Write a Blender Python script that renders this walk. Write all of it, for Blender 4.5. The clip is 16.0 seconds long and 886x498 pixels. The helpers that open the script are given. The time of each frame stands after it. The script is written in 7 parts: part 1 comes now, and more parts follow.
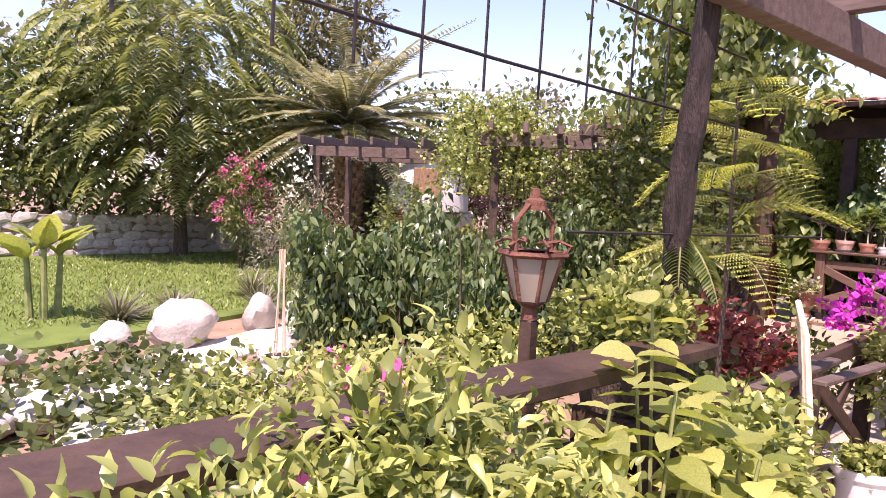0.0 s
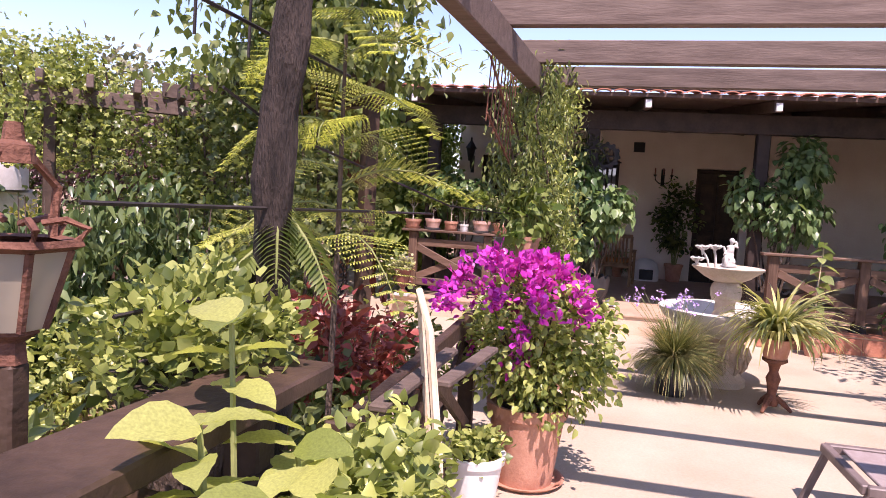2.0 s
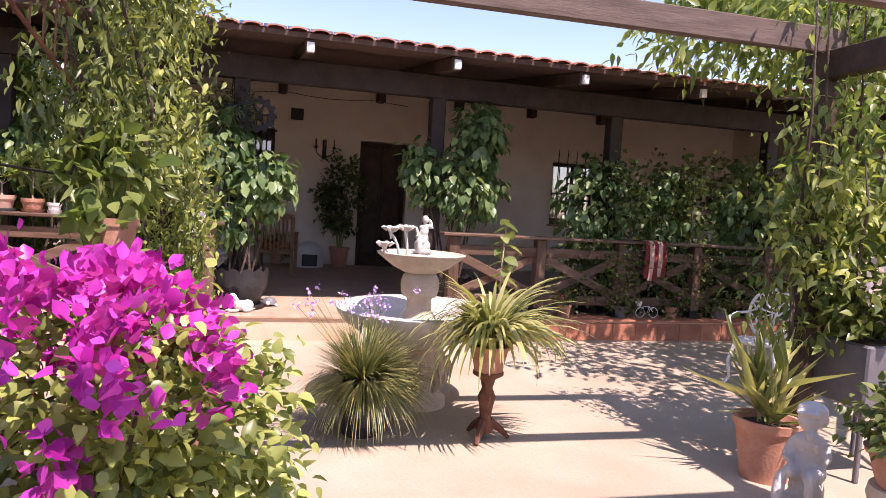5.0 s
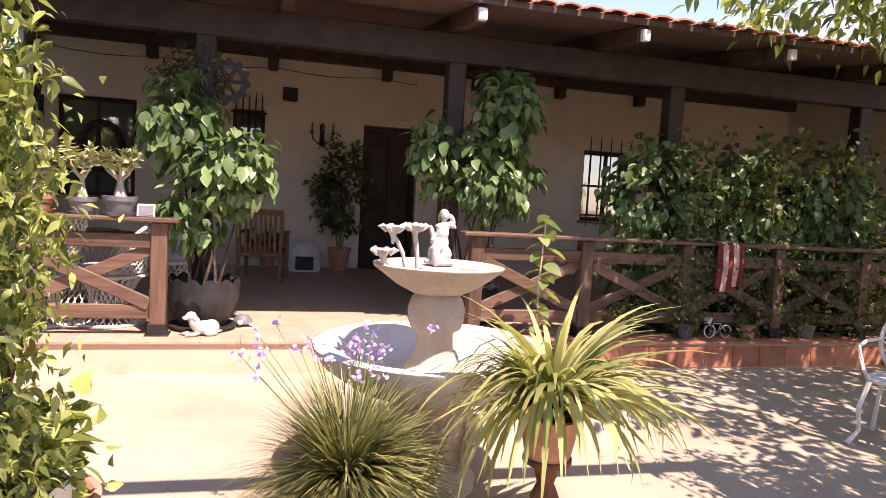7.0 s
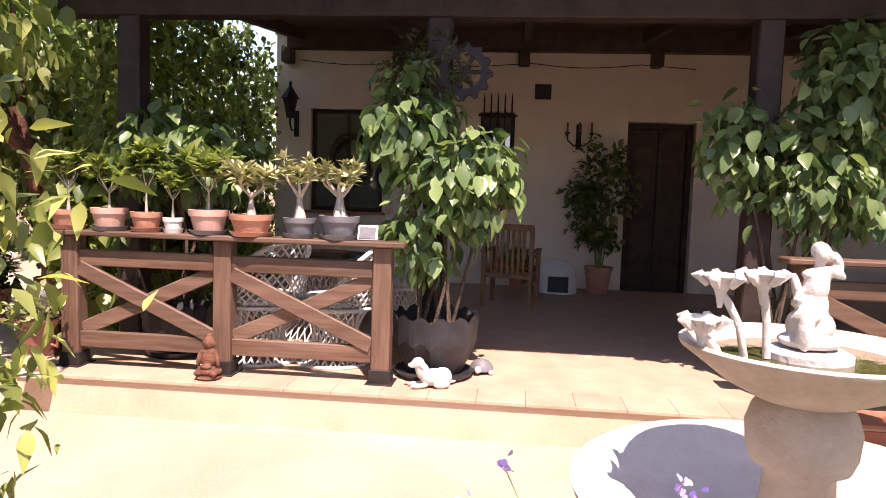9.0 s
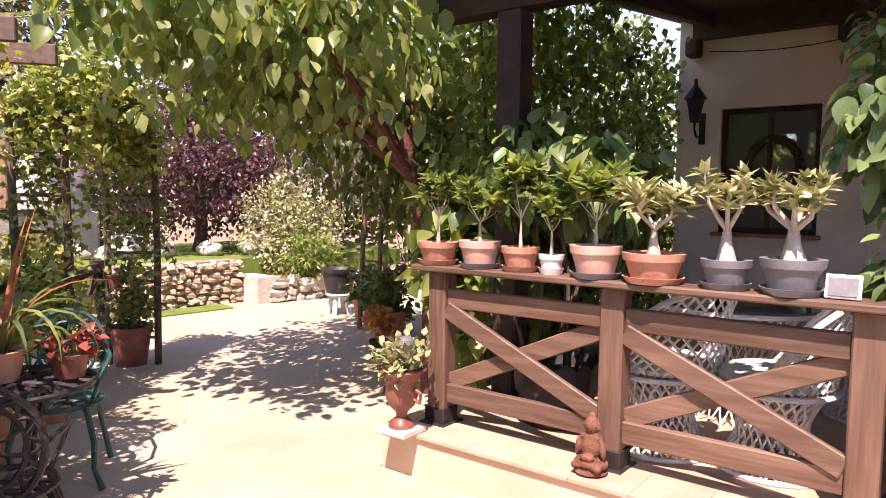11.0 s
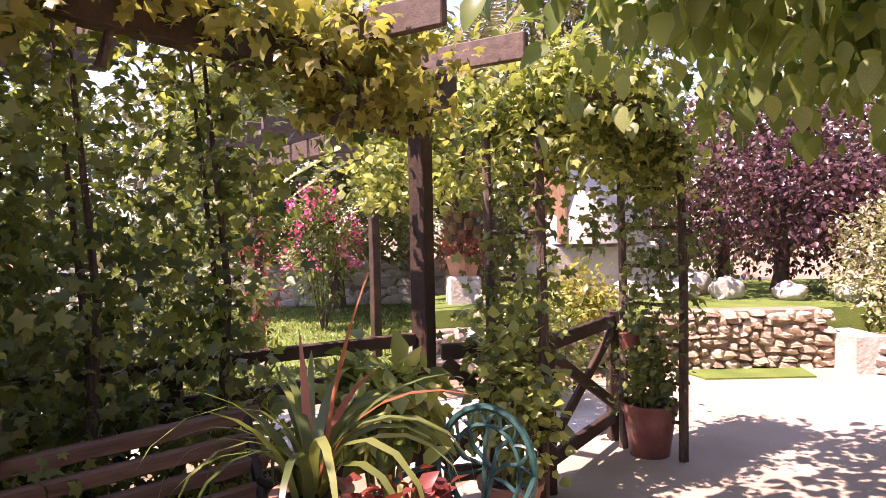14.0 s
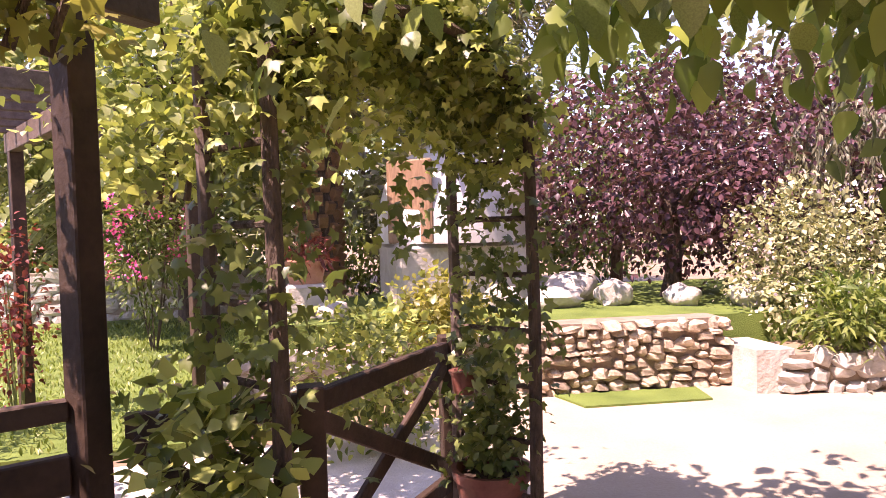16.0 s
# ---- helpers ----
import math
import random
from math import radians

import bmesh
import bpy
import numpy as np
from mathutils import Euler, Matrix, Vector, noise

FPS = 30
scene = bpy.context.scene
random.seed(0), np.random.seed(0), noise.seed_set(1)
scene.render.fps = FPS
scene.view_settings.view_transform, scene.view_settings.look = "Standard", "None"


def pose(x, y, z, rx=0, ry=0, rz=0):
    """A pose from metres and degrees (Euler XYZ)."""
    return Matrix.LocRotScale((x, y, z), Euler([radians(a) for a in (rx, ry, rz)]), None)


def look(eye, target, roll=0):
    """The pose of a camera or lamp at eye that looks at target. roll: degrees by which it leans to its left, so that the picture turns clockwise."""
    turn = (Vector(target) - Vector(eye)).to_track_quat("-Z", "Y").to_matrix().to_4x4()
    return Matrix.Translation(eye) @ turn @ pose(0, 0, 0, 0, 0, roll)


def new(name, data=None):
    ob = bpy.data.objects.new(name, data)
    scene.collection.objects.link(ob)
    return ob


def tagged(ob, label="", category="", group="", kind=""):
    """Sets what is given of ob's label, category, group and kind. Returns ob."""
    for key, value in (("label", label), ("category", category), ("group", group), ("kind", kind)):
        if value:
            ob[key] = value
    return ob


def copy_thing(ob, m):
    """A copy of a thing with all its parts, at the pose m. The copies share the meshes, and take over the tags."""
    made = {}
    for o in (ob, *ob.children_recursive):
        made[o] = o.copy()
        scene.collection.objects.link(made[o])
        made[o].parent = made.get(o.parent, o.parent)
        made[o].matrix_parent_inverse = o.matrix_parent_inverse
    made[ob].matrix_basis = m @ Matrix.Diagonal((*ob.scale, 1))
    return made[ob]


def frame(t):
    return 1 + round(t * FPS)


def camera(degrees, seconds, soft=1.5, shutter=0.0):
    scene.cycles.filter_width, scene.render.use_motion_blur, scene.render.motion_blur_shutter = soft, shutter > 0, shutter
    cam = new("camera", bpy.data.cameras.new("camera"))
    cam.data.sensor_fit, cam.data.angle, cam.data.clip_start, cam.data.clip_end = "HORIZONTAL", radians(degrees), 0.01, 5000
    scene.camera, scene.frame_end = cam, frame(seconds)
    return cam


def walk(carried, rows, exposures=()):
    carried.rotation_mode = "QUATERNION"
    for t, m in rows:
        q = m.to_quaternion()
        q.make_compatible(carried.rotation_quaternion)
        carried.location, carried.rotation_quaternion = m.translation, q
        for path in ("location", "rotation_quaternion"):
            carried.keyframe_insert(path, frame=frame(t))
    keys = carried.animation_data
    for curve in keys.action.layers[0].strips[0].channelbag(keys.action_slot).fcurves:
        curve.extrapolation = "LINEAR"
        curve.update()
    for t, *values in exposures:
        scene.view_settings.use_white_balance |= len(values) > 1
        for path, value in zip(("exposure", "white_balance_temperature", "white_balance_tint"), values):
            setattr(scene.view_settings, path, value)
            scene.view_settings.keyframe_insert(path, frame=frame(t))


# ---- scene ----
cam = camera(65.4, 16.0, soft=0.6)
EXPOSURE = 1.15
PATH = [
    (0, (-0.244, 0.576, 1.666), (1.19, 1.962, 1.514), 2.7),
    (0.5, (-0.093, 0.718, 1.663), (1.541, 1.86, 1.509), 2.9),
    (1, (0.054, 0.863, 1.637), (1.862, 1.706, 1.498), 2.8),
    (1.5, (0.311, 0.906, 1.634), (2.207, 1.526, 1.489), 3.1),
    (2, (0.542, 0.924, 1.616), (2.493, 1.339, 1.472), 3.4),
    (2.5, (0.84, 1.002, 1.603), (2.834, 1.074, 1.464), 3.5),
    (3, (1.124, 1.007, 1.586), (3.109, 0.8, 1.451), 3.7),
    (3.5, (1.433, 0.979, 1.597), (3.398, 0.632, 1.461), 3.7),
    (4, (1.84, 0.968, 1.562), (3.783, 0.514, 1.426), 3.8),
    (4.2, (1.98, 0.965, 1.553), (3.914, 0.474, 1.42), 3.6),
    (6.3, (3.685, 0.623, 1.479), (5.597, 0.054, 1.338), 3.4),
    (6.5, (3.836, 0.589, 1.473), (5.751, 0.03, 1.327), 3.2),
    (7, (4.224, 0.504, 1.469), (6.149, -0.017, 1.319), 3.3),
    (7.5, (4.642, 0.404, 1.487), (6.589, -0.025, 1.332), 3.0),
    (8, (4.984, 0.352, 1.479), (6.962, 0.1, 1.319), 2.9),
    (8.2, (5.127, 0.355, 1.47), (7.114, 0.189, 1.314), 2.6),
    (10.3, (6.465, 0.724, 1.588), (8.252, 1.604, 1.413), 1.3),
    (10.5, (6.606, 0.796, 1.586), (8.336, 1.785, 1.421), 1.2),
    (11, (6.847, 0.96, 1.572), (8.435, 2.167, 1.421), 0.7),
    (11.5, (7.123, 1.148, 1.577), (8.457, 2.633, 1.448), -0.2),
    (12, (7.344, 1.326, 1.59), (8.32, 3.069, 1.5), -0.8),
    (12.5, (7.522, 1.569, 1.582), (8.115, 3.478, 1.514), -1.2),
    (13, (7.767, 1.828, 1.604), (8.094, 3.8, 1.536), -1.3),
    (13.5, (8.052, 2.13, 1.602), (8.257, 4.119, 1.539), -1.3),
    (14, (8.285, 2.476, 1.59), (8.468, 4.466, 1.524), -1.2),
    (14.5, (8.524, 2.807, 1.564), (8.707, 4.798, 1.498), -1.3),
    (15, (8.766, 3.197, 1.566), (8.963, 5.186, 1.495), -1.2),
    (15.5, (8.942, 3.566, 1.564), (9.233, 5.544, 1.486), -1.1),
    (16, (9.177, 3.852, 1.532), (9.615, 5.802, 1.461), -1.6),
]
walk(cam, [(t, look(eye, target, roll)) for t, eye, target, roll in PATH], exposures=((0, EXPOSURE + 0.12, 6800, 46), (2, EXPOSURE + 0.02, 6650, 40), (4, EXPOSURE - 0.05, 6650, 38), (7, EXPOSURE + 0.25, 7250, 34), (11, EXPOSURE + 0.43, 7300, 38), (12.5, EXPOSURE + 0.65, 7150, 47), (16, EXPOSURE + 0.6, 7350, 50)))

# ---- world and sun ----
SUN_DIR = Vector((0.52, 0.22, -1.0)).normalized()
elev = math.asin(-SUN_DIR.z)
world = bpy.data.worlds.new("sky")
scene.world = world
world.use_nodes = True
wn, wl = world.node_tree.nodes, world.node_tree.links
wn.clear()
sky = wn.new("ShaderNodeTexSky")
sky.sky_type, sky.sun_disc = "NISHITA", False
sky.sun_elevation = elev
sky.sun_rotation = math.atan2(-SUN_DIR.x, -SUN_DIR.y)
sky.dust_density, sky.ozone_density = 0.35, 2.8
coord = wn.new("ShaderNodeTexCoord")
stretch = wn.new("ShaderNodeMapping")
stretch.inputs["Scale"].default_value = (1, 1, 3.2)
puff = wn.new("ShaderNodeTexNoise")
puff.inputs["Scale"].default_value, puff.inputs["Detail"].default_value = 2.6, 7
ramp = wn.new("ShaderNodeValToRGB")
ramp.color_ramp.elements[0].position, ramp.color_ramp.elements[1].position = 0.50, 0.78
cloud = wn.new("ShaderNodeMix")
cloud.data_type = "RGBA"
cloud.inputs[7].default_value = (3.2, 3.3, 3.9, 1)
bg = wn.new("ShaderNodeBackground")
bg.inputs["Strength"].default_value = 0.13
wout = wn.new("ShaderNodeOutputWorld")
wl.new(coord.outputs["Generated"], stretch.inputs["Vector"])
wl.new(stretch.outputs["Vector"], puff.inputs["Vector"])
wl.new(puff.outputs["Fac"], ramp.inputs["Fac"])
wl.new(ramp.outputs["Color"], cloud.inputs[0])
wl.new(sky.outputs["Color"], cloud.inputs[6])
wl.new(cloud.outputs[2], bg.inputs["Color"])
wl.new(bg.outputs["Background"], wout.inputs["Surface"])
sun = new("sun", bpy.data.lights.new("sun", "SUN"))
sun.data.energy, sun.data.angle, sun.data.color = 3.95, radians(0.5), (1.0, 0.94, 0.85)
sun.matrix_world = look((0, 0, 30), Vector((0, 0, 30)) + SUN_DIR)


# ---- materials ----
def material(name, low, high, rough=0.7, scale=6.0, bump=0.15, bump_scale=60.0, metal=0.0, stretch=(1, 1, 1), random=0.0, spec=0.4):
    """Two colours mixed by coarse and fine noise, with fine relief; random varies the brightness from object to object."""
    m = bpy.data.materials.new(name)
    m.use_nodes = True
    n, l = m.node_tree.nodes, m.node_tree.links
    b = n["Principled BSDF"]
    tc, mp = n.new("ShaderNodeTexCoord"), n.new("ShaderNodeMapping")
    mp.inputs["Scale"].default_value = stretch
    l.new(tc.outputs["Object"], mp.inputs["Vector"])
    a, f = n.new("ShaderNodeTexNoise"), n.new("ShaderNodeTexNoise")
    a.inputs["Scale"].default_value, a.inputs["Detail"].default_value = scale, 5
    f.inputs["Scale"].default_value, f.inputs["Detail"].default_value = bump_scale, 4
    for t in (a, f):
        l.new(mp.outputs["Vector"], t.inputs["Vector"])
    add = n.new("ShaderNodeMath")
    add.operation = "MULTIPLY_ADD"
    add.inputs[1].default_value = 0.35
    l.new(f.outputs["Fac"], add.inputs[0])
    l.new(a.outputs["Fac"], add.inputs[2])
    r = n.new("ShaderNodeValToRGB")
    r.color_ramp.elements[0].position, r.color_ramp.elements[1].position = 0.45, 0.95
    r.color_ramp.elements[0].color, r.color_ramp.elements[1].color = (*low, 1), (*high, 1)
    l.new(add.outputs[0], r.inputs["Fac"])
    out = r.outputs["Color"]
    if random:
        info, hsv, rng = n.new("ShaderNodeObjectInfo"), n.new("ShaderNodeHueSaturation"), n.new("ShaderNodeMapRange")
        rng.inputs[3].default_value, rng.inputs[4].default_value = 1 - random, 1 + random
        l.new(info.outputs["Random"], rng.inputs[0])
        l.new(rng.outputs[0], hsv.inputs["Value"])
        l.new(out, hsv.inputs["Color"])
        out = hsv.outputs["Color"]
    l.new(out, b.inputs["Base Color"])
    b.inputs["Roughness"].default_value, b.inputs["Metallic"].default_value = rough, metal
    b.inputs["Specular IOR Level"].default_value = spec
    if bump:
        bp = n.new("ShaderNodeBump")
        bp.inputs["Strength"].default_value, bp.inputs["Distance"].default_value = bump, 0.02
        l.new(f.outputs["Fac"], bp.inputs["Height"])
        l.new(bp.outputs["Normal"], b.inputs["Normal"])
    return m


def leaf_material(name, dark, light, trans=0.3, rough=0.45, tip=None, single=False):
    """Leaf colours that vary from leaf to leaf, with light passing through the blade."""
    m = bpy.data.materials.new(name)
    m.use_nodes = True
    n, l = m.node_tree.nodes, m.node_tree.links
    b, out = n["Principled BSDF"], n["Material Output"]
    g = n.new("ShaderNodeObjectInfo") if single else n.new("ShaderNodeNewGeometry")
    r = n.new("ShaderNodeValToRGB")
    e = r.color_ramp.elements
    dark, light = [(c[0] * 1.35, c[1] * 1.13, c[2] * 1.5) for c in (dark, light)]
    e[0].color, e[1].color = (*dark, 1), (*light, 1)
    if tip:
        e[1].position = 0.86
        k = e.new(0.95)
        k.color = (*tip, 1)
    l.new(g.outputs["Random" if single else "Random Per Island"], r.inputs["Fac"])
    tc, nz, mx = n.new("ShaderNodeTexCoord"), n.new("ShaderNodeTexNoise"), n.new("ShaderNodeHueSaturation")
    nz.inputs["Scale"].default_value = 3.0 if not single else 25.0
    rg = n.new("ShaderNodeMapRange")
    rg.inputs[3].default_value, rg.inputs[4].default_value = 0.6, 1.4
    l.new(tc.outputs["Object"], nz.inputs["Vector"])
    l.new(nz.outputs["Fac"], rg.inputs[0])
    l.new(rg.outputs[0], mx.inputs["Value"])
    l.new(r.outputs["Color"], mx.inputs["Color"])
    l.new(mx.outputs["Color"], b.inputs["Base Color"])
    b.inputs["Roughness"].default_value = rough * 0.85
    b.inputs["Specular IOR Level"].default_value = 0.5
    t, mix = n.new("ShaderNodeBsdfTranslucent"), n.new("ShaderNodeMixShader")
    warm = n.new("ShaderNodeMix")
    warm.data_type, warm.blend_type = "RGBA", "MULTIPLY"
    warm.inputs[0].default_value = 1.0
    warm.inputs[7].default_value = (1.25, 1.3, 0.75, 1)
    l.new(mx.outputs["Color"], warm.inputs[6])
    l.new(warm.outputs[2], t.inputs["Color"])
    mix.inputs["Fac"].default_value = trans
    l.new(b.outputs[0], mix.inputs[1])
    l.new(t.outputs[0], mix.inputs[2])
    l.new(mix.outputs[0], out.inputs["Surface"])
    return m


FLOOR = material("cream_concrete", (0.35, 0.28, 0.20), (0.47, 0.39, 0.30), 0.75, 1.3, 0.25, 45)
STEP = material("cream_step_paint", (0.55, 0.38, 0.27), (0.66, 0.50, 0.38), 0.7, 3, 0.15, 60)
BRICK_RED = material("terracotta_tile", (0.36, 0.13, 0.08), (0.52, 0.23, 0.14), 0.6, 8, 0.2, 50, random=0.2)
PORCH_FLOOR = material("porch_tile", (0.42, 0.275, 0.195), (0.54, 0.385, 0.285), 0.5, 4, 0.1, 50, random=0.08)
PLASTER = material("cream_plaster", (0.78, 0.67, 0.555), (0.87, 0.775, 0.665), 0.85, 2.5, 0.4, 70)
WOOD = material("brown_stained_wood", (0.085, 0.045, 0.028), (0.20, 0.125, 0.088), 0.55, 2.2, 0.12, 9, stretch=(8, 0.6, 8), random=0.2)
WOODZ = material("brown_stained_post", (0.085, 0.045, 0.028), (0.19, 0.115, 0.08), 0.55, 2.2, 0.12, 9, stretch=(8, 8, 0.6), random=0.2)
WOODX = material("brown_stained_timber", (0.085, 0.05, 0.033), (0.17, 0.108, 0.075), 0.6, 4, 0.2, 18, stretch=(1, 6, 6), random=0.15)
GREYWOOD = material("weathered_beam", (0.085, 0.058, 0.045), (0.165, 0.12, 0.096), 0.75, 4, 0.15, 18, stretch=(6, 0.7, 6), random=0.15)
DARKWOOD = material("dark_creosoted_wood", (0.032, 0.018, 0.011), (0.085, 0.050, 0.032), 0.65, 6, 0.25, 35, random=0.2)
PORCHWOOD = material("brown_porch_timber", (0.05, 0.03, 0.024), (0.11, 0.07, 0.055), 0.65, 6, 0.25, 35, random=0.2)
# darker copy of the porch timber: deep shade under the roof, put into colour
SHADEWOOD = material("shade_darkened_timber", (0.018, 0.011, 0.009), (0.048, 0.03, 0.024), 0.65, 6, 0.2, 30, random=0.15)
SOFFIT = material("dark_roof_boards", (0.075, 0.045, 0.036), (0.14, 0.09, 0.07), 0.7, 5, 0.3, 20, stretch=(1, 8, 1))
BARK = material("bark", (0.05, 0.035, 0.025), (0.16, 0.11, 0.08), 0.9, 9, 0.8, 40, stretch=(3, 3, 1))
TRUNKBARK = material("dark_gnarled_bark", (0.013, 0.009, 0.007), (0.06, 0.042, 0.033), 0.9, 14, 1.0, 60, stretch=(3, 3, 0.6))
REDBARK = material("red_bark", (0.08, 0.03, 0.02), (0.18, 0.075, 0.05), 0.8, 9, 0.5, 40)
TERRA = material("terracotta", (0.40, 0.18, 0.115), (0.57, 0.31, 0.215), 0.8, 9, 0.15, 60, random=0.18)
PINKPOT = material("pink_clay", (0.55, 0.32, 0.25), (0.68, 0.44, 0.36), 0.75, 8, 0.1, 60)
REDPOT = material("dark_red_glaze", (0.15, 0.05, 0.036), (0.27, 0.10, 0.075), 0.4, 8, 0.1, 60)
WHITEPOT = material("white_ceramic", (0.68, 0.66, 0.62), (0.82, 0.80, 0.77), 0.4, 6, 0.05, 40)
GREYPOT = material("grey_plastic", (0.13, 0.13, 0.14), (0.22, 0.22, 0.24), 0.55, 8, 0.05, 60)
ZINC = material("grey_zinc", (0.11, 0.105, 0.11), (0.18, 0.17, 0.18), 0.5, 4, 0.05, 30)
BLACK = material("black_plastic", (0.015, 0.015, 0.017), (0.04, 0.04, 0.045), 0.5, 8, 0.1, 50)
IRON = material("black_iron", (0.012, 0.010, 0.009), (0.04, 0.032, 0.030), 0.6, 12, 0.2, 90, metal=0.1)
GREENIRON = material("green_painted_iron", (0.010, 0.048, 0.042), (0.035, 0.115, 0.098), 0.4, 12, 0.2, 80)
WHITEIRON = material("white_painted_iron", (0.66, 0.65, 0.62), (0.80, 0.79, 0.77), 0.45, 10, 0.1, 80)
RUST = material("rusted_iron", (0.085, 0.032, 0.02), (0.23, 0.10, 0.06), 0.85, 14, 0.4, 80)
STONE = material("tan_stone", (0.36, 0.26, 0.17), (0.58, 0.47, 0.35), 0.9, 5, 0.5, 30, random=0.25)
PALESTONE = material("pale_limestone", (0.395, 0.350, 0.289), (0.562, 0.524, 0.464), 0.9, 4, 0.6, 25, random=0.12)
MORTAR = material("mortar", (0.22, 0.16, 0.11), (0.34, 0.27, 0.20), 0.95, 8, 0.5, 40)
CARVED = material("carved_sandstone", (0.46, 0.36, 0.26), (0.64, 0.53, 0.42), 0.85, 7, 0.4, 50)
WHITESTONE = material("white_cast_stone", (0.502, 0.471, 0.433), (0.608, 0.585, 0.555), 0.8, 9, 0.3, 60)
SOIL = material("potting_soil", (0.03, 0.018, 0.012), (0.09, 0.06, 0.04), 0.95, 30, 0.8, 90)
EARTH = material("garden_earth", (0.20, 0.13, 0.08), (0.36, 0.26, 0.17), 0.95, 2.5, 0.6, 30)
GRAVEL = material("pale_path", (0.55, 0.49, 0.42), (0.72, 0.66, 0.58), 0.9, 5, 0.5, 60)
LAWN = material("lawn", (0.085, 0.135, 0.022), (0.16, 0.23, 0.045), 0.9, 3, 0.6, 90)
SLING = material("taupe_sling_fabric", (0.24, 0.19, 0.175), (0.31, 0.26, 0.245), 0.8, 20, 0.2, 200)
TAUPE = material("taupe_metal", (0.13, 0.10, 0.09), (0.20, 0.155, 0.14), 0.5, 10, 0.05, 60)
WATER = material("green_water", (0.05, 0.05, 0.02), (0.10, 0.09, 0.03), 0.05, 4, 0.05, 20, spec=0.6)
RATTAN = material("brown_rattan", (0.16, 0.08, 0.035), (0.32, 0.18, 0.09), 0.7, 12, 0.3, 70)
CUSHION = material("pale_cushion", (0.48, 0.52, 0.57), (0.68, 0.70, 0.71), 0.9, 14, 0.3, 90)
REDCLOTH = material("red_cloth", (0.16, 0.02, 0.02), (0.26, 0.045, 0.04), 0.9, 10, 0.2, 90)
CANE = material("pale_cane", (0.55, 0.42, 0.28), (0.72, 0.60, 0.45), 0.6, 10, 0.15, 60)
STALK = material("green_stalk", (0.14, 0.17, 0.05), (0.28, 0.30, 0.11), 0.7, 10, 0.1, 60)
CLOVE = material("pale_bark", (0.34, 0.30, 0.24), (0.56, 0.51, 0.43), 0.8, 12, 0.3, 60)
DOORWOOD = material("panelled_brown_door", (0.20, 0.11, 0.06), (0.36, 0.22, 0.13), 0.55, 6, 0.2, 30, stretch=(6, 6, 1))
# the rooms' lack of light is put into this dark base colour
ROOM = material("dim_toned_interior", (0.05, 0.04, 0.035), (0.09, 0.075, 0.065), 0.8, 4, 0.1, 40)
SOLAR = material("solar_cells", (0.02, 0.025, 0.05), (0.04, 0.05, 0.09), 0.15, 10, 0.0, 50)
GLASS = bpy.data.materials.new("window_glass")
GLASS.use_nodes = True
gb = GLASS.node_tree.nodes["Principled BSDF"]
gb.inputs["Base Color"].default_value = (0.30, 0.32, 0.32, 1)
gb.inputs["Metallic"].default_value = 0.55
gb.inputs["Roughness"].default_value = 0.03
gb.inputs["Specular IOR Level"].default_value = 1.0
gb.inputs["IOR"].default_value = 2.0
MILK = bpy.data.materials.new("frosted_lantern_glass")
MILK.use_nodes = True
mb = MILK.node_tree.nodes["Principled BSDF"]
mb.inputs["Base Color"].default_value = (0.34, 0.30, 0.23, 1)
mb.inputs["Roughness"].default_value = 0.35
mb.inputs["Transmission Weight"].default_value = 0.3

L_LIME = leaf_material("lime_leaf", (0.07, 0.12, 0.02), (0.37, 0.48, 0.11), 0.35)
L_BROAD = leaf_material("broad_green_leaf", (0.06, 0.125, 0.024), (0.24, 0.345, 0.08), 0.5)
L_BROAD1 = leaf_material("broad_leaf_blade", (0.045, 0.115, 0.03), (0.17, 0.29, 0.085), 0.3, single=True)
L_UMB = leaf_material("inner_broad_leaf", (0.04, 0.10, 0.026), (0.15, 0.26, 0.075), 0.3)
L_VINE = leaf_material("backlit_vine_leaf", (0.08, 0.13, 0.025), (0.25, 0.33, 0.075), 0.6)
L_HEDGE = leaf_material("hedge_leaf", (0.03, 0.075, 0.02), (0.15, 0.235, 0.065), 0.28, 0.38)
L_HYDR = leaf_material("yellow_green_blade", (0.13, 0.20, 0.035), (0.40, 0.49, 0.12), 0.45, single=True)
# lighter leaf colour with the sun's brightness put into it
L_HYDR2 = leaf_material("sun_toned_blade", (0.10, 0.18, 0.045), (0.29, 0.39, 0.12), 0.45, single=True)
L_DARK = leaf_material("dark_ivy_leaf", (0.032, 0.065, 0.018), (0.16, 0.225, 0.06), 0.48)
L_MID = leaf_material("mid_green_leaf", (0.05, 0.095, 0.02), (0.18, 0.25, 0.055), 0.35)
L_YELLOW = leaf_material("yellow_vine_leaf", (0.12, 0.15, 0.03), (0.34, 0.37, 0.08), 0.55)
L_GREY = leaf_material("grey_green_leaf", (0.09, 0.11, 0.05), (0.22, 0.25, 0.12), 0.25)
L_SUMAC = leaf_material("feathery_tree_leaf", (0.07, 0.12, 0.03), (0.29, 0.36, 0.12), 0.35)
L_PALM = leaf_material("palm_leaflet", (0.12, 0.16, 0.08), (0.36, 0.40, 0.21), 0.3)
L_PURPLE = leaf_material("purple_plum_leaf", (0.038, 0.02, 0.018), (0.13, 0.072, 0.062), 0.3)
L_RED = leaf_material("bronze_red_leaf", (0.09, 0.02, 0.012), (0.30, 0.09, 0.05), 0.3)
L_FERN = leaf_material("bright_fern_leaflet", (0.17, 0.25, 0.03), (0.46, 0.56, 0.12), 0.45)
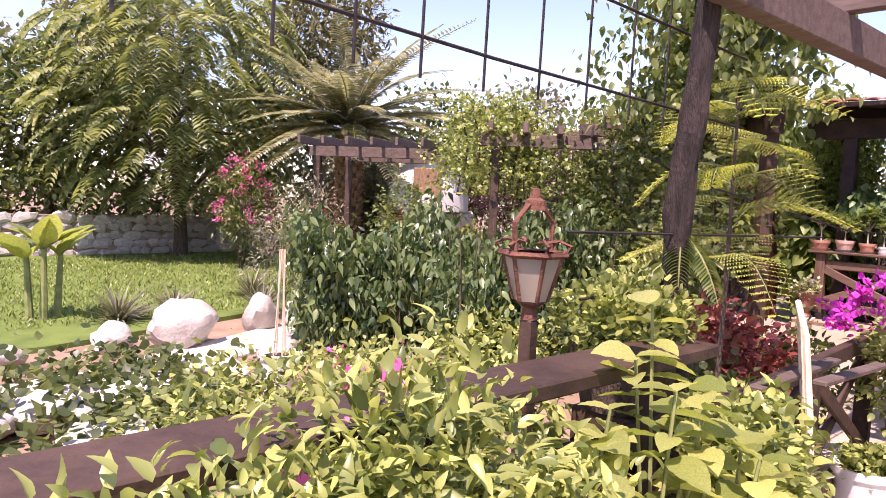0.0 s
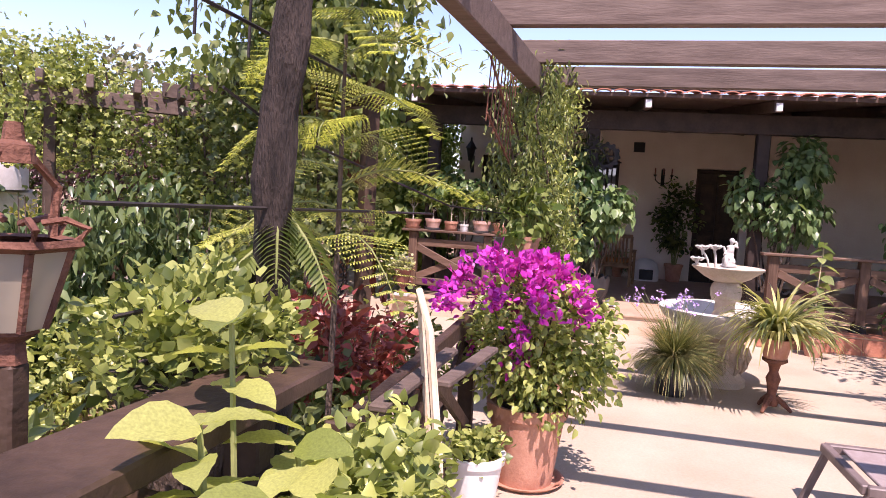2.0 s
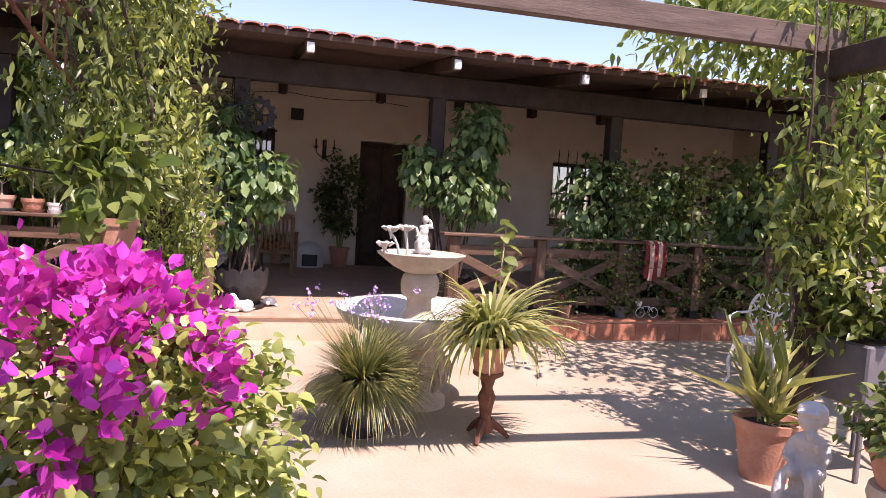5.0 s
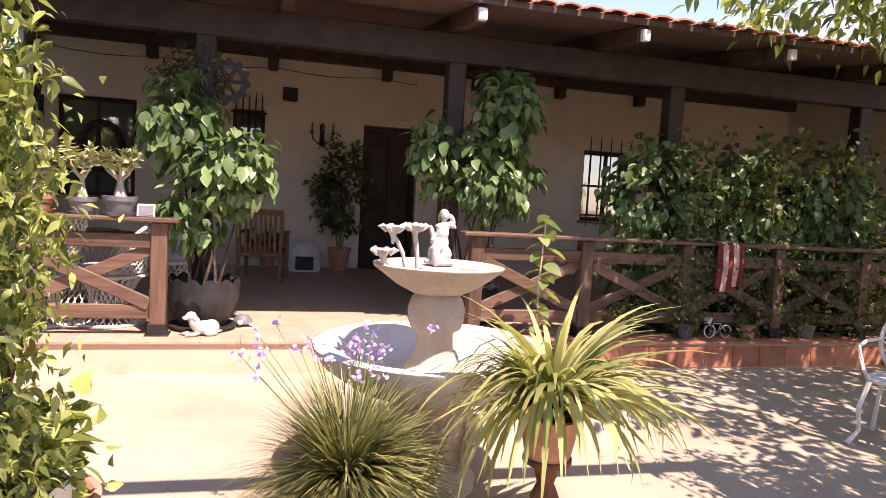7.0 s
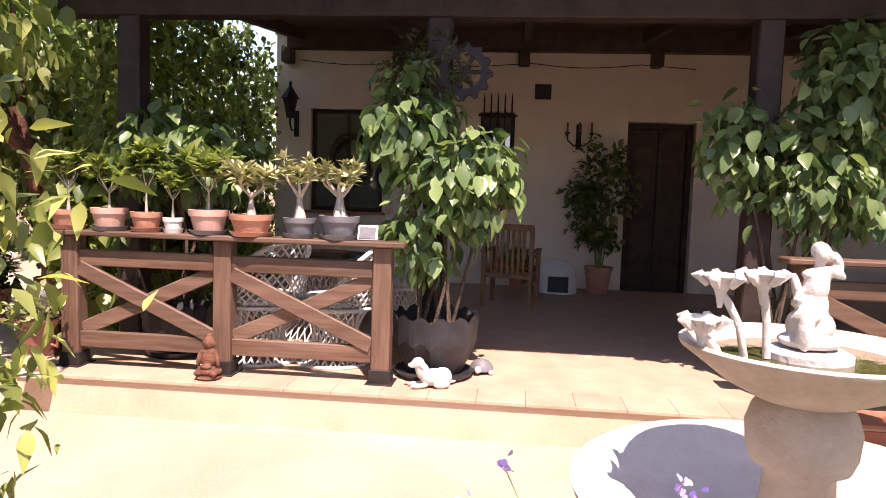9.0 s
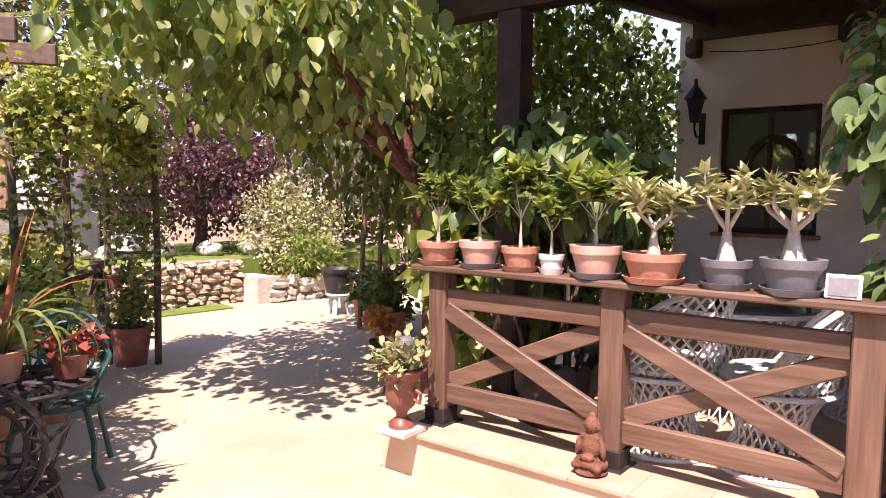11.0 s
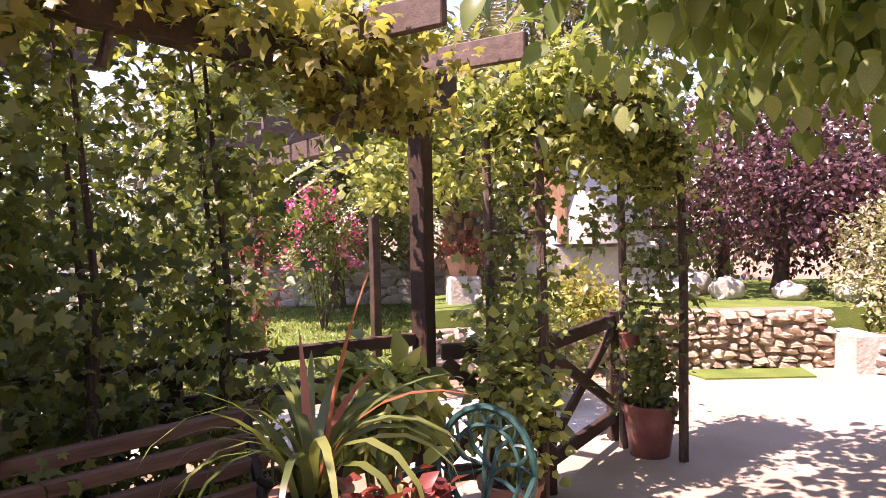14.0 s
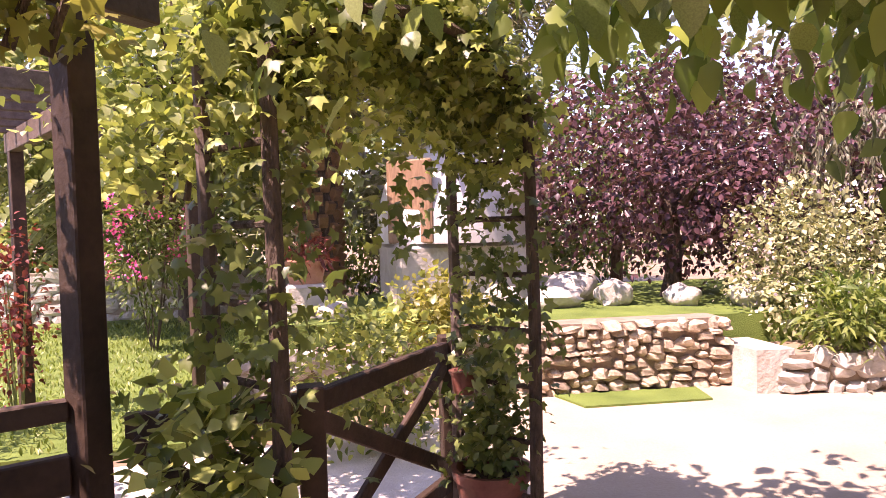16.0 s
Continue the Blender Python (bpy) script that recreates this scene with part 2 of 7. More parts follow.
L_SEDUM = leaf_material("sedum_leaf", (0.18, 0.24, 0.08), (0.40, 0.46, 0.20), 0.2)
L_STRIPE = leaf_material("striped_blade", (0.12, 0.18, 0.035), (0.40, 0.45, 0.15), 0.35)
L_GRASS = leaf_material("grass_blade", (0.07, 0.11, 0.03), (0.24, 0.28, 0.09), 0.25, tip=(0.45, 0.36, 0.16))
L_LAWN = leaf_material("lawn_blade", (0.09, 0.15, 0.025), (0.22, 0.31, 0.06), 0.3)
L_MAGENTA = leaf_material("magenta_bract", (0.30, 0.016, 0.20), (0.58, 0.10, 0.44), 0.35)
L_PINK = leaf_material("pink_petal", (0.55, 0.06, 0.22), (0.80, 0.22, 0.42), 0.3)
L_LILAC = leaf_material("lilac_petal", (0.45, 0.34, 0.62), (0.66, 0.55, 0.78), 0.3)
L_WHITE = leaf_material("white_petal", (0.65, 0.65, 0.62), (0.82, 0.82, 0.80), 0.3)
L_ORANGE = leaf_material("orange_blade", (0.24, 0.08, 0.03), (0.42, 0.19, 0.07), 0.35)
L_PINE = leaf_material("pine_needles", (0.06, 0.08, 0.02), (0.17, 0.19, 0.06), 0.2)
L_RUSTLEAF = leaf_material("rusty_leaf", (0.30, 0.13, 0.03), (0.55, 0.28, 0.07), 0.3)


# ---- building helpers ----
def thing(name, at, label, category, group="", kind="", turn=0.0):
    e = new(name)
    e.empty_display_size = 0.1
    e.matrix_world = pose(*at, 0, 0, turn)
    return tagged(e, label, category, group, kind)


def smooth(me):
    me.polygons.foreach_set("use_smooth", [True] * len(me.polygons))
    return me


def part(name, geo, mat, parent=None, label="", soft=False):
    """Links a bmesh, or a pair of vertices and faces, as one mesh object under its parent."""
    me = bpy.data.meshes.new(name)
    if isinstance(geo, tuple):
        me.from_pydata(geo[0], [], geo[1])
    else:
        geo.to_mesh(me)
        geo.free()
    me.materials.append(mat)
    if soft:
        smooth(me)
        me.set_sharp_from_angle(angle=radians(48))
    ob = new(name, me)
    if parent:
        ob.parent = parent
    if label:
        ob["label"] = label
    return ob


def box(size, at=(0, 0, 0), rot=(0, 0, 0), bevel=0.006, bm=None):
    """A bevelled block centred at a place."""
    own = bmesh.new()
    bmesh.ops.create_cube(own, size=1)
    bmesh.ops.scale(own, vec=size, verts=own.verts)
    if bevel:
        bmesh.ops.bevel(own, geom=own.edges[:], offset=min(bevel, min(size) * 0.3), segments=1, affect="EDGES")
    bmesh.ops.transform(own, matrix=pose(*at, *rot), verts=own.verts)
    if bm is None:
        return own
    me = bpy.data.meshes.new("tmp")
    own.to_mesh(me)
    own.free()
    bm.from_mesh(me)
    bpy.data.meshes.remove(me)
    return bm


def beam(a, b, w, h, bm=None, bevel=0.006):
    """A squared timber from a to b."""
    a, b = Vector(a), Vector(b)
    d = b - a
    q = d.to_track_quat("X", "Z")
    own = box((d.length, w, h), bevel=bevel)
    bmesh.ops.transform(own, matrix=Matrix.Translation((a + b) / 2) @ q.to_matrix().to_4x4(), verts=own.verts)
    if bm is None:
        return own
    me = bpy.data.meshes.new("tmp")
    own.to_mesh(me)
    own.free()
    bm.from_mesh(me)
    bpy.data.meshes.remove(me)
    return bm


def lathe(profile, segs=28, wave=0.0, waves=0, at=(0, 0, 0)):
    """A turned body from (radius, height) pairs; wave ripples the rim."""
    v, f, k = [], [], len(profile)
    for i in range(segs):
        a = 2 * math.pi * i / segs
        for j, (r, z) in enumerate(profile):
            w = wave * abs(math.sin(waves * a / 2)) if wave and waves else 0
            v.append((at[0] + r * math.cos(a), at[1] + r * math.sin(a), at[2] + z + (w if j in (k // 2, k // 2 - 1) else 0)))
    for i in range(segs):
        n = (i + 1) % segs
        for j in range(k - 1):
            f.append((i * k + j, n * k + j, n * k + j + 1, i * k + j + 1))
    return v, f


def tube(points, radii, segs=7, close=False):
    """A round rod along points with a radius at each."""
    pts = [Vector(p) for p in points]
    if not isinstance(radii, (list, tuple)):
        radii = [radii] * len(pts)
    v, f = [], []
    n = len(pts)
    up = Vector((0.13, 0.21, 0.97)).normalized()
    for i, p in enumerate(pts):
        if close:
            d = pts[(i + 1) % n] - pts[i - 1]
        else:
            d = pts[min(i + 1, n - 1)] - pts[max(i - 1, 0)]
        d.normalize()
        s = d.cross(up)
        if s.length < 0.05:
            s = d.cross(Vector((1, 0, 0)))
        s.normalize()
        t = s.cross(d)
        for j in range(segs):
            a = 2 * math.pi * j / segs
            v.append(tuple(p + (s * math.cos(a) + t * math.sin(a)) * radii[i]))
    for i in range(n if close else n - 1):
        m = (i + 1) % n
        for j in range(segs):
            k = (j + 1) % segs
            f.append((i * segs + j, i * segs + k, m * segs + k, m * segs + j))
    if not close:
        f.append(tuple(range(segs))[::-1])
        f.append(tuple((n - 1) * segs + j for j in range(segs)))
    return v, f


def join(*geos):
    v, f = [], []
    for a, b in geos:
        o = len(v)
        v.extend(a)
        f.extend(tuple(i + o for i in q) for q in b)
    return v, f


def moved(geo, m):
    return [tuple(m @ Vector(p)) for p in geo[0]], geo[1]


RNG = np.random.default_rng(7)
# outlines of one leaf: along the midrib, half widths, fold and droop
LEAF = {
    "leaflet": (0.20, 0.38, 0.05, -0.18),
    "broad": (0.33, 0.42, 0.08, -0.12),
    "ivy": (0.48, 0.36, 0.06, -0.08),
    "narrow": (0.14, 0.45, 0.04, -0.18),
    "blade": (0.055, 0.35, 0.02, -0.10),
    "petal": (0.42, 0.55, 0.12, 0.05),
    "lobed": (0.48, 0.36, 0.06, -0.14),
    "round": (0.42, 0.50, 0.10, 0.04),
}


def leaves(points, ways, sizes, shape="broad", spread=0.5, fine=False):
    """Many leaves in one mesh: each starts at a point and runs along its way; a folded blade of eight triangles."""
    w, mid, fold, droop = LEAF[shape]
    n = len(points)
    pts, d = np.asarray(points, float), np.asarray(ways, float)
    s = np.broadcast_to(np.asarray(sizes, float), (n,))[:, None]
    d = d / (np.linalg.norm(d, axis=1, keepdims=True) + 1e-9)
    up = np.array([0, 0, 1.0]) + RNG.normal(0, spread, (n, 3))
    side = np.cross(d, up)
    side /= np.linalg.norm(side, axis=1, keepdims=True) + 1e-9
    nor = np.cross(side, d)
    tpl = np.array([(0, 0, 0), (0.8 * w, mid * 0.5, fold), (w, mid, fold), (0.55 * w, (mid + 1) / 2, fold * 0.6 + droop * 0.5), (0, 1, droop),
                    (-0.55 * w, (mid + 1) / 2, fold * 0.6 + droop * 0.5), (-w, mid, fold), (-0.8 * w, mid * 0.5, fold), (0, mid, 0)])
    fc = np.array([(0, 8, 2, 1), (8, 4, 3, 2), (0, 7, 6, 8), (8, 6, 5, 4)])
    if shape == "lobed":
        arc = [(-2.6, 0.16), (-2.05, 0.48), (-1.5, 0.38), (-0.95, 0.60), (-0.5, 0.42), (0.0, 0.76), (0.5, 0.42), (0.95, 0.60), (1.5, 0.38), (2.05, 0.48), (2.6, 0.16)]
        tpl = np.array([(0, 0.26, 0.03)] + [(r * math.sin(a), 0.26 + r * math.cos(a), droop * r * 1.6 * (1 if i % 2 else 0.3)) for i, (a, r) in enumerate(arc)])
        fc = np.array([(0, 2 * i + 1, 2 * i + 2, 2 * i + 3) for i in range(5)])
    elif fine:
        rows, tpl = 6, []
        for i in range(rows + 1):
            t = i / rows
            hw = w * math.sin(math.pi * t ** (0.72 if mid < 0.45 else 1.0)) ** 0.85 * (1.0 + 0.10 * (i % 2)) if 0 < i < rows else 0.003
            z = droop * 2.2 * t * t
            tpl += [(-hw, t, z + 1.6 * fold * hw / w), (0, t, z), (hw, t, z + 1.6 * fold * hw / w)]
        tpl = np.array(tpl)
        fc = np.array([q for i in range(rows) for q in ((3 * i, 3 * i + 1, 3 * i + 4, 3 * i + 3), (3 * i + 1, 3 * i + 2, 3 * i + 5, 3 * i + 4))])
    v = pts[:, None, :] + s[:, None, :] * (tpl[None, :, 0:1] * side[:, None, :] + tpl[None, :, 1:2] * d[:, None, :] + tpl[None, :, 2:3] * nor[:, None, :])
    f = (np.arange(n) * len(tpl))[:, None, None] + fc[None]
    return v.reshape(-1, 3), f.reshape(-1, 4)


def big_mesh(name, geo, mat, parent=None, label="", kind=""):
    """A mesh from numpy arrays of points and quads."""
    v, f = geo
    me = bpy.data.meshes.new(name)
    me.vertices.add(len(v))
    me.vertices.foreach_set("co", np.asarray(v, np.float32).ravel())
    me.loops.add(f.size)
    me.loops.foreach_set("vertex_index", np.asarray(f, np.int32).ravel())
    me.polygons.add(len(f))
    me.polygons.foreach_set("loop_start", np.arange(0, f.size, f.shape[1], dtype=np.int32))
    me.update(calc_edges=True)
    me.materials.append(mat)
    ob = new(name, me)
    if parent:
        ob.parent = parent
    if label:
        ob["label"] = label
    if kind:
        ob["kind"] = kind
    return ob


def clumps(centre, half, count, per, sigma, power=1.0):
    """Points gathered in clumps inside an ellipsoid, more near its skin."""
    c, h = np.asarray(centre, float), np.asarray(half, float)
    d = RNG.normal(0, 1, (count, 3))
    d /= np.linalg.norm(d, axis=1, keepdims=True)
    r = RNG.random(count) ** (1 / (1 + 2 * power))
    cc = c + d * r[:, None] * h
    return (cc[:, None, :] + RNG.normal(0, 1, (count, per, 3)) * sigma).reshape(-1, 3), np.repeat(d, per, axis=0)


def clumps_box(lo, hi, count, per, sigma):
    lo, hi = np.asarray(lo, float), np.asarray(hi, float)
    cc = lo + RNG.random((count, 3)) * (hi - lo)
    return (cc[:, None, :] + RNG.normal(0, 1, (count, per, 3)) * sigma).reshape(-1, 3)


def ways(n, out=None, droop=0.3, noise_amount=0.7):
    d = RNG.normal(0, noise_amount, (n, 3))
    if out is not None:
        d = d + out
    d[:, 2] -= droop
    return d


def frond(length, pairs, leaflet, droop=0.5, width_power=0.6, twig=0.006):
    """A pinnate frond along +y from the origin, as points, ways and sizes of its leaflets and its rib's line."""
    t = np.linspace(0.12, 1, pairs)
    y, z = t * length, -droop * length * t ** 2
    p, w, s = [], [], []
    for sgn in (-1, 1):
        for i in range(pairs):
            p.append((0, y[i], z[i]))
            w.append((sgn * 1.0, 0.45, -0.25))
            s.append(leaflet * math.sin(math.pi * min(0.97, 0.12 + 0.85 * t[i])) ** width_power)
    line = [(0, a * length, -droop * length * a * a) for a in np.linspace(0, 1, 6)]
    return np.array(p), np.array(w), np.array(s), line


def place(p, m):
    a = np.array(m)
    return p @ a[:3, :3].T + a[:3, 3]


def turn_only(p, m):
    return p @ np.array(m)[:3, :3].T


def fronds(poses, length, pairs, leaflet, droop, shape="narrow", rib=0.006):
    """Many fronds: the leaflets' mesh and the ribs' mesh."""
    P, W, S, ribs = [], [], [], []
    for m in poses:
        k = 0.75 + 0.5 * random.random()
        p, w, s, line = frond(length * k, pairs, leaflet, droop * (0.6 + 0.8 * random.random()))
        P.append(place(p, m)), W.append(turn_only(w, m)), S.append(s)
        ribs.append(moved(tube(line, [rib * (1 - 0.13 * i) for i in range(6)], 4), m))
    return leaves(np.vstack(P), np.vstack(W), np.concatenate(S), shape, 0.15), join(*ribs)


def arching(n, length, width, lean=(0.1, 0.9), bend=(0.8, 2.0), segs=7):
    """Grass-like blades that rise from the origin and arch over: strips of quads, bent evenly along their length."""
    v, f = [], []
    for i in range(n):
        a = random.random() * 6.283
        L = length * random.uniform(0.65, 1.1)
        side = Vector((-math.sin(a), math.cos(a), 0))
        th, dth = random.uniform(*lean), random.uniform(*bend) / segs
        rad, z = random.random() * 0.06, 0.0
        o = len(v)
        for k in range(segs + 1):
            t = k / segs
            c = Vector((math.cos(a) * rad, math.sin(a) * rad, z))
            w = width * (1 - t ** 2.2) * 0.5 + 0.0006
            v += [tuple(c - side * w), tuple(c + side * w + Vector((0, 0, w * 0.4)))]
            rad, z, th = rad + L / segs * math.sin(th), z + L / segs * math.cos(th), th + dth
        for k in range(segs):
            f.append((o + 2 * k, o + 2 * k + 1, o + 2 * k + 3, o + 2 * k + 2))
    return np.array(v), np.array(f)


def figure(name, blobs, mat, m, label, grain=0.008):
    """A cast statue: overlapping rounded masses fused into one skin."""
    bm = bmesh.new()
    for c, r, rot in blobs:
        bmesh.ops.create_icosphere(bm, subdivisions=3, radius=1, matrix=Matrix.LocRotScale(c, Euler([radians(a) for a in rot]), r))
    ob = part(name, bm, mat, soft=True)
    fuse = ob.modifiers.new("fuse", "REMESH")
    fuse.mode, fuse.voxel_size, fuse.use_smooth_shade = "VOXEL", grain, True
    ease = ob.modifiers.new("ease", "SMOOTH")
    ease.factor, ease.iterations = 0.5, 4
    ob.matrix_world = m
    return tagged(ob, label, "statue")


def pot_profile(r, h, lip=0.12, foot=0.72, wall=0.025):
    return [(0.001, 0.0), (r * foot, 0.0), (r * 0.93, h * (1 - lip)), (r * 1.0, h * (1 - lip)), (r * 1.04, h), (r * 1.04 - wall, h), (r * 0.9 - wall, h * 0.86), (0.001, h * 0.86)]


def pot(parent, r, h, mat, at=(0, 0, 0), lip=0.14, foot=0.7, saucer=None):
    b = part("pot", lathe(pot_profile(r, h, lip, foot), 30, at=at), mat, parent, soft=True)
    part("soil", lathe([(0.001, h * 0.90), (r * 0.93, h * 0.885)], 20, at=at), SOIL, b)
    if saucer:
        part("saucer", lathe([(0.001, -0.002), (r * 0.85, -0.002), (r * 1.02, 0.03), (r * 0.97, 0.03), (r * 0.8, 0.006), (0.001, 0.006)], 24, at=at), saucer, parent)
    return b


ONE_LEAF = {}


def single_leaves(parent, name, points, directions, sizes, mat, shape="broad"):
    """Large leaves that can be told apart: each its own object on one shared blade."""
    key = (shape, mat.name)
    if key not in ONE_LEAF:
        w, mid, fold, droop = LEAF[shape]
        v, f, rows = [], [], 10
        for i in range(rows + 1):
            t = i / rows
            hw = w * math.sin(math.pi * t ** (0.75 if mid < 0.45 else 1.0)) ** 0.8 if 0 < t < 1 else 0.004
            z = droop * 1.6 * t * t
            v += [(-hw, t, z + fold * hw / w + 0.02 * (i % 2)), (0, t, z), (hw, t, z + fold * hw / w + 0.02 * (i % 2))]
        for i in range(rows):
            a = 3 * i
            f += [(a, a + 1, a + 4, a + 3), (a + 1, a + 2, a + 5, a + 4)]
        me = bpy.data.meshes.new(name)
        me.from_pydata(v, [], f)
        me.materials.append(mat)
        ONE_LEAF[key] = smooth(me)
    for p, d, s in zip(points, directions, sizes):
        d = Vector(d).normalized()
        q = d.to_track_quat("Y", "Z")
        ob = new(name, ONE_LEAF[key])
        ob.parent = parent
        ob.matrix_local = Matrix.LocRotScale(Vector(p), q @ Euler((0, random.uniform(-0.5, 0.5), 0)).to_quaternion(), (s, s, s))


def limb_tree(parent, base, height, r, limbs, mat, reach=1.0, lean=(0, 0), first=0.45):
    """A tapered trunk with bent limbs; returns the limbs' ends."""
    b = Vector(base)
    geos, ends = [], []
    line = [b + Vector((lean[0] * t + 0.06 * math.sin(5 * t), lean[1] * t + 0.05 * math.cos(4 * t) - 0.05, height * t)) for t in (0, 0.2, 0.4, 0.6, 0.8, 1.0)]
    geos.append(tube(line, [r * k for k in (1.15, 0.95, 0.85, 0.72, 0.6, 0.42)], 9))
    for i in range(limbs):
        t = first + (1 - first) * (i + 0.5) / limbs
        p = b + Vector((lean[0] * t, lean[1] * t, height * t))
        a = i * 2.4 + random.uniform(-0.4, 0.4)
        e = p + Vector((math.cos(a) * reach, math.sin(a) * reach, reach * random.uniform(0.3, 0.9)))
        m = (p + e) / 2 + Vector((0, 0, 0.18 * reach))
        part("limb", tube([p, m, e], [r * 0.5, r * 0.34, r * 0.12], 6), mat, parent, soft=True)
        ends.append(e)
    part("trunk", join(*geos), mat, parent, soft=True)
    return ends


# ---- ground ----
def slab(name, outline, z0, z1, mat, label, category, kind="structure"):
    n = len(outline)
    v = [(x, y, z0) for x, y in outline] + [(x, y, z1) for x, y in outline]
    f = [tuple(range(n))[::-1], tuple(range(n, 2 * n))] + [(i, (i + 1) % n, n + (i + 1) % n, n + i) for i in range(n)]
    return tagged(part(name, (v, f), mat), label, category, kind=kind)


gs = [(-150 + 300 * i / 40, -150 + 300 * j / 40) for i in range(41) for j in range(41)]
gv = [(x, y, -0.14) for x, y in gs]
gf = [(i * 41 + j, (i + 1) * 41 + j, (i + 1) * 41 + j + 1, i * 41 + j + 1) for i in range(40) for j in range(40)]
tagged(part("ground", (gv, gf), EARTH), "dry brown garden earth all round the house", "ground", kind="structure")
tagged(slab("floor", [(-4, -9), (9.76, -9), (9.76, 3.62), (20, 3.62), (20, 9.3), (13.3, 9.45), (11.0, 9.6), (10.1, 7.6), (8.85, 6.75), (4.75, 1.78), (-4, 1.9)], -0.3, 0.0, FLOOR, "cream concrete terrace floor in full sun", "floor"), kind="structure")
tagged(slab("lawn", [(-6, 8.6), (2.0, 8.4), (5.0, 9.2), (8.6, 9.4), (9.0, 12.5), (9.6, 17.5), (2.0, 18.2), (-12, 18.0)], -0.3, -0.08, LAWN, "mown green lawn in sun and tree shade", "lawn"), kind="structure")
tagged(slab("path", [(-4, 6.4), (2.2, 6.7), (4.6, 7.4), (7.6, 7.9), (8.7, 7.0), (10.0, 7.8), (10.9, 9.7), (9.4, 9.3), (5.4, 8.6), (2.0, 7.3), (-4, 6.9)], -0.3, -0.11, GRAVEL, "pale gravel garden path between planted beds", "path"), kind="structure")
n = 26000
p = np.stack([RNG.uniform(-4, 9, n), RNG.uniform(8.8, 17.4, n), np.full(n, -0.08)], 1)
p = p[(p[:, 1] < 17.0) & (p[:, 1] > 9.4)]
w = RNG.normal(0, 0.5, p.shape)
w[:, 2] = 1.0
tagged(big_mesh("grass", leaves(p, w, RNG.uniform(0.04, 0.09, len(p)), "narrow"), L_LAWN), "short mown green grass blades", "grass", kind="stuff")

# ---- house ----
WX = 15.19
step = tagged(slab("porch_step", [(9.76, -9), (15.19, -9), (15.19, 3.60), (9.76, 3.60)], -0.3, 0.235, STEP, "cream painted porch platform one step high", "step"), kind="structure")
for k in range(42):
    y = 3.45 - 0.30 * k
    ob = part("tile", box((0.30, 0.298, 0.02), (9.885, y, 0.246), bevel=0.0012), BRICK_RED if y < -1.5 else PORCH_FLOOR, step)
    if y < -1.2:
        part("tile", box((0.012, 0.294, 0.20), (9.755, y, 0.115), bevel=0.003), BRICK_RED, step)
tagged(slab("porch_floor", [(10.04, -9), (15.19, -9), (15.19, 3.60), (10.04, 3.60)], 0.2, 0.252, PORCH_FLOOR, "worn clay coloured porch floor", "floor"), kind="structure")

wall = bmesh.new()


def wall_run(bm, y0, y1, z0, z1, x=WX, t=0.3):
    box((t, y1 - y0, z1 - z0), (x + t / 2, (y0 + y1) / 2, (z0 + z1) / 2), bevel=0, bm=bm)


ZT = 4.0
wall_run(wall, 3.30, 3.80, -0.3, ZT)
wall_run(wall, 2.26, 3.30, -0.3, 1.20), wall_run(wall, 2.26, 3.30, 2.62, ZT)
wall_run(wall, 0.92, 2.26, -0.3, ZT)
wall_run(wall, 0.45, 0.92, -0.3, 1.35), wall_run(wall, 0.45, 0.92, 2.62, ZT)
wall_run(wall, -1.06, 0.45, -0.3, ZT)
wall_run(wall, -1.95, -1.06, 2.53, ZT)
wall_run(wall, -4.88, -1.95, -0.3, ZT)
wall_run(wall, -5.85, -4.88, -0.3, 1.20), wall_run(wall, -5.85, -4.88, 2.42, ZT)
wall_run(wall, -9.0, -5.85, -0.3, ZT)
house = tagged(part("wall_north", wall, PLASTER), "cream plastered house wall behind the porch", "wall", kind="structure")
tagged(part("wall_east", box((5.0, 0.3, 4.3), (WX + 2.8, 3.65, 1.85), bevel=0), PLASTER), "cream plastered side wall of the house", "wall", kind="structure")
tagged(part("wall_south", box((6.5, 0.3, 4.4), (12.6, -9.15, 1.7), bevel=0), PLASTER), "cream plastered wall closing the porch", "wall", kind="structure")
tagged(part("wall_west", box((0.2, 12.9, 4.2), (WX + 5.0, -2.6, 1.8), bevel=0), ROOM), "wall inside the rooms, coloured dark for their dimness", "wall", kind="structure")
tagged(part("room_floor", box((4.7, 12.6, 0.1), (WX + 2.55, -2.7, 0.2), bevel=0), ROOM), "room floor, coloured dark for the dimness indoors", "floor", kind="structure")


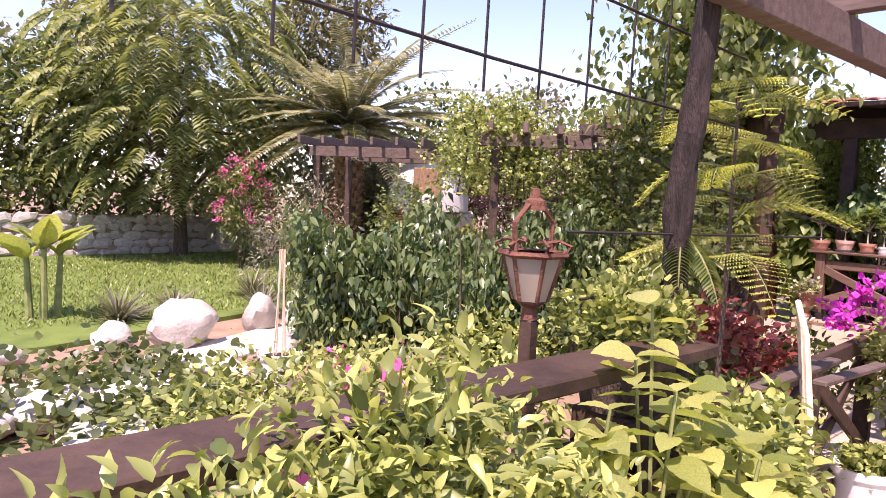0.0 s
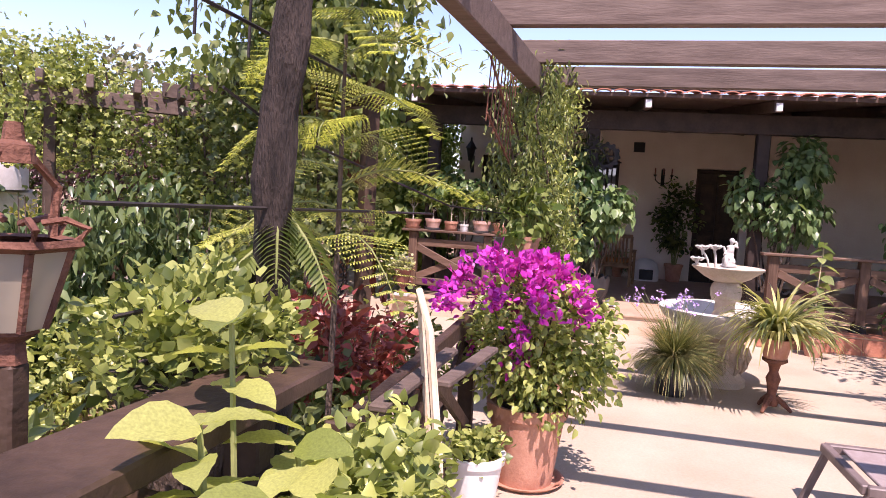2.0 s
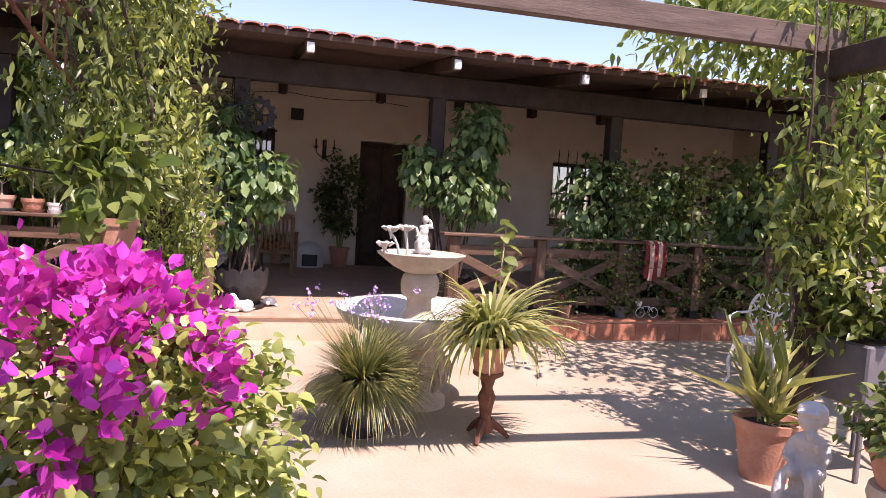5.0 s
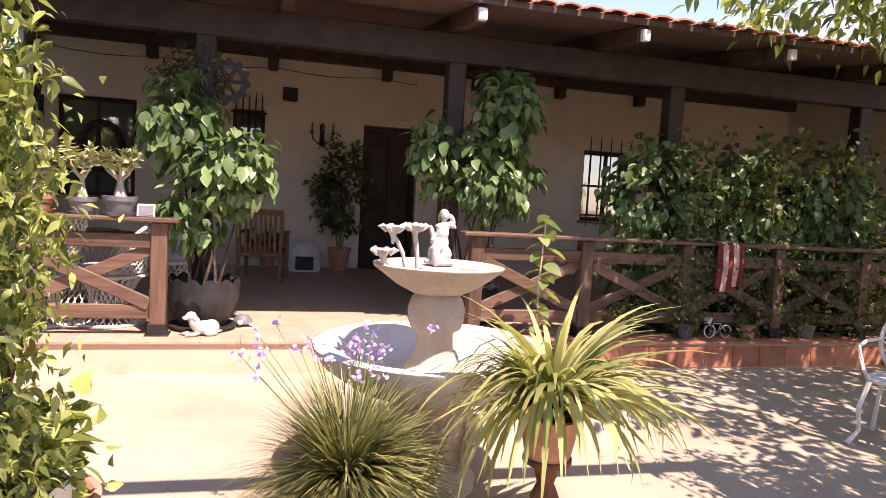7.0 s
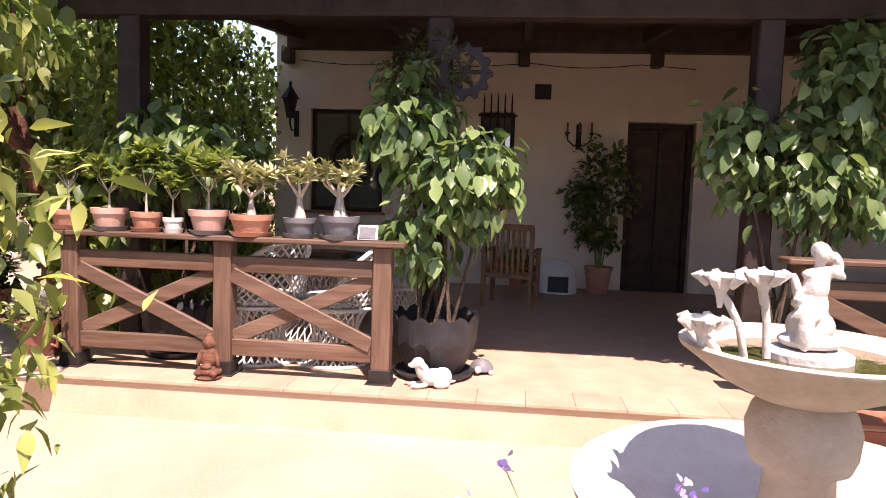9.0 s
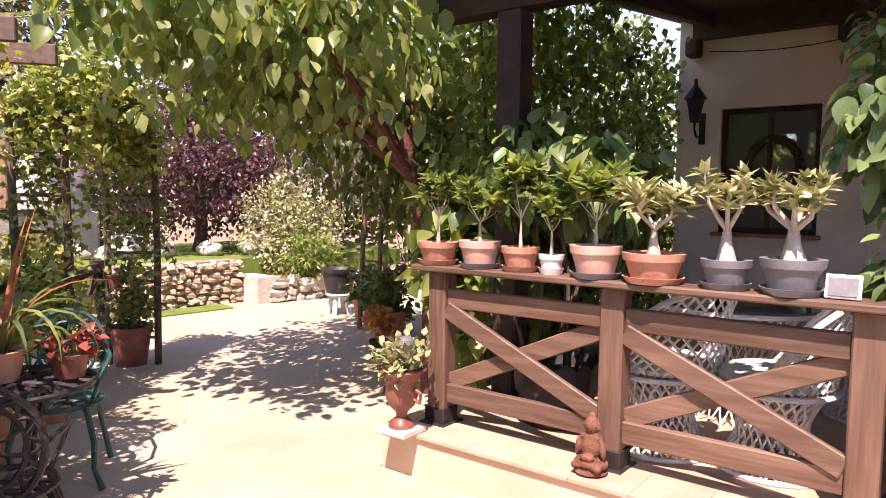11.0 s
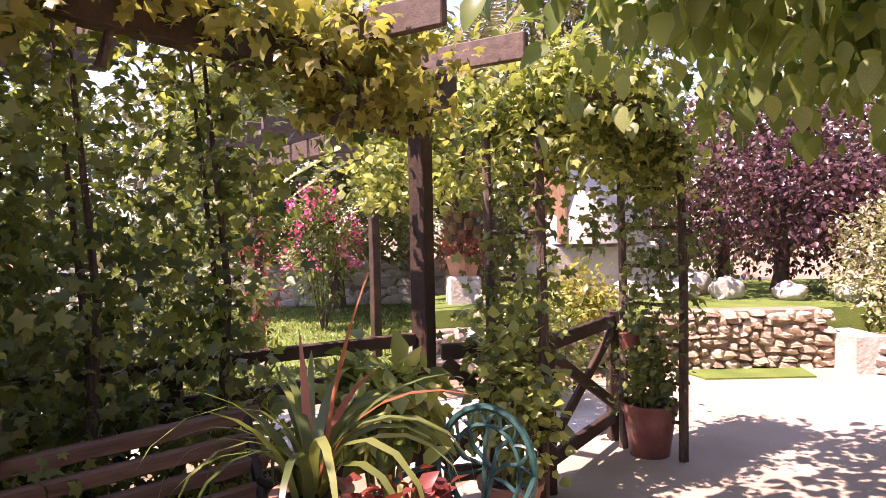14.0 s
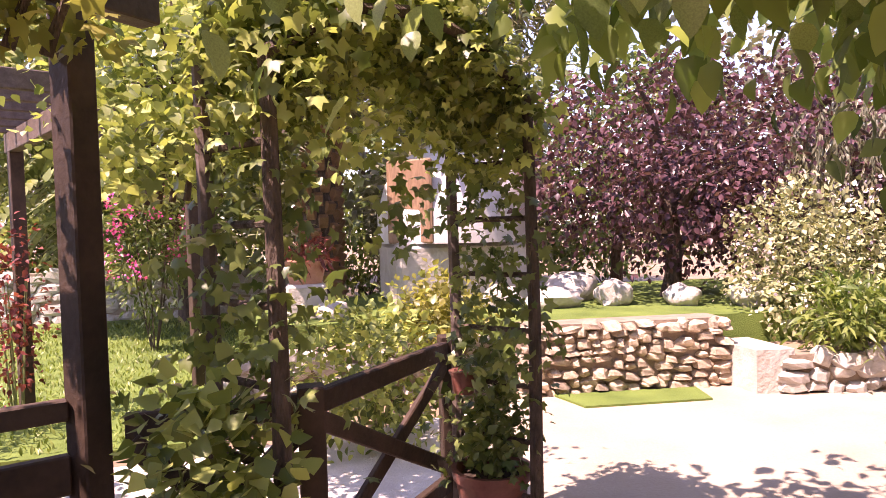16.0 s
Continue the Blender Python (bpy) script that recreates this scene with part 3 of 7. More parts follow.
def window(name, y0, y1, z0, z1, label, bars=False):
    w = thing(name, (WX + 0.12, (y0 + y1) / 2, z0), label, "window", kind="structure")
    W, H = y1 - y0, z1 - z0
    for nm, s, at in (("window_frame", (0.07, 0.06, H), (0, W / 2 - 0.03, H / 2)), ("window_frame", (0.07, 0.06, H), (0, -W / 2 + 0.03, H / 2)), ("window_frame", (0.07, W - 0.12, 0.06), (0, 0, H - 0.03)), ("window_frame", (0.07, W - 0.12, 0.06), (0, 0, 0.03)), ("window_frame", (0.06, 0.05, H - 0.12), (0, 0, H / 2))):
        part(nm, box(s, at), DARKWOOD, w)
    for sgn in (-1, 1):
        part("pane", box((0.008, W / 2 - 0.085, H - 0.12), (0.01, sgn * (W / 4 - 0.018), H / 2), bevel=0), GLASS, w)
    part("window_sill", box((0.2, W + 0.1, 0.04), (-0.1, 0, -0.02)), BRICK_RED, w)
    if bars:
        n = 5
        for i in range(n):
            y = -W / 2 + W * (i + 0.5) / n
            part("bar", tube([(-0.17, y, -0.08), (-0.17, y, H + 0.16), (-0.17, y, H + 0.26)], [0.011, 0.011, 0.002], 6), IRON, w)
        for z in (0.1, H * 0.5, H - 0.05):
            part("bar", box((0.012, W + 0.06, 0.03), (-0.17, 0, z)), IRON, w)
    return w


window("window_1", 2.26, 3.30, 1.20, 2.62, "dark timber window reflecting the sunlit garden")
window("window_2", 0.45, 0.92, 1.35, 2.62, "narrow dark window behind spiked iron bars", True)
window("window_3", -5.85, -4.88, 1.20, 2.42, "dark window behind an iron grille", True)
door = thing("door_1", (WX + 0.2, -1.5, 0.235), "dark timber double door standing in deep shade", "door", kind="structure")
part("door_frame", box((0.12, 0.07, 2.28), (0, 0.41, 1.14)), DARKWOOD, door)
part("door_frame", box((0.12, 0.07, 2.28), (0, -0.41, 1.14)), DARKWOOD, door)
part("door_frame", box((0.12, 0.75, 0.07), (0, 0, 2.25)), DARKWOOD, door)
for sgn in (-1, 1):
    leaf = part("door_leaf", box((0.05, 0.36, 2.2), (0.02, sgn * 0.187, 1.11)), DARKWOOD, door)
    part("panel", box((0.015, 0.24, 0.8), (-0.012, sgn * 0.187, 1.6)), DARKWOOD, leaf)
    part("panel", box((0.015, 0.24, 0.7), (-0.012, sgn * 0.187, 0.6)), DARKWOOD, leaf)
part("door_handle", tube([(-0.02, 0.03, 1.05), (-0.08, 0.03, 1.05), (-0.08, 0.12, 1.05)], 0.01, 6), IRON, door)

# roof: boards, joists, girder and columns
EAVE_X, EAVE_Z, RISE = 9.72, 3.06, 0.115
CORBELS = (3.6, 2.05, 0.36, -1.37, -2.85, -4.31, -5.8)


def roof_z(x):
    return EAVE_Z + RISE * (x - EAVE_X)


rf = [(EAVE_X, -9.3, roof_z(EAVE_X)), (20.3, -9.3, roof_z(20.3)), (20.3, 3.9, roof_z(20.3)), (EAVE_X, 3.9, roof_z(EAVE_X))]
tagged(part("ceiling", (rf + [(x, y, z + 0.05) for x, y, z in rf], [(3, 2, 1, 0), (4, 5, 6, 7), (0, 1, 5, 4), (1, 2, 6, 5), (2, 3, 7, 6), (3, 0, 4, 7)]), SOFFIT), "dark stained board ceiling of the porch", "ceiling", kind="structure")
roof = thing("roof", (EAVE_X, -2.7, EAVE_Z), "shallow tiled porch roof with a red tile edge", "roof", kind="structure")
for k in range(60):
    y = 3.85 - 0.219 * k - 0.11 + 2.7
    g = []
    for s in range(7):
        a = math.pi * s / 6
        g.append((math.cos(a) * 0.10, math.sin(a) * 0.035))
    L = 0.62
    v = [(-0.07, y + c, 0.05 + d) for c, d in g] + [(L, y + c * 0.85, 0.05 + d * 0.85 + RISE * L + 0.02) for c, d in g]
    v += [(-0.07, y + c * 0.8, 0.045 + d * 0.72) for c, d in g]
    f = [(i, i + 1, 8 + i, 7 + i) for i in range(6)] + [(i, 14 + i, 15 + i, i + 1) for i in range(6)]
    part("tile", (v, f), BRICK_RED, roof)
v = [(0.4, -6.6, 0.055 + RISE * 0.4), (10.6, -6.6, 0.06 + RISE * 10.6), (10.6, 6.6, 0.06 + RISE * 10.6), (0.4, 6.6, 0.055 + RISE * 0.4)]
part("tiling", (v, [(0, 1, 2, 3)]), BRICK_RED, roof)
for y in (0.33, -1.21, -2.71, -4.25, -5.8, -7.3, 1.87, 3.4):
    jo = part("roof_joist", beam((EAVE_X + 0.06, y, roof_z(EAVE_X) - 0.07), (WX - 0.005, y, roof_z(WX) - 0.085), 0.10, 0.14), PORCHWOOD)
    tagged(jo, "dark timber joist under the porch roof", "joist", "porch joists", "structure")
    tagged(part("bracket", box((0.05, 0.075, 0.10), (EAVE_X + 0.02, y, roof_z(EAVE_X) - 0.085)), WHITEIRON), "pale metal gutter bracket under the eave", "bracket", "eave brackets")
# girder and columns take the timber colour with the roof's shade in it
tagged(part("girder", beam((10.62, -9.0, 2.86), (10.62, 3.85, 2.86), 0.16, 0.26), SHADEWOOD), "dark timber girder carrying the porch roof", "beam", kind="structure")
tagged(part("wall_beam", beam((WX - 0.10, -9.0, 3.56), (WX - 0.10, 3.6, 3.56), 0.16, 0.30), PORCHWOOD), "dark timber beam along the house wall", "beam", kind="structure")
for y in CORBELS:
    tagged(part("corbel", box((0.20, 0.15, 0.20), (WX - 0.11, y, 3.32), bevel=0.02), PORCHWOOD), "dark timber corbel at the top of the wall", "corbel", "wall corbels", "structure")
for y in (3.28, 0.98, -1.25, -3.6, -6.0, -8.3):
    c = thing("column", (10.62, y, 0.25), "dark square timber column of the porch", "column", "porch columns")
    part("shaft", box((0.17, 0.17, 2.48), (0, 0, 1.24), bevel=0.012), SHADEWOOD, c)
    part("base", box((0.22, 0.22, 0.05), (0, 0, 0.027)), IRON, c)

# solar strips on the roof
sp = thing("solar_array", (10.4, 0.1, roof_z(10.4) + 0.13), "row of small dark solar panels on the roof", "solar array")
for i in range(16):
    part("cell", box((0.16, 0.115, 0.012), (0, (i - 8) * 0.125, 0.02), (0, -22, 0), 0.002), SOLAR, sp)
part("rail", beam((0.03, -1.1, 0.0), (0.03, 1.1, 0.0), 0.03, 0.03), IRON, sp)


# ---- railings ----
def railing(at_y, length, bays, label, group, first_post=True):
    """A porch railing with crossed braces and a broad top board, running towards -y."""
    r = thing("railing", (10.02, at_y, 0.25), label, "railing", group)
    step_y = length / bays
    part("top_board", box((0.20, length + 0.30, 0.035), (-0.02, -length / 2, 0.915), bevel=0.008), WOOD, r)
    for i in range(bays + 1):
        y = -i * step_y
        po = part("post", box((0.12, 0.12, 0.88), (0, y, 0.455), bevel=0.008), WOODZ, r)
        part("shoe", box((0.14, 0.14, 0.10), (0, y, 0.05), bevel=0.004), IRON, po)
        part("plate", box((0.20, 0.18, 0.012), (0, y, 0.006), bevel=0.002), IRON, po)
    for i in range(bays):
        y0, y1 = -i * step_y - 0.06, -(i + 1) * step_y + 0.06
        part("rail", box((0.045, y0 - y1, 0.11), (-0.015, (y0 + y1) / 2, 0.745)), WOOD, r)
        part("rail", box((0.045, y0 - y1, 0.11), (-0.015, (y0 + y1) / 2, 0.19)), WOOD, r)
        part("brace", beam((-0.035, y0, 0.68), (-0.035, y1, 0.25), 0.035, 0.10), WOOD, r)
        part("brace", beam((0.008, y0, 0.25), (0.008, y1, 0.68), 0.035, 0.10), WOOD, r)
    return r


railing(3.37, 2.13, 2, "brown wooden porch railing with crossed braces and potted bonsai on top", "porch railings")
railing(-1.37, 7.4, 7, "brown wooden porch railing with crossed braces in leaf shade", "porch railings")

# ---- pergola over the terrace ----
perg = thing("pergola", (5.4, -0.5, 0), "weathered timber pergola over the terrace", "pergola", kind="structure")
O = Vector((5.4, -0.5, 0))


def rel(x, y, z):
    return Vector((x, y, z)) - O


part("side_beam", beam(rel(2.2, 1.66, 2.5), rel(5.62, 1.37, 2.5), 0.09, 0.17), GREYWOOD, perg)
part("side_beam", beam(rel(2.0, -2.35, 2.5), rel(6.3, -2.55, 2.5), 0.09, 0.17), DARKWOOD, perg)
for x, ya, yb in ((2.3, 1.75, -2.5), (3.35, 1.7, -2.55), (4.42, 1.55, -2.6), (5.42, 1.5, -2.65), (6.32, 1.40, -2.7)):
    part("rafter", beam(rel(x, ya, 2.665), rel(x - 0.12, yb, 2.665), 0.075, 0.155), GREYWOOD, perg)
for x, y in ((6.38, 1.30), (6.15, -2.55), (2.1, -2.35)):
    part("post", box((0.12, 0.12, 2.59), tuple(rel(x, y, 1.295))), DARKWOOD, perg)
gn = []
for k in range(31):
    z = -0.02 + 2.92 * k / 30
    gn.append(rel(2.13 + 0.068 * z + 0.012 * math.sin(z * 6.1), 1.755 - 0.01 * z + 0.010 * math.sin(z * 4.3 + 1), z))
gv_, gf_ = tube(gn, [0.054 - 0.003 * k / 10 + 0.006 * math.sin(k * 1.9) for k in range(31)], 16)
gv_ = [tuple(Vector(q) + 0.022 * noise.noise_vector(Vector((q[0] * 22, q[1] * 22, q[2] * 5)))) for q in gv_]
part("post", (gv_, gf_), TRUNKBARK, perg, "rough dark trunk used as a post")


# ---- plants: kinds ----
def bush(name, at, half, count, per, sigma, size, mat, label, shape="broad", droop=0.3, stems=6, category="shrub", stem_mat=None, pot_r=0, pot_h=0, pot_mat=None, lift=0.0, petals=None, group="", fine=False):
    """A shrub of many leaves on bent stems, in a pot where it has one; centre of the crown above its base by half plus lift."""
    t = thing(name, at, label, category, group)
    if pot_r:
        pot(t, pot_r, pot_h, pot_mat)
    c = (0, 0, pot_h * 0.8 + half[2] + lift)
    p, d = clumps(c, half, count, per, sigma)
    big_mesh("foliage", leaves(p, ways(len(p), d * 0.7, droop), RNG.uniform(0.6, 1.25, len(p)) * size, shape, 0.5, fine), mat, t)
    g = []
    for i in range(stems):
        a = i * 2.4
        e = Vector((math.cos(a) * half[0] * 0.6, math.sin(a) * half[1] * 0.6, c[2] + half[2] * 0.4))
        s = Vector((math.cos(a) * 0.03, math.sin(a) * 0.03, max(0.0, pot_h * 0.8)))
        g.append(tube([s, (s + e) / 2 + Vector((0, 0, 0.08)), e], [0.012, 0.009, 0.004], 5))
    if g:
        for stem_geo in g:
            part("stem", stem_geo, stem_mat or STALK, t)
    if petals:
        pm, pc, pp, ps, psize, zmin = petals
        q, dd = clumps(c, [h * 1.04 for h in half], pc, pp, ps, 3.0)
        keep = q[:, 2] > c[2] + half[2] * zmin
        q, dd = q[keep], dd[keep]
        big_mesh("blossom", leaves(q, ways(len(q), dd, 0.0), RNG.uniform(0.7, 1.2, len(q)) * psize, "petal", 1.0), pm, t)
    return t


def vine(name, lo, hi, count, per, sigma, size, mat, label, shape="ivy", droop=0.8, rods=0, category="vine"):
    """Climbing growth that fills an upright box loosely, with a few bare stems."""
    lo, hi = np.array(lo, float), np.array(hi, float)
    base = ((lo[0] + hi[0]) / 2, (lo[1] + hi[1]) / 2, lo[2])
    t = thing(name, base, label, category)
    p = clumps_box(lo - base, hi - base, count, per * 2, sigma)
    p = p[p[:, 2] > 0.02]
    big_mesh("foliage", leaves(p, ways(len(p), None, droop), RNG.uniform(0.42, 0.92, len(p)) * size, shape), mat, t)
    g = []
    for i in range(rods):
        x, y = random.uniform(lo[0], hi[0]) - base[0], random.uniform(lo[1], hi[1]) - base[1]
        H = hi[2] - lo[2]
        g.append(tube([(x, y, 0), (x + 0.08, y - 0.05, H * 0.3), (x - 0.06, y + 0.06, H * 0.65), (x + 0.05, y, H)], [0.014, 0.012, 0.009, 0.004], 5))
    if g:
        for stem_geo in g:
            part("stem", stem_geo, BARK, t)
    return t


def vine_along(name, a, b, z0, z1, thick, count, per, sigma, size, mat, label, shape="ivy", droop=0.8, category="vine"):
    """A leafy curtain along a line in plan."""
    a, b = np.array(a, float), np.array(b, float)
    base = np.array([*(a + b) / 2, z0])
    t = thing(name, tuple(base), label, category)
    k = RNG.random((count, 1))
    c = a + (b - a) * k + RNG.normal(0, thick, (count, 2))
    c = np.hstack([c, RNG.uniform(z0, z1, (count, 1))]) - base
    p = (c[:, None, :] + RNG.normal(0, 1, (count, per * 2, 3)) * sigma).reshape(-1, 3)
    p = p[p[:, 2] > 0.02]
    big_mesh("foliage", leaves(p, ways(len(p), None, droop), RNG.uniform(0.42, 0.92, len(p)) * size, shape), mat, t)
    g = []
    for i in range(7):
        q = a + (b - a) * (i + 0.5) / 7 - base[:2]
        g.append(tube([(q[0], q[1], 0), (q[0] + 0.07, q[1], (z1 - z0) * 0.4), (q[0] - 0.05, q[1] + 0.05, z1 - z0 - 0.1)], [0.02, 0.016, 0.006], 5))
    for stem_geo in g:
        part("stem", stem_geo, BARK, t)
    return t


def potted_tree(name, at, crowns, leaf_count, size, label, pot_at_r, pot_h, stems):
    """A tall house-plant of separate drooping broad leaves on bare stems in a scalloped black tub."""
    t = thing(name, at, label, "potted plant")
    r = pot_at_r
    part("pot", lathe([(0.001, 0.03), (r * 0.62, 0.03), (r * 0.95, pot_h * 0.55), (r, pot_h), (r * 0.93, pot_h), (r * 0.85, pot_h * 0.8), (0.001, pot_h * 0.8)], 48, 0.05, 14), BLACK, t, "scalloped black tub", soft=False)
    part("saucer", lathe([(0.001, 0), (r * 0.8, 0), (r * 0.92, 0.045), (r * 0.86, 0.045), (0.001, 0.02)], 30), BLACK, t)
    part("soil", lathe([(0.001, pot_h * 0.86), (r * 0.9, pot_h * 0.84)], 20), SOIL, t)
    g = []
    for i, (c, h, k) in enumerate(crowns):
        for j in range(stems):
            a = j * 2.1 + i
            s = Vector((math.cos(a) * r * 0.4, math.sin(a) * r * 0.4, pot_h * 0.82))
            e = Vector((c[0] + math.cos(a) * h[0] * 0.3, c[1] + math.sin(a) * h[1] * 0.3, c[2] + h[2] * 0.4))
            g.append(tube([s, (s * 0.55 + e * 0.45) + Vector((0.05, -0.04, 0.0)), e], [0.014, 0.011, 0.006], 6))
        P, D = clumps(c, h, int(k * 0.48), 4, 0.05, 1.2)
        W = ways(len(P), D * 0.7, 0.95, 0.4)
        single_leaves(t, "leaf", P, W, RNG.uniform(0.6, 1.15, len(P)) * size * 0.8, L_BROAD1)
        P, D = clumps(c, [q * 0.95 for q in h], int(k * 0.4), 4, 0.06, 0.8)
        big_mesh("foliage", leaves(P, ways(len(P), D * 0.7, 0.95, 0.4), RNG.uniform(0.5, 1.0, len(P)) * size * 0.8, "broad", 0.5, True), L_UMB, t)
    for stem_geo in g:
        part("stem", stem_geo, BARK, t)
    return t


def bonsai(at, r, h, pot_mat, fat, leafsize, height, spread, label, saucer=None, count=60):
    """A desert-rose bonsai: swollen pale trunk, forked branches, tufts of leaves."""
    t = thing("bonsai", at, label, "bonsai", "pots on the railing")
    pot(t, r, h, pot_mat, lip=0.25, foot=0.68, saucer=saucer)
    z = h * 0.88
    g = [tube([(0, 0, z), (0.005, 0.004, z + height * 0.22), (0, 0, z + height * 0.45)], [fat, fat * 0.55, fat * 0.28], 9)]
    P, W = [], []
    for i in range(6):
        a = i * 1.05 + random.uniform(-0.3, 0.3)
        e = Vector((math.cos(a) * spread * random.uniform(0.5, 1), math.sin(a) * spread * random.uniform(0.5, 1), z + height * random.uniform(0.7, 1.0)))
        s = Vector((0, 0, z + height * 0.35))
        m = (s + e) / 2 + Vector((math.cos(a) * 0.03, math.sin(a) * 0.03, -0.01))
        part("branch", tube([s, m, e], [fat * 0.26, fat * 0.2, 0.005], 6), CLOVE, t, soft=True)
        for k in range(count // 6):
            b = random.random() * 6.283
            P.append(e - (e - m) * random.random() * 0.9)
            W.append((math.cos(b), math.sin(b), random.uniform(-0.1, 1.7)))
    part("trunk", join(*g), CLOVE, t, "swollen pale bark", soft=True)
    big_mesh("foliage", leaves(np.array(P), np.array(W), RNG.uniform(0.7, 1.2, len(P)) * leafsize, "leaflet", 0.4), L_SEDUM if fat > 0.03 else L_BROAD, t)
    return t


# ---- porch things ----
Z_TOP = 0.25 + 0.934
specs = ((3.39, 0.115, 0.13, TERRA, 0.014, 0.085, 0.40, 0.09, TERRA), (3.10, 0.115, 0.15, PINKPOT, 0.014, 0.085, 0.30, 0.12, GREYPOT), (2.84, 0.10, 0.13, TERRA, 0.012, 0.10, 0.42, 0.10, TERRA),
         (2.655, 0.065, 0.10, WHITEPOT, 0.012, 0.085, 0.32, 0.09, WHITEPOT), (2.41, 0.125, 0.16, PINKPOT, 0.014, 0.12, 0.34, 0.14, GREYPOT), (2.12, 0.14, 0.14, TERRA, 0.035, 0.10, 0.32, 0.17, TERRA),
         (1.795, 0.105, 0.13, GREYPOT, 0.045, 0.075, 0.36, 0.14, GREYPOT), (1.53, 0.125, 0.15, GREYPOT, 0.055, 0.07, 0.34, 0.16, GREYPOT))
names = ("thin-stemmed rubbery plant in a round terracotta pot on the rail", "young leafy plant in a pink clay pot on the rail", "spiky palm-like plant in a terracotta pot on the rail", "small leafy plant in a white cup pot on the rail",
         "leafy plant in a square-shouldered pink pot on the rail", "desert rose bonsai in a flared orange pot on the rail", "desert rose bonsai with a swollen trunk in a grey pot", "forked desert rose bonsai in a wide grey pot")
for (y, r, h, m, fat, ls, ht, sp_, sc), lb in zip(specs, names):
    bonsai((10.0, y, Z_TOP), r, h, m, fat, ls * 1.1, ht * 1.12, sp_, lb, sc, 270)
tb = thing("picture_frame", (9.98, 1.34, Z_TOP), "small white standing frame on the porch rail", "frame")
part("frame", box((0.012, 0.13, 0.10), (0, 0, 0.05), (0, 20, 0), 0.003), WHITEIRON, tb)
part("panel", box((0.004, 0.105, 0.075), (-0.010, 0, 0.05), (0, 20, 0), 0), GREYPOT, tb)
part("strut", box((0.01, 0.03, 0.10), (0.045, 0, 0.045), (0, -25, 0), 0.002), WHITEIRON, tb)

potted_tree("umbrella_plant", (10.30, 0.92, 0.25), (((0.0, 0.22, 1.72), (0.22, 0.26, 0.42), 110), ((0, -0.18, 1.35), (0.28, 0.36, 0.34), 150), ((0.0, 0.12, 0.98), (0.25, 0.26, 0.28), 60)), 260, 0.17, "tall broad-leaved potted plant in a scalloped black tub on the porch", 0.30, 0.40, 3)
potted_tree("umbrella_plant", (10.52, -1.48, 0.25), (((0.0, 0.36, 1.62), (0.2, 0.28, 0.36), 90), ((0, -0.28, 2.05), (0.25, 0.30, 0.42), 150), ((0, -0.16, 1.45), (0.28, 0.44, 0.40), 160)), 260, 0.17, "tall broad-leaved potted plant in a scalloped black tub by the railing", 0.30, 0.36, 3)
for y, zt, k in ((-3.35, 1.75, 150), (-4.35, 1.65, 140), (-5.5, 1.7, 140)):
    potted_tree("umbrella_plant", (10.42, y, 0.25), (((0, 0, 1.35), (0.35, 0.55, 0.62), k), ((0, 0.1, 0.75), (0.3, 0.45, 0.4), 60)), 200, 0.17, "dense broad-leaved potted plant in the shade of the porch edge", 0.26, 0.34, 3)
potted_tree("umbrella_plant", (10.48, 2.86, 0.252), (((-0.05, 0.12, 1.50), (0.24, 0.30, 0.28), 80), ((-0.02, -0.26, 1.42), (0.22, 0.24, 0.26), 60)), 200, 0.19, "tall broad-leaved potted plant at the end of the porch", 0.26, 0.34, 3)
vine("jasmine", (10.1, -7.4, 0.25), (10.7, -3.3, 2.2), 170, 16, 0.11, 0.10, L_DARK, "dark leafy climber along the shaded railing", rods=8, category="climber")

hang = thing("hanging_fern", (10.62, 1.08, 2.05), "dark trailing fern hanging from a porch column", "hanging plant")
pot(hang, 0.14, 0.16, BLACK, (0, 0, 0.22))
p, d = clumps((0, 0, 0.30), (0.24, 0.28, 0.32), 60, 14, 0.05)
big_mesh("foliage", leaves(p, ways(len(p), d, 0.5), 0.08, "narrow"), L_DARK, hang)
part("hook", tube([(0, 0, 0.35), (0, 0, 0.68)], 0.006, 5), IRON, hang)

gear = thing("gear_wheel", (10.515, 0.80, 2.15), "rusty toothed iron wheel fixed to the porch column", "ornament")
v, f = [], []
N = 48
for x in (0, 0.03):
    for i in range(N):
        a = 2 * math.pi * i / N
        r = 0.20 if i % 4 < 2 else 0.17
        v += [(x, r * math.cos(a), 0.2 + r * math.sin(a)), (x, 0.12 * math.cos(a), 0.2 + 0.12 * math.sin(a))]
for i in range(N):
    j = (i + 1) % N
    f += [(2 * i, 2 * j, 2 * j + 1, 2 * i + 1), (2 * N + 2 * i, 2 * N + 2 * i + 1, 2 * N + 2 * j + 1, 2 * N + 2 * j), (2 * i, 2 * N + 2 * i, 2 * N + 2 * j, 2 * j), (2 * i + 1, 2 * j + 1, 2 * N + 2 * j + 1, 2 * N + 2 * i + 1)]
part("rim", (v, f), IRON, gear)
for k in range(3):
    part("spoke", box((0.02, 0.26, 0.025), (0.015, 0, 0.2), (60 * k, 0, 0)), IRON, gear)

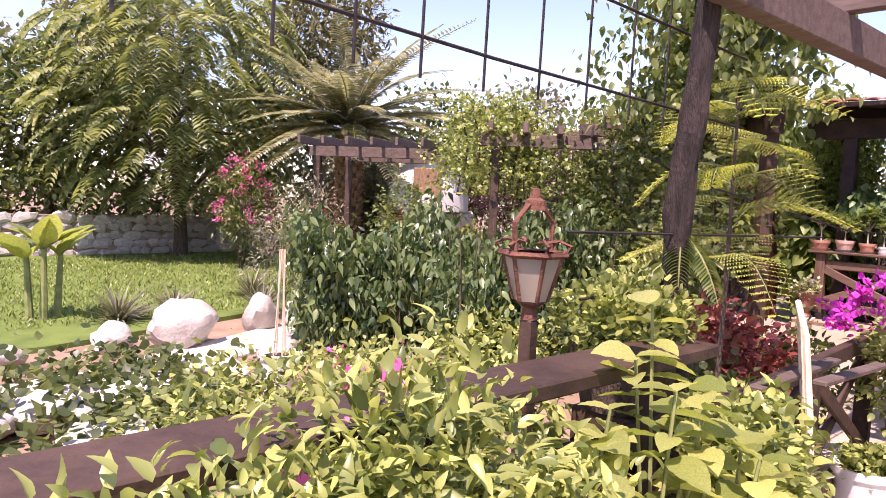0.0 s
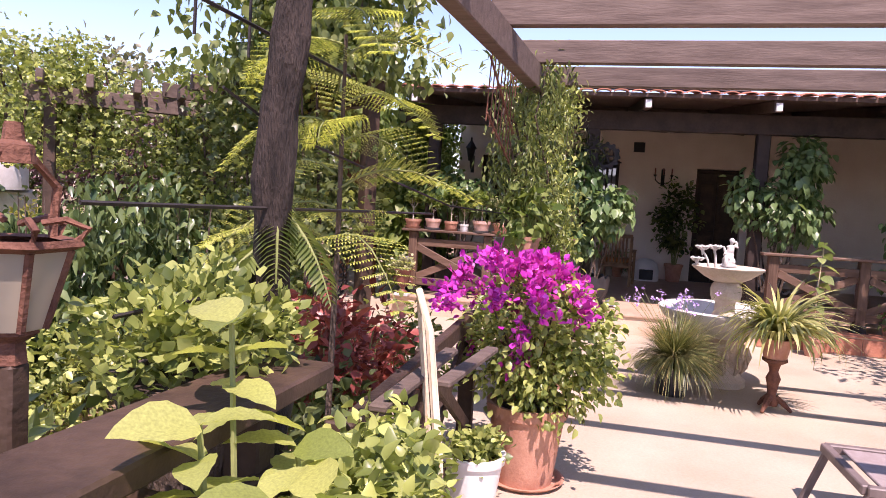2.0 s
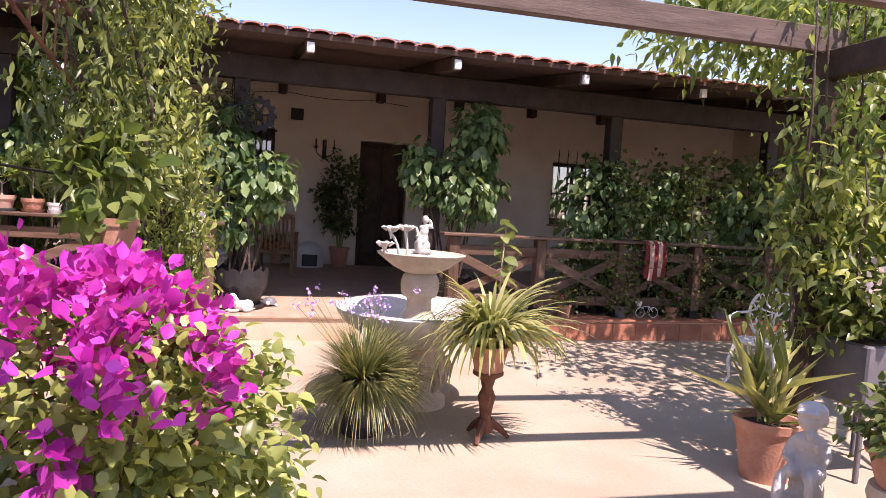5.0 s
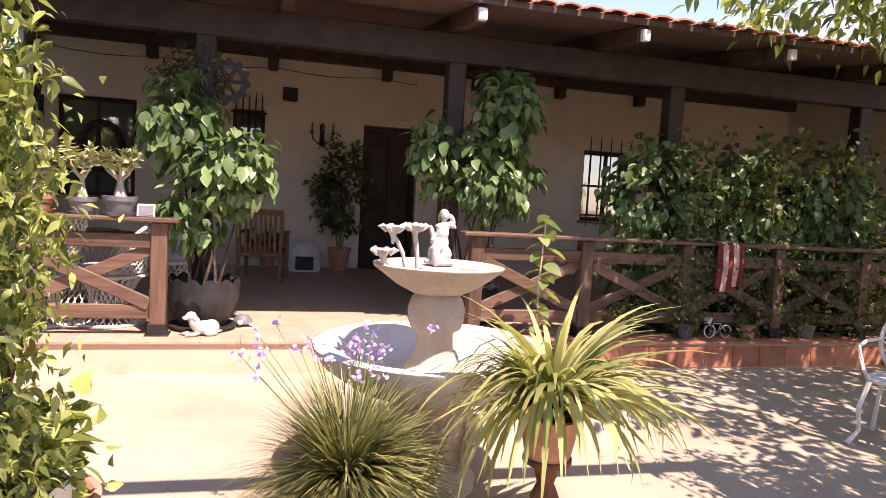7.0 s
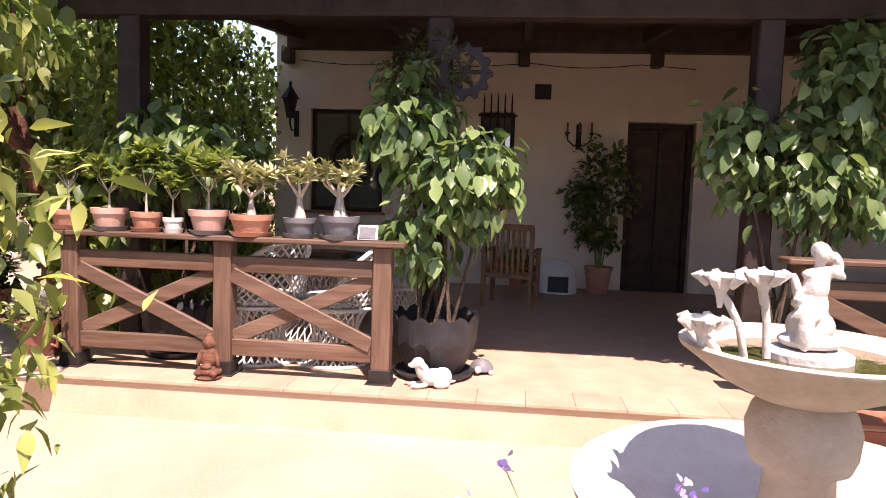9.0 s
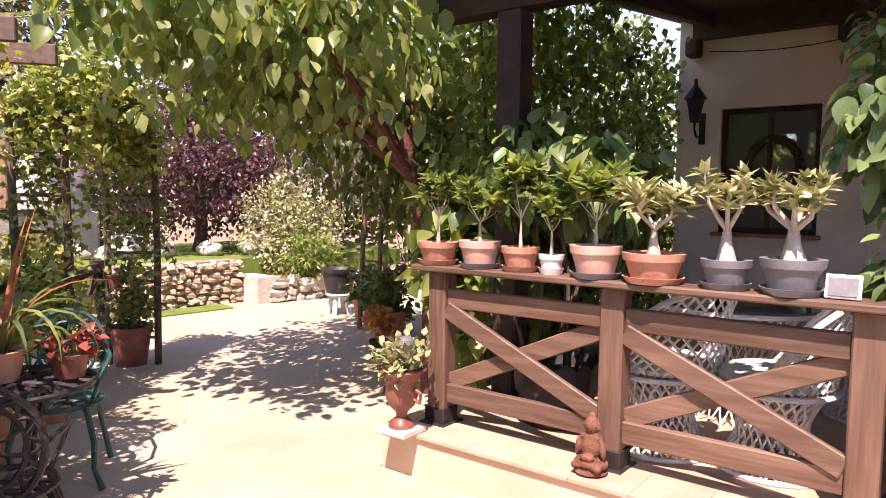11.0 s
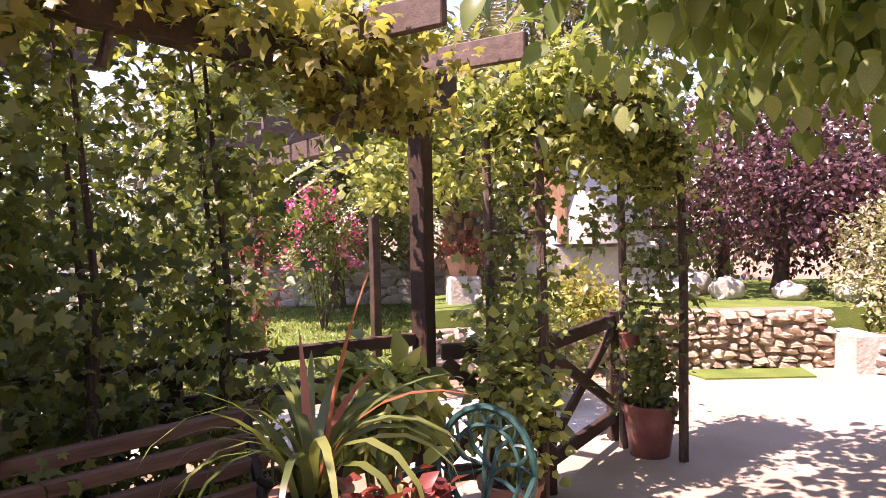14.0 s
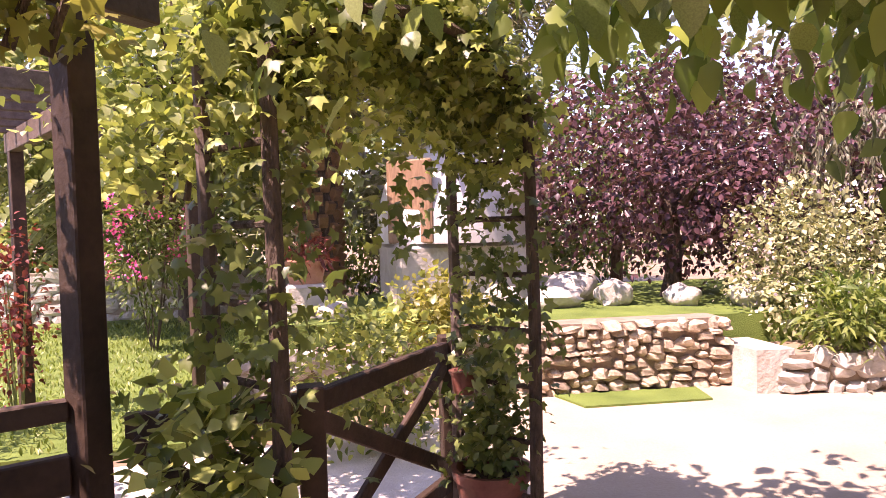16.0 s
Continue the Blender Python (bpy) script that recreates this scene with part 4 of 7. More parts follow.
tagged(part("air_vent", box((0.03, 0.22, 0.20), (WX - 0.016, 0.09, 2.90)), BLACK), "small square black vent in the plaster wall", "vent")
cd = thing("candelabra", (WX - 0.01, -0.41, 2.15), "dark wrought-iron wall candelabra with candles", "wall light")
part("plate", box((0.02, 0.07, 0.34), (-0.01, 0, 0.16), bevel=0.008), IRON, cd)
for sgn in (-1, 0, 1):
    part("arm", tube([(-0.02, 0, 0.08), (-0.08, sgn * 0.06, 0.03), (-0.12, sgn * 0.15, 0.10), (-0.12, sgn * 0.16, 0.20)], 0.010, 6), IRON, cd)
    part("candle", tube([(-0.12, sgn * 0.16, 0.20), (-0.12, sgn * 0.16, 0.34)], 0.014, 8), REDPOT, cd)
    part("cup", lathe([(0.01, 0.17), (0.035, 0.20), (0.03, 0.21), (0.01, 0.19)], 12, at=(-0.12, sgn * 0.16, 0)), IRON, cd)
wl_ = thing("wall_lantern", (WX - 0.30, 3.50, 2.35), "black iron coach lantern on the house corner", "wall light")
part("body", lathe([(0.001, 0.10), (0.05, 0.10), (0.10, 0.36), (0.085, 0.36), (0.045, 0.12), (0.001, 0.12)], 6), IRON, wl_)
part("roof", lathe([(0.13, 0.36), (0.12, 0.38), (0.05, 0.48), (0.02, 0.52), (0.02, 0.58), (0.001, 0.60)], 6), IRON, wl_)
part("bracket", tube([(0.29, 0, 0.10), (0.20, 0, -0.06), (0.06, 0, -0.05), (0, 0, 0.02), (0, 0, 0.1)], 0.012, 6), IRON, wl_)
part("plate", box((0.02, 0.07, 0.36), (0.285, 0, 0.05)), IRON, wl_)

wreath = thing("wreath", (WX + 0.02, 2.72, 1.92), "dark round wreath hanging before the window", "wreath")
ring = [(0, 0.27 * math.cos(a), 0.34 * math.sin(a)) for a in np.linspace(0, 6.283, 25)[:-1]]
part("ring", tube(ring, 0.05, 7, True), DARKWOOD, wreath)
q = np.array([ring[i % 24] for i in range(240)]) + RNG.normal(0, 0.03, (240, 3))
big_mesh("foliage", leaves(q, ways(240, None, 0.2), 0.07, "narrow"), L_DARK, wreath)


def wicker_chair(at, turn):
    """A white woven-wicker tub chair with a waisted openwork base and a round back."""
    c = thing("wicker_chair", at, "white openwork wicker chair with a pale cushion on the porch", "chair", "wicker chairs", turn=turn)
    H, seat = 0.84, 0.42

    def rad(t):
        return 0.27 - 0.11 * math.sin(math.pi * t)
    for s in (1, -1):
        g = []
        for i in range(26):
            a = 2 * math.pi * i / 26
            g.append(tube([(rad(t) * math.cos(a + s * t * 1.1), rad(t) * math.sin(a + s * t * 1.1), seat * t) for t in (0, 0.2, 0.4, 0.6, 0.8, 1.0)], 0.0075, 4))
        part("base_weave", join(*g), WHITEIRON, c)
    for z, r in ((0.008, 0.275), (0.41, 0.285)):
        part("hoop", tube([(r * math.cos(a), r * math.sin(a), z) for a in np.linspace(0, 6.283, 25)[:-1]], 0.014, 6, True), WHITEIRON, c)
    part("cushion", lathe([(0.001, 0.425), (0.24, 0.425), (0.265, 0.455), (0.24, 0.485), (0.001, 0.50)], 22), CUSHION, c, "pale striped seat cushion", soft=True)

    def back(u, v):
        a = math.pi * (0.5 + (u - 0.5) * 1.15)
        top = 0.44 * math.sin(math.pi * max(0.02, min(0.98, u))) ** 0.55
        return (0.30 * math.cos(a), 0.27 * math.sin(a) + 0.08 * v, seat + 0.02 + top * v)
    for s in (1, -1):
        g = []
        for i in range(-12, 28):
            pts = [back(min(1, max(0, i / 16 + s * 0.35 * (t - 0.5))), t) for t in (0, 0.25, 0.5, 0.75, 1.0)]
            g.append(tube(pts, 0.0075, 4))
        part("back_weave", join(*g), WHITEIRON, c)
    part("back_rim", tube([back(u, 1.0) for u in np.linspace(0.0, 1.0, 17)], 0.016, 6), WHITEIRON, c)
    return c


wicker_chair((10.46, 2.22, 0.255), 150)
wicker_chair((10.52, 1.68, 0.255), 185)
wicker_chair((11.75, 1.35, 0.25), 250)
wt = thing("wicker_table", (11.35, 2.05, 0.25), "round white wicker table with a glass top on the porch", "table")
for s in (1, -1):
    g = []
    for i in range(30):
        a = 2 * math.pi * i / 30
        g.append(tube([((0.36 - 0.18 * math.sin(math.pi * min(1, t * 1.1))) * math.cos(a + s * t), (0.36 - 0.18 * math.sin(math.pi * min(1, t * 1.1))) * math.sin(a + s * t), 0.68 * t) for t in (0, 0.25, 0.5, 0.75, 1.0)], 0.006, 4))
    part("base_weave", join(*g), WHITEIRON, wt)
part("tabletop", lathe([(0.001, 0.68), (0.47, 0.68), (0.48, 0.69), (0.47, 0.70), (0.001, 0.70)], 32), GLASS, wt)
part("hoop", tube([(0.47 * math.cos(a), 0.47 * math.sin(a), 0.67) for a in np.linspace(0, 6.283, 31)[:-1]], 0.014, 6, True), WHITEIRON, wt)
tray = thing("tray", (11.30, 1.95, 0.95), "woven brown tray on the porch table", "tray")
part("tray", lathe([(0.001, 0.002), (0.16, 0.002), (0.19, 0.035), (0.18, 0.035), (0.155, 0.012), (0.001, 0.012)], 24), RATTAN, tray)

ac = thing("armchair", (13.5, 0.42, 0.25), "brown slatted wooden armchair with a yellow cushion in the porch shade", "chair", turn=170)
for x in (-0.27, 0.27):
    for y in (-0.24, 0.24):
        part("leg", box((0.05, 0.05, 0.62 if x < 0 else 0.9), (x, y * 1.1, 0.31 if x < 0 else 0.45)), RATTAN, ac)
    part("crossbar", box((0.04, 0.5, 0.05), (x, 0, 0.36)), RATTAN, ac)
for y in (-0.27, 0.27):
    part("armrest", box((0.62, 0.06, 0.03), (0, y, 0.63)), RATTAN, ac)
for i in range(7):
    part("slat", box((0.02, 0.035, 0.5), (0.27, -0.18 + 0.06 * i, 0.62)), RATTAN, ac)
part("top_rail", box((0.04, 0.56, 0.07), (0.27, 0, 0.9)), RATTAN, ac)
part("seat", box((0.52, 0.5, 0.04), (0, 0, 0.40)), RATTAN, ac)
part("cushion", box((0.46, 0.44, 0.07), (0, 0, 0.455), bevel=0.025), L_RUSTLEAF, ac, "ochre seat cushion")

cat = thing("pet_house", (14.75, -0.18, 0.25), "small white arched pet house against the wall", "pet house")
v, f = lathe([(0.001, 0), (0.26, 0), (0.26, 0.2), (0.22, 0.34), (0.12, 0.42), (0.001, 0.44)], 24)
part("shell", (v, f), WHITEPOT, cat, soft=True)
part("opening", box((0.03, 0.26, 0.2), (-0.255, 0, 0.13), bevel=0.03), BLACK, cat)

bush("wall_shrub", (14.85, -0.72, 0.25), (0.28, 0.38, 0.70), 70, 14, 0.07, 0.10, L_DARK, "dark leafy shrub in a pot against the house wall", pot_r=0.18, pot_h=0.35, pot_mat=TERRA, lift=0.25)
bush("low_planter", (15.0, 0.35, 0.25), (0.12, 0.25, 0.18), 20, 12, 0.05, 0.08, L_DARK, "small dark pot plant by the wall", pot_r=0.12, pot_h=0.2, pot_mat=TERRA)

lights = thing("string_lights", (12.0, 1.0, 2.95), "thin string of tiny lights sagging under the porch roof", "string lights")
pts = [(3.0, 2.4 - 0.35 * i, 0.30 - 0.06 * math.sin(math.pi * ((i * 0.35) % 1.54) / 1.54)) for i in range(16)]
part("cable", tube(pts, 0.006, 4), IRON, lights)
for i in range(0, 16):
    part("bulb", lathe([(0.001, -0.03), (0.009, -0.02), (0.008, 0.0), (0.001, 0.004)], 7, at=pts[i]), WHITEPOT, lights)

# ---- figures on the step ----
figure("dog_statue", (
    ((0.02, 0, 0.075), (0.12, 0.07, 0.07), (0, 0, 0)), ((0.09, 0, 0.075), (0.075, 0.082, 0.075), (0, 0, 0)), ((-0.075, 0, 0.125), (0.055, 0.05, 0.085), (0, -25, 0)),
    ((-0.115, 0, 0.195), (0.052, 0.046, 0.046), (0, 0, 0)), ((-0.165, 0, 0.18), (0.034, 0.024, 0.022), (0, 8, 0)), ((-0.095, 0.045, 0.19), (0.018, 0.012, 0.038), (12, 0, 0)), ((-0.095, -0.045, 0.19), (0.018, 0.012, 0.038), (-12, 0, 0)),
    ((-0.115, 0.04, 0.022), (0.075, 0.022, 0.02), (0, 0, 0)), ((-0.115, -0.04, 0.022), (0.075, 0.022, 0.02), (0, 0, 0)), ((0.06, 0.075, 0.03), (0.07, 0.026, 0.03), (0, 0, 0)), ((0.06, -0.075, 0.03), (0.07, 0.026, 0.03), (0, 0, 0)), ((0.17, 0.03, 0.02), (0.06, 0.015, 0.014), (0, 0, 20))),
    WHITESTONE, pose(9.98, 0.90, 0.257, 0, 0, -65) @ Matrix.Scale(0.82, 4), "white dog figurine lying on the porch edge", 0.006)
tt_ = thing("turtle_ornament", (10.42, 0.60, 0.255), "small patterned turtle ornament on the porch", "ornament")
part("shell", lathe([(0.085, 0.02), (0.08, 0.05), (0.05, 0.085), (0.001, 0.10)], 14), GREYPOT, tt_, soft=True)
for c, s in (((-0.10, 0.02, 0.04), (0.03, 0.025, 0.025)), ((-0.05, 0.07, 0.015), (0.03, 0.02, 0.015)), ((-0.05, -0.07, 0.015), (0.03, 0.02, 0.015)), ((0.06, 0.06, 0.015), (0.03, 0.02, 0.015)), ((0.06, -0.06, 0.015), (0.03, 0.02, 0.015))):
    bm = bmesh.new()
    bmesh.ops.create_icosphere(bm, subdivisions=2, radius=1, matrix=Matrix.LocRotScale(c, None, s))
    part("limb", bm, WHITEPOT, tt_, soft=True)
figure("seated_statue", (
    ((0, 0, 0.012), (0.085, 0.085, 0.014), (0, 0, 0)), ((0, 0, 0.05), (0.07, 0.085, 0.035), (0, 0, 0)), ((-0.035, 0.04, 0.045), (0.05, 0.028, 0.024), (0, 0, -35)), ((-0.035, -0.04, 0.045), (0.05, 0.028, 0.024), (0, 0, 35)),
    ((0, 0, 0.13), (0.042, 0.052, 0.075), (0, 0, 0)), ((0, 0, 0.175), (0.034, 0.06, 0.025), (0, 0, 0)), ((-0.012, 0.062, 0.125), (0.018, 0.016, 0.052), (8, 0, 0)), ((-0.012, -0.062, 0.125), (0.018, 0.016, 0.052), (-8, 0, 0)), ((-0.05, 0, 0.088), (0.02, 0.04, 0.016), (0, 0, 0)),
    ((0, 0, 0.235), (0.04, 0.036, 0.046), (0, 0, 0)), ((-0.036, 0, 0.235), (0.010, 0.008, 0.014), (0, 0, 0)), ((0.005, 0, 0.28), (0.02, 0.02, 0.018), (0, 0, 0)), ((0, 0.038, 0.225), (0.008, 0.008, 0.022), (0, 0, 0)), ((0, -0.038, 0.225), (0.008, 0.008, 0.022), (0, 0, 0))),
    RUST, pose(9.86, 2.34, 0.257), "small terracotta seated figurine on the step edge", 0.005)

urn = thing("urn", (9.72, 3.42, 0.256), "red-brown classical urn with succulents on the porch corner", "urn")
part("plinth", box((0.2, 0.2, 0.035), (0, 0, 0.0175), bevel=0.006), WHITESTONE, urn)
part("body", lathe([(0.001, 0.035), (0.075, 0.035), (0.07, 0.06), (0.03, 0.09), (0.035, 0.12), (0.075, 0.16), (0.095, 0.22), (0.09, 0.28), (0.105, 0.33), (0.14, 0.36), (0.135, 0.37), (0.10, 0.35), (0.001, 0.34)], 28), REDPOT, urn, soft=True)
for sgn in (-1, 1):
    part("handle", tube([(0, sgn * 0.09, 0.20), (0, sgn * 0.13, 0.19), (0, sgn * 0.135, 0.24), (0, sgn * 0.10, 0.26)], 0.012, 6), REDPOT, urn)
p, d = clumps((0, 0, 0.42), (0.12, 0.13, 0.09), 26, 12, 0.03)
big_mesh("foliage", leaves(p, ways(len(p), d, -0.3), 0.05, "round"), L_SEDUM, urn)
lamp = thing("solar_lamp", (9.70, 3.38, 0.60), "small steel solar lamp stuck in the urn", "garden lamp")
part("stake", tube([(0, 0, 0), (0, 0, 0.10)], 0.008, 6), ZINC, lamp)
part("glass", lathe([(0.025, 0.08), (0.04, 0.10), (0.04, 0.17), (0.025, 0.18)], 14), MILK, lamp)
part("cap", lathe([(0.055, 0.17), (0.05, 0.19), (0.03, 0.205), (0.001, 0.205)], 16), ZINC, lamp)

# ---- fountain ----
F = thing("fountain", (7.55, -0.38, 0), "two-tier carved stone fountain with a figure on top", "fountain")
part("pedestal", lathe([(0.001, 0), (0.24, 0), (0.24, 0.06), (0.20, 0.09), (0.17, 0.14), (0.19, 0.24), (0.23, 0.33), (0.20, 0.42), (0.24, 0.47)], 32), CARVED, F, soft=True)
for i in range(10):
    a = i * 0.6283
    part("carved_leaf", moved(tube([(0.19, 0, 0.12), (0.225, 0, 0.2), (0.25, 0, 0.3), (0.235, 0, 0.38)], [0.012, 0.03, 0.034, 0.012], 6), pose(0, 0, 0, 0, 0, math.degrees(a))), CARVED, F)
part("basin", lathe([(0.001, 0.46), (0.22, 0.46), (0.42, 0.53), (0.56, 0.63), (0.60, 0.69), (0.61, 0.72), (0.585, 0.735), (0.55, 0.725), (0.50, 0.66), (0.30, 0.58), (0.001, 0.57)], 48), WHITESTONE, F, soft=True)
part("stem", lathe([(0.20, 0.575), (0.19, 0.60), (0.12, 0.64), (0.095, 0.70), (0.09, 0.78), (0.10, 0.805), (0.125, 0.81), (0.14, 0.85), (0.145, 0.91), (0.13, 0.96), (0.11, 0.985), (0.13, 1.0)], 32), CARVED, F, soft=True)
part("bowl", lathe([(0.001, 0.985), (0.13, 0.99), (0.21, 1.03), (0.29, 1.09), (0.325, 1.115), (0.33, 1.13), (0.31, 1.135), (0.28, 1.11), (0.14, 1.05), (0.001, 1.045)], 40), CARVED, F, soft=True)
part("water", lathe([(0.001, 1.098), (0.275, 1.098)], 32), WATER, F)
part("plinth", lathe([(0.11, 1.045), (0.11, 1.115), (0.09, 1.125), (0.001, 1.125)], 24), WHITESTONE, F)
figure("figure_statue", (
    ((0, 0, 0.02), (0.075, 0.08, 0.024), (0, 0, 0)), ((0, 0.0, 0.06), (0.055, 0.062, 0.05), (0, 0, 0)), ((-0.03, 0.03, 0.085), (0.05, 0.026, 0.026), (0, 15, 30)), ((-0.06, 0.035, 0.05), (0.022, 0.022, 0.05), (0, 0, 0)),
    ((0.005, -0.005, 0.115), (0.034, 0.04, 0.045), (0, 0, 0)), ((0.0, -0.008, 0.165), (0.028, 0.034, 0.05), (6, 0, 0)), ((0.0, -0.01, 0.198), (0.022, 0.042, 0.018), (0, 0, 0)), ((0, -0.012, 0.225), (0.012, 0.012, 0.022), (0, 0, 0)), ((-0.004, -0.016, 0.255), (0.023, 0.022, 0.029), (0, 0, 0)), ((0.012, -0.016, 0.262), (0.020, 0.024, 0.024), (0, 0, 0)),
    ((-0.01, 0.045, 0.16), (0.014, 0.013, 0.045), (-14, 0, 0)), ((-0.022, 0.048, 0.125), (0.028, 0.012, 0.012), (0, 20, 0)), ((-0.01, -0.052, 0.205), (0.013, 0.03, 0.013), (30, 0, 0)), ((-0.008, -0.055, 0.235), (0.012, 0.012, 0.03), (-25, 0, 0))),
    WHITESTONE, pose(7.55, -0.38, 1.125), "small white seated figure on the fountain top", 0.005)
for i, (dx, dy, h, ln) in enumerate(((-0.05, 0.18, 0.17, 0.07), (-0.04, 0.12, 0.18, 0.02), (-0.08, 0.25, 0.06, 0.05))):
    fl = thing("stone_lily", (7.55 + dx, -0.38 + dy, 1.10), "white trumpet-shaped stone flower in the fountain bowl", "ornament", "fountain flowers")
    part("stem", tube([(0, 0, 0), (0, ln * 0.25, h * 0.5), (0, ln * 0.7, h * 0.85), (0, ln, h)], 0.011, 8), WHITESTONE, fl, soft=True)
    part("trumpet", lathe([(0.006, h - 0.04), (0.014, h), (0.030, h + 0.03), (0.05, h + 0.045), (0.044, h + 0.05), (0.001, h + 0.01)], 12, at=(0, ln, 0)), WHITESTONE, fl)
    for k in range(5):
        a = k * 1.2566 + i
        ca, sa = math.cos(a), math.sin(a)
        part("petal", tube([(0.03 * ca, ln + 0.03 * sa, h + 0.02), (0.055 * ca, ln + 0.055 * sa, h + 0.045), (0.075 * ca, ln + 0.075 * sa, h + 0.042)], [0.012, 0.016, 0.003], 6), WHITESTONE, fl, soft=True)

gp = thing("ornamental_grass", (6.93, 0.12, 0), "dense arching tuft of green grass with lilac flowers in a dark pot", "grass plant")
pot(gp, 0.17, 0.26, BLACK)
ga, gb1 = arching(1500, 0.44, 0.009, (0.1, 1.35), (0.2, 1.3))
gc, gd1 = arching(700, 0.50, 0.009, (0.9, 1.5), (0.8, 1.9))
big_mesh("foliage", (ga + np.array([0, 0, 0.32]), gb1), L_GRASS, gp)
big_mesh("outer_foliage", (gc + np.array([0, 0, 0.30]), gd1), L_GRASS, gp)
g, P = [], []
for i in range(26):
    a, r = random.random() * 6.283, random.uniform(0.1, 0.40)
    e = Vector((math.cos(a) * r, math.sin(a) * r + 0.08, random.uniform(0.72, 0.95)))
    g.append(tube([(0, 0, 0.25), Vector((e.x * 0.4, e.y * 0.4, e.z * 0.65)), e], [0.0025, 0.002, 0.0018], 4))
    P += [e + Vector(RNG.normal(0, 0.012, 3)) for _ in range(9)]
for stem_geo in g:
    part("stem", stem_geo, STALK, gp)
big_mesh("blossom", leaves(np.array(P), ways(len(P), None, -0.3), 0.021, "petal"), L_LILAC, gp)

pd = thing("pedestal", (6.73, -0.66, 0), "turned rust-brown baluster pedestal with clawed feet", "pedestal")
part("shaft", lathe([(0.05, 0.05), (0.06, 0.08), (0.035, 0.14), (0.045, 0.22), (0.06, 0.28), (0.035, 0.34), (0.05, 0.40), (0.10, 0.43), (0.10, 0.45), (0.001, 0.45)], 20), RUST, pd, soft=True)
for i in range(3):
    a = i * 2.094 + 0.4
    part("foot", tube([(0.03 * math.cos(a), 0.03 * math.sin(a), 0.12), (0.10 * math.cos(a), 0.10 * math.sin(a), 0.07), (0.16 * math.cos(a), 0.16 * math.sin(a), 0.012)], [0.03, 0.025, 0.014], 6), RUST, pd)
sp_ = thing("spider_plant", (6.73, -0.66, 0.451), "large striped spider plant spilling from a pot on the pedestal", "potted plant")
pot(sp_, 0.13, 0.17, TERRA)
a1, a2 = arching(300, 0.68, 0.034, (0.08, 0.95), (1.2, 2.9))
big_mesh("foliage", (a1 + np.array([0, 0, 0.15]), a2), L_STRIPE, sp_)

# ---- terrace pots ----
bg_ = thing("bougainvillea", (4.53, 1.21, 0), "magenta bougainvillea in a large terracotta pot", "potted plant")
pot(bg_, 0.235, 0.47, TERRA, saucer=TERRA)
p, d = clumps((0.02, -0.04, 0.80), (0.38, 0.44, 0.42), 210, 20, 0.05)
big_mesh("foliage", leaves(p, ways(len(p), d, 0.3), RNG.uniform(0.6, 1.2, len(p)) * 0.05, "broad", 0.7, True), L_LIME, bg_)
p, d = clumps((-0.04, 0.12, 1.0), (0.38, 0.48, 0.30), 72, 34, 0.036, 3.0)
k = (p[:, 2] > 0.96) | ((np.arange(len(p)) // 34 % 4 == 0) & (p[:, 1] > 0.0))
p, d = p[k], d[k]
big_mesh("blossom", leaves(p, ways(len(p), d, 0.0), RNG.uniform(0.7, 1.2, len(p)) * 0.048, "petal", 1.0), L_MAGENTA, bg_)
g = [tube([(0, 0, 0.4), (math.cos(a) * 0.15, math.sin(a) * 0.15, 0.75), (math.cos(a) * 0.35, math.sin(a) * 0.35, 1.05)], [0.014, 0.010, 0.004], 5) for a in (0.3, 1.4, 2.5, 3.5, 4.5, 5.6)]
for stem_geo in g:
    part("stem", stem_geo, BARK, bg_)
bush("lime_succulent", (4.06, 1.44, 0), (0.15, 0.15, 0.07), 34, 16, 0.03, 0.045, L_LIME, "lime-green creeping succulent in a white pot", "round", pot_r=0.165, pot_h=0.30, pot_mat=WHITEPOT, stems=0, category="potted plant", lift=0.02)
bush("herb_bowl", (6.72, 1.30, 0), (0.26, 0.24, 0.18), 55, 13, 0.06, 0.10, L_LIME, "lime-green leafy plant in a wide terracotta bowl", pot_r=0.30, pot_h=0.38, pot_mat=TERRA, category="potted plant")
wp = thing("white_pot", (6.62, 1.12, 0.345), "small white pot standing in a terracotta bowl", "pot")
pot(wp, 0.085, 0.15, WHITEPOT)
p, d = clumps((0, 0, 0.17), (0.09, 0.09, 0.06), 10, 8, 0.03)
big_mesh("foliage", leaves(p, ways(len(p), d, 0.2), 0.06, "broad"), L_LIME, wp)
vine("jasmine", (6.18, 1.16, 0.3), (6.50, 1.60, 2.75), 170, 22, 0.065, 0.055, L_MID, "small-leaved climber among the pergola post", "narrow", 0.7, 4, "climber")
vine("jasmine", (6.30, 1.22, 0.55), (6.48, 1.42, 1.70), 55, 16, 0.055, 0.08, L_LIME, "bright leafy shoots hanging out from the pergola post", "leaflet", 0.5, 4, "climber")
vine("jasmine", (6.15, 1.13, 0.3), (6.50, 1.55, 2.75), 200, 18, 0.07, 0.078, L_LIME, "yellow-green climber covering the pergola post", "leaflet", 0.7, 5, "climber")
vine("jasmine", (5.35, 1.22, 1.45), (5.75, 1.62, 2.65), 90, 16, 0.08, 0.085, L_MID, "leafy climber growing from a pot up the pergola", "narrow", 0.9, 4, "climber")
stand = thing("plant_stand", (5.40, 1.36, 0), "dark timber pillar carrying a terracotta pot", "stand")
part("pillar", box((0.2, 0.2, 1.16), (0, 0, 0.58), bevel=0.01), DARKWOOD, stand)
part("top", box((0.28, 0.28, 0.03), (0, 0, 1.175)), DARKWOOD, stand)
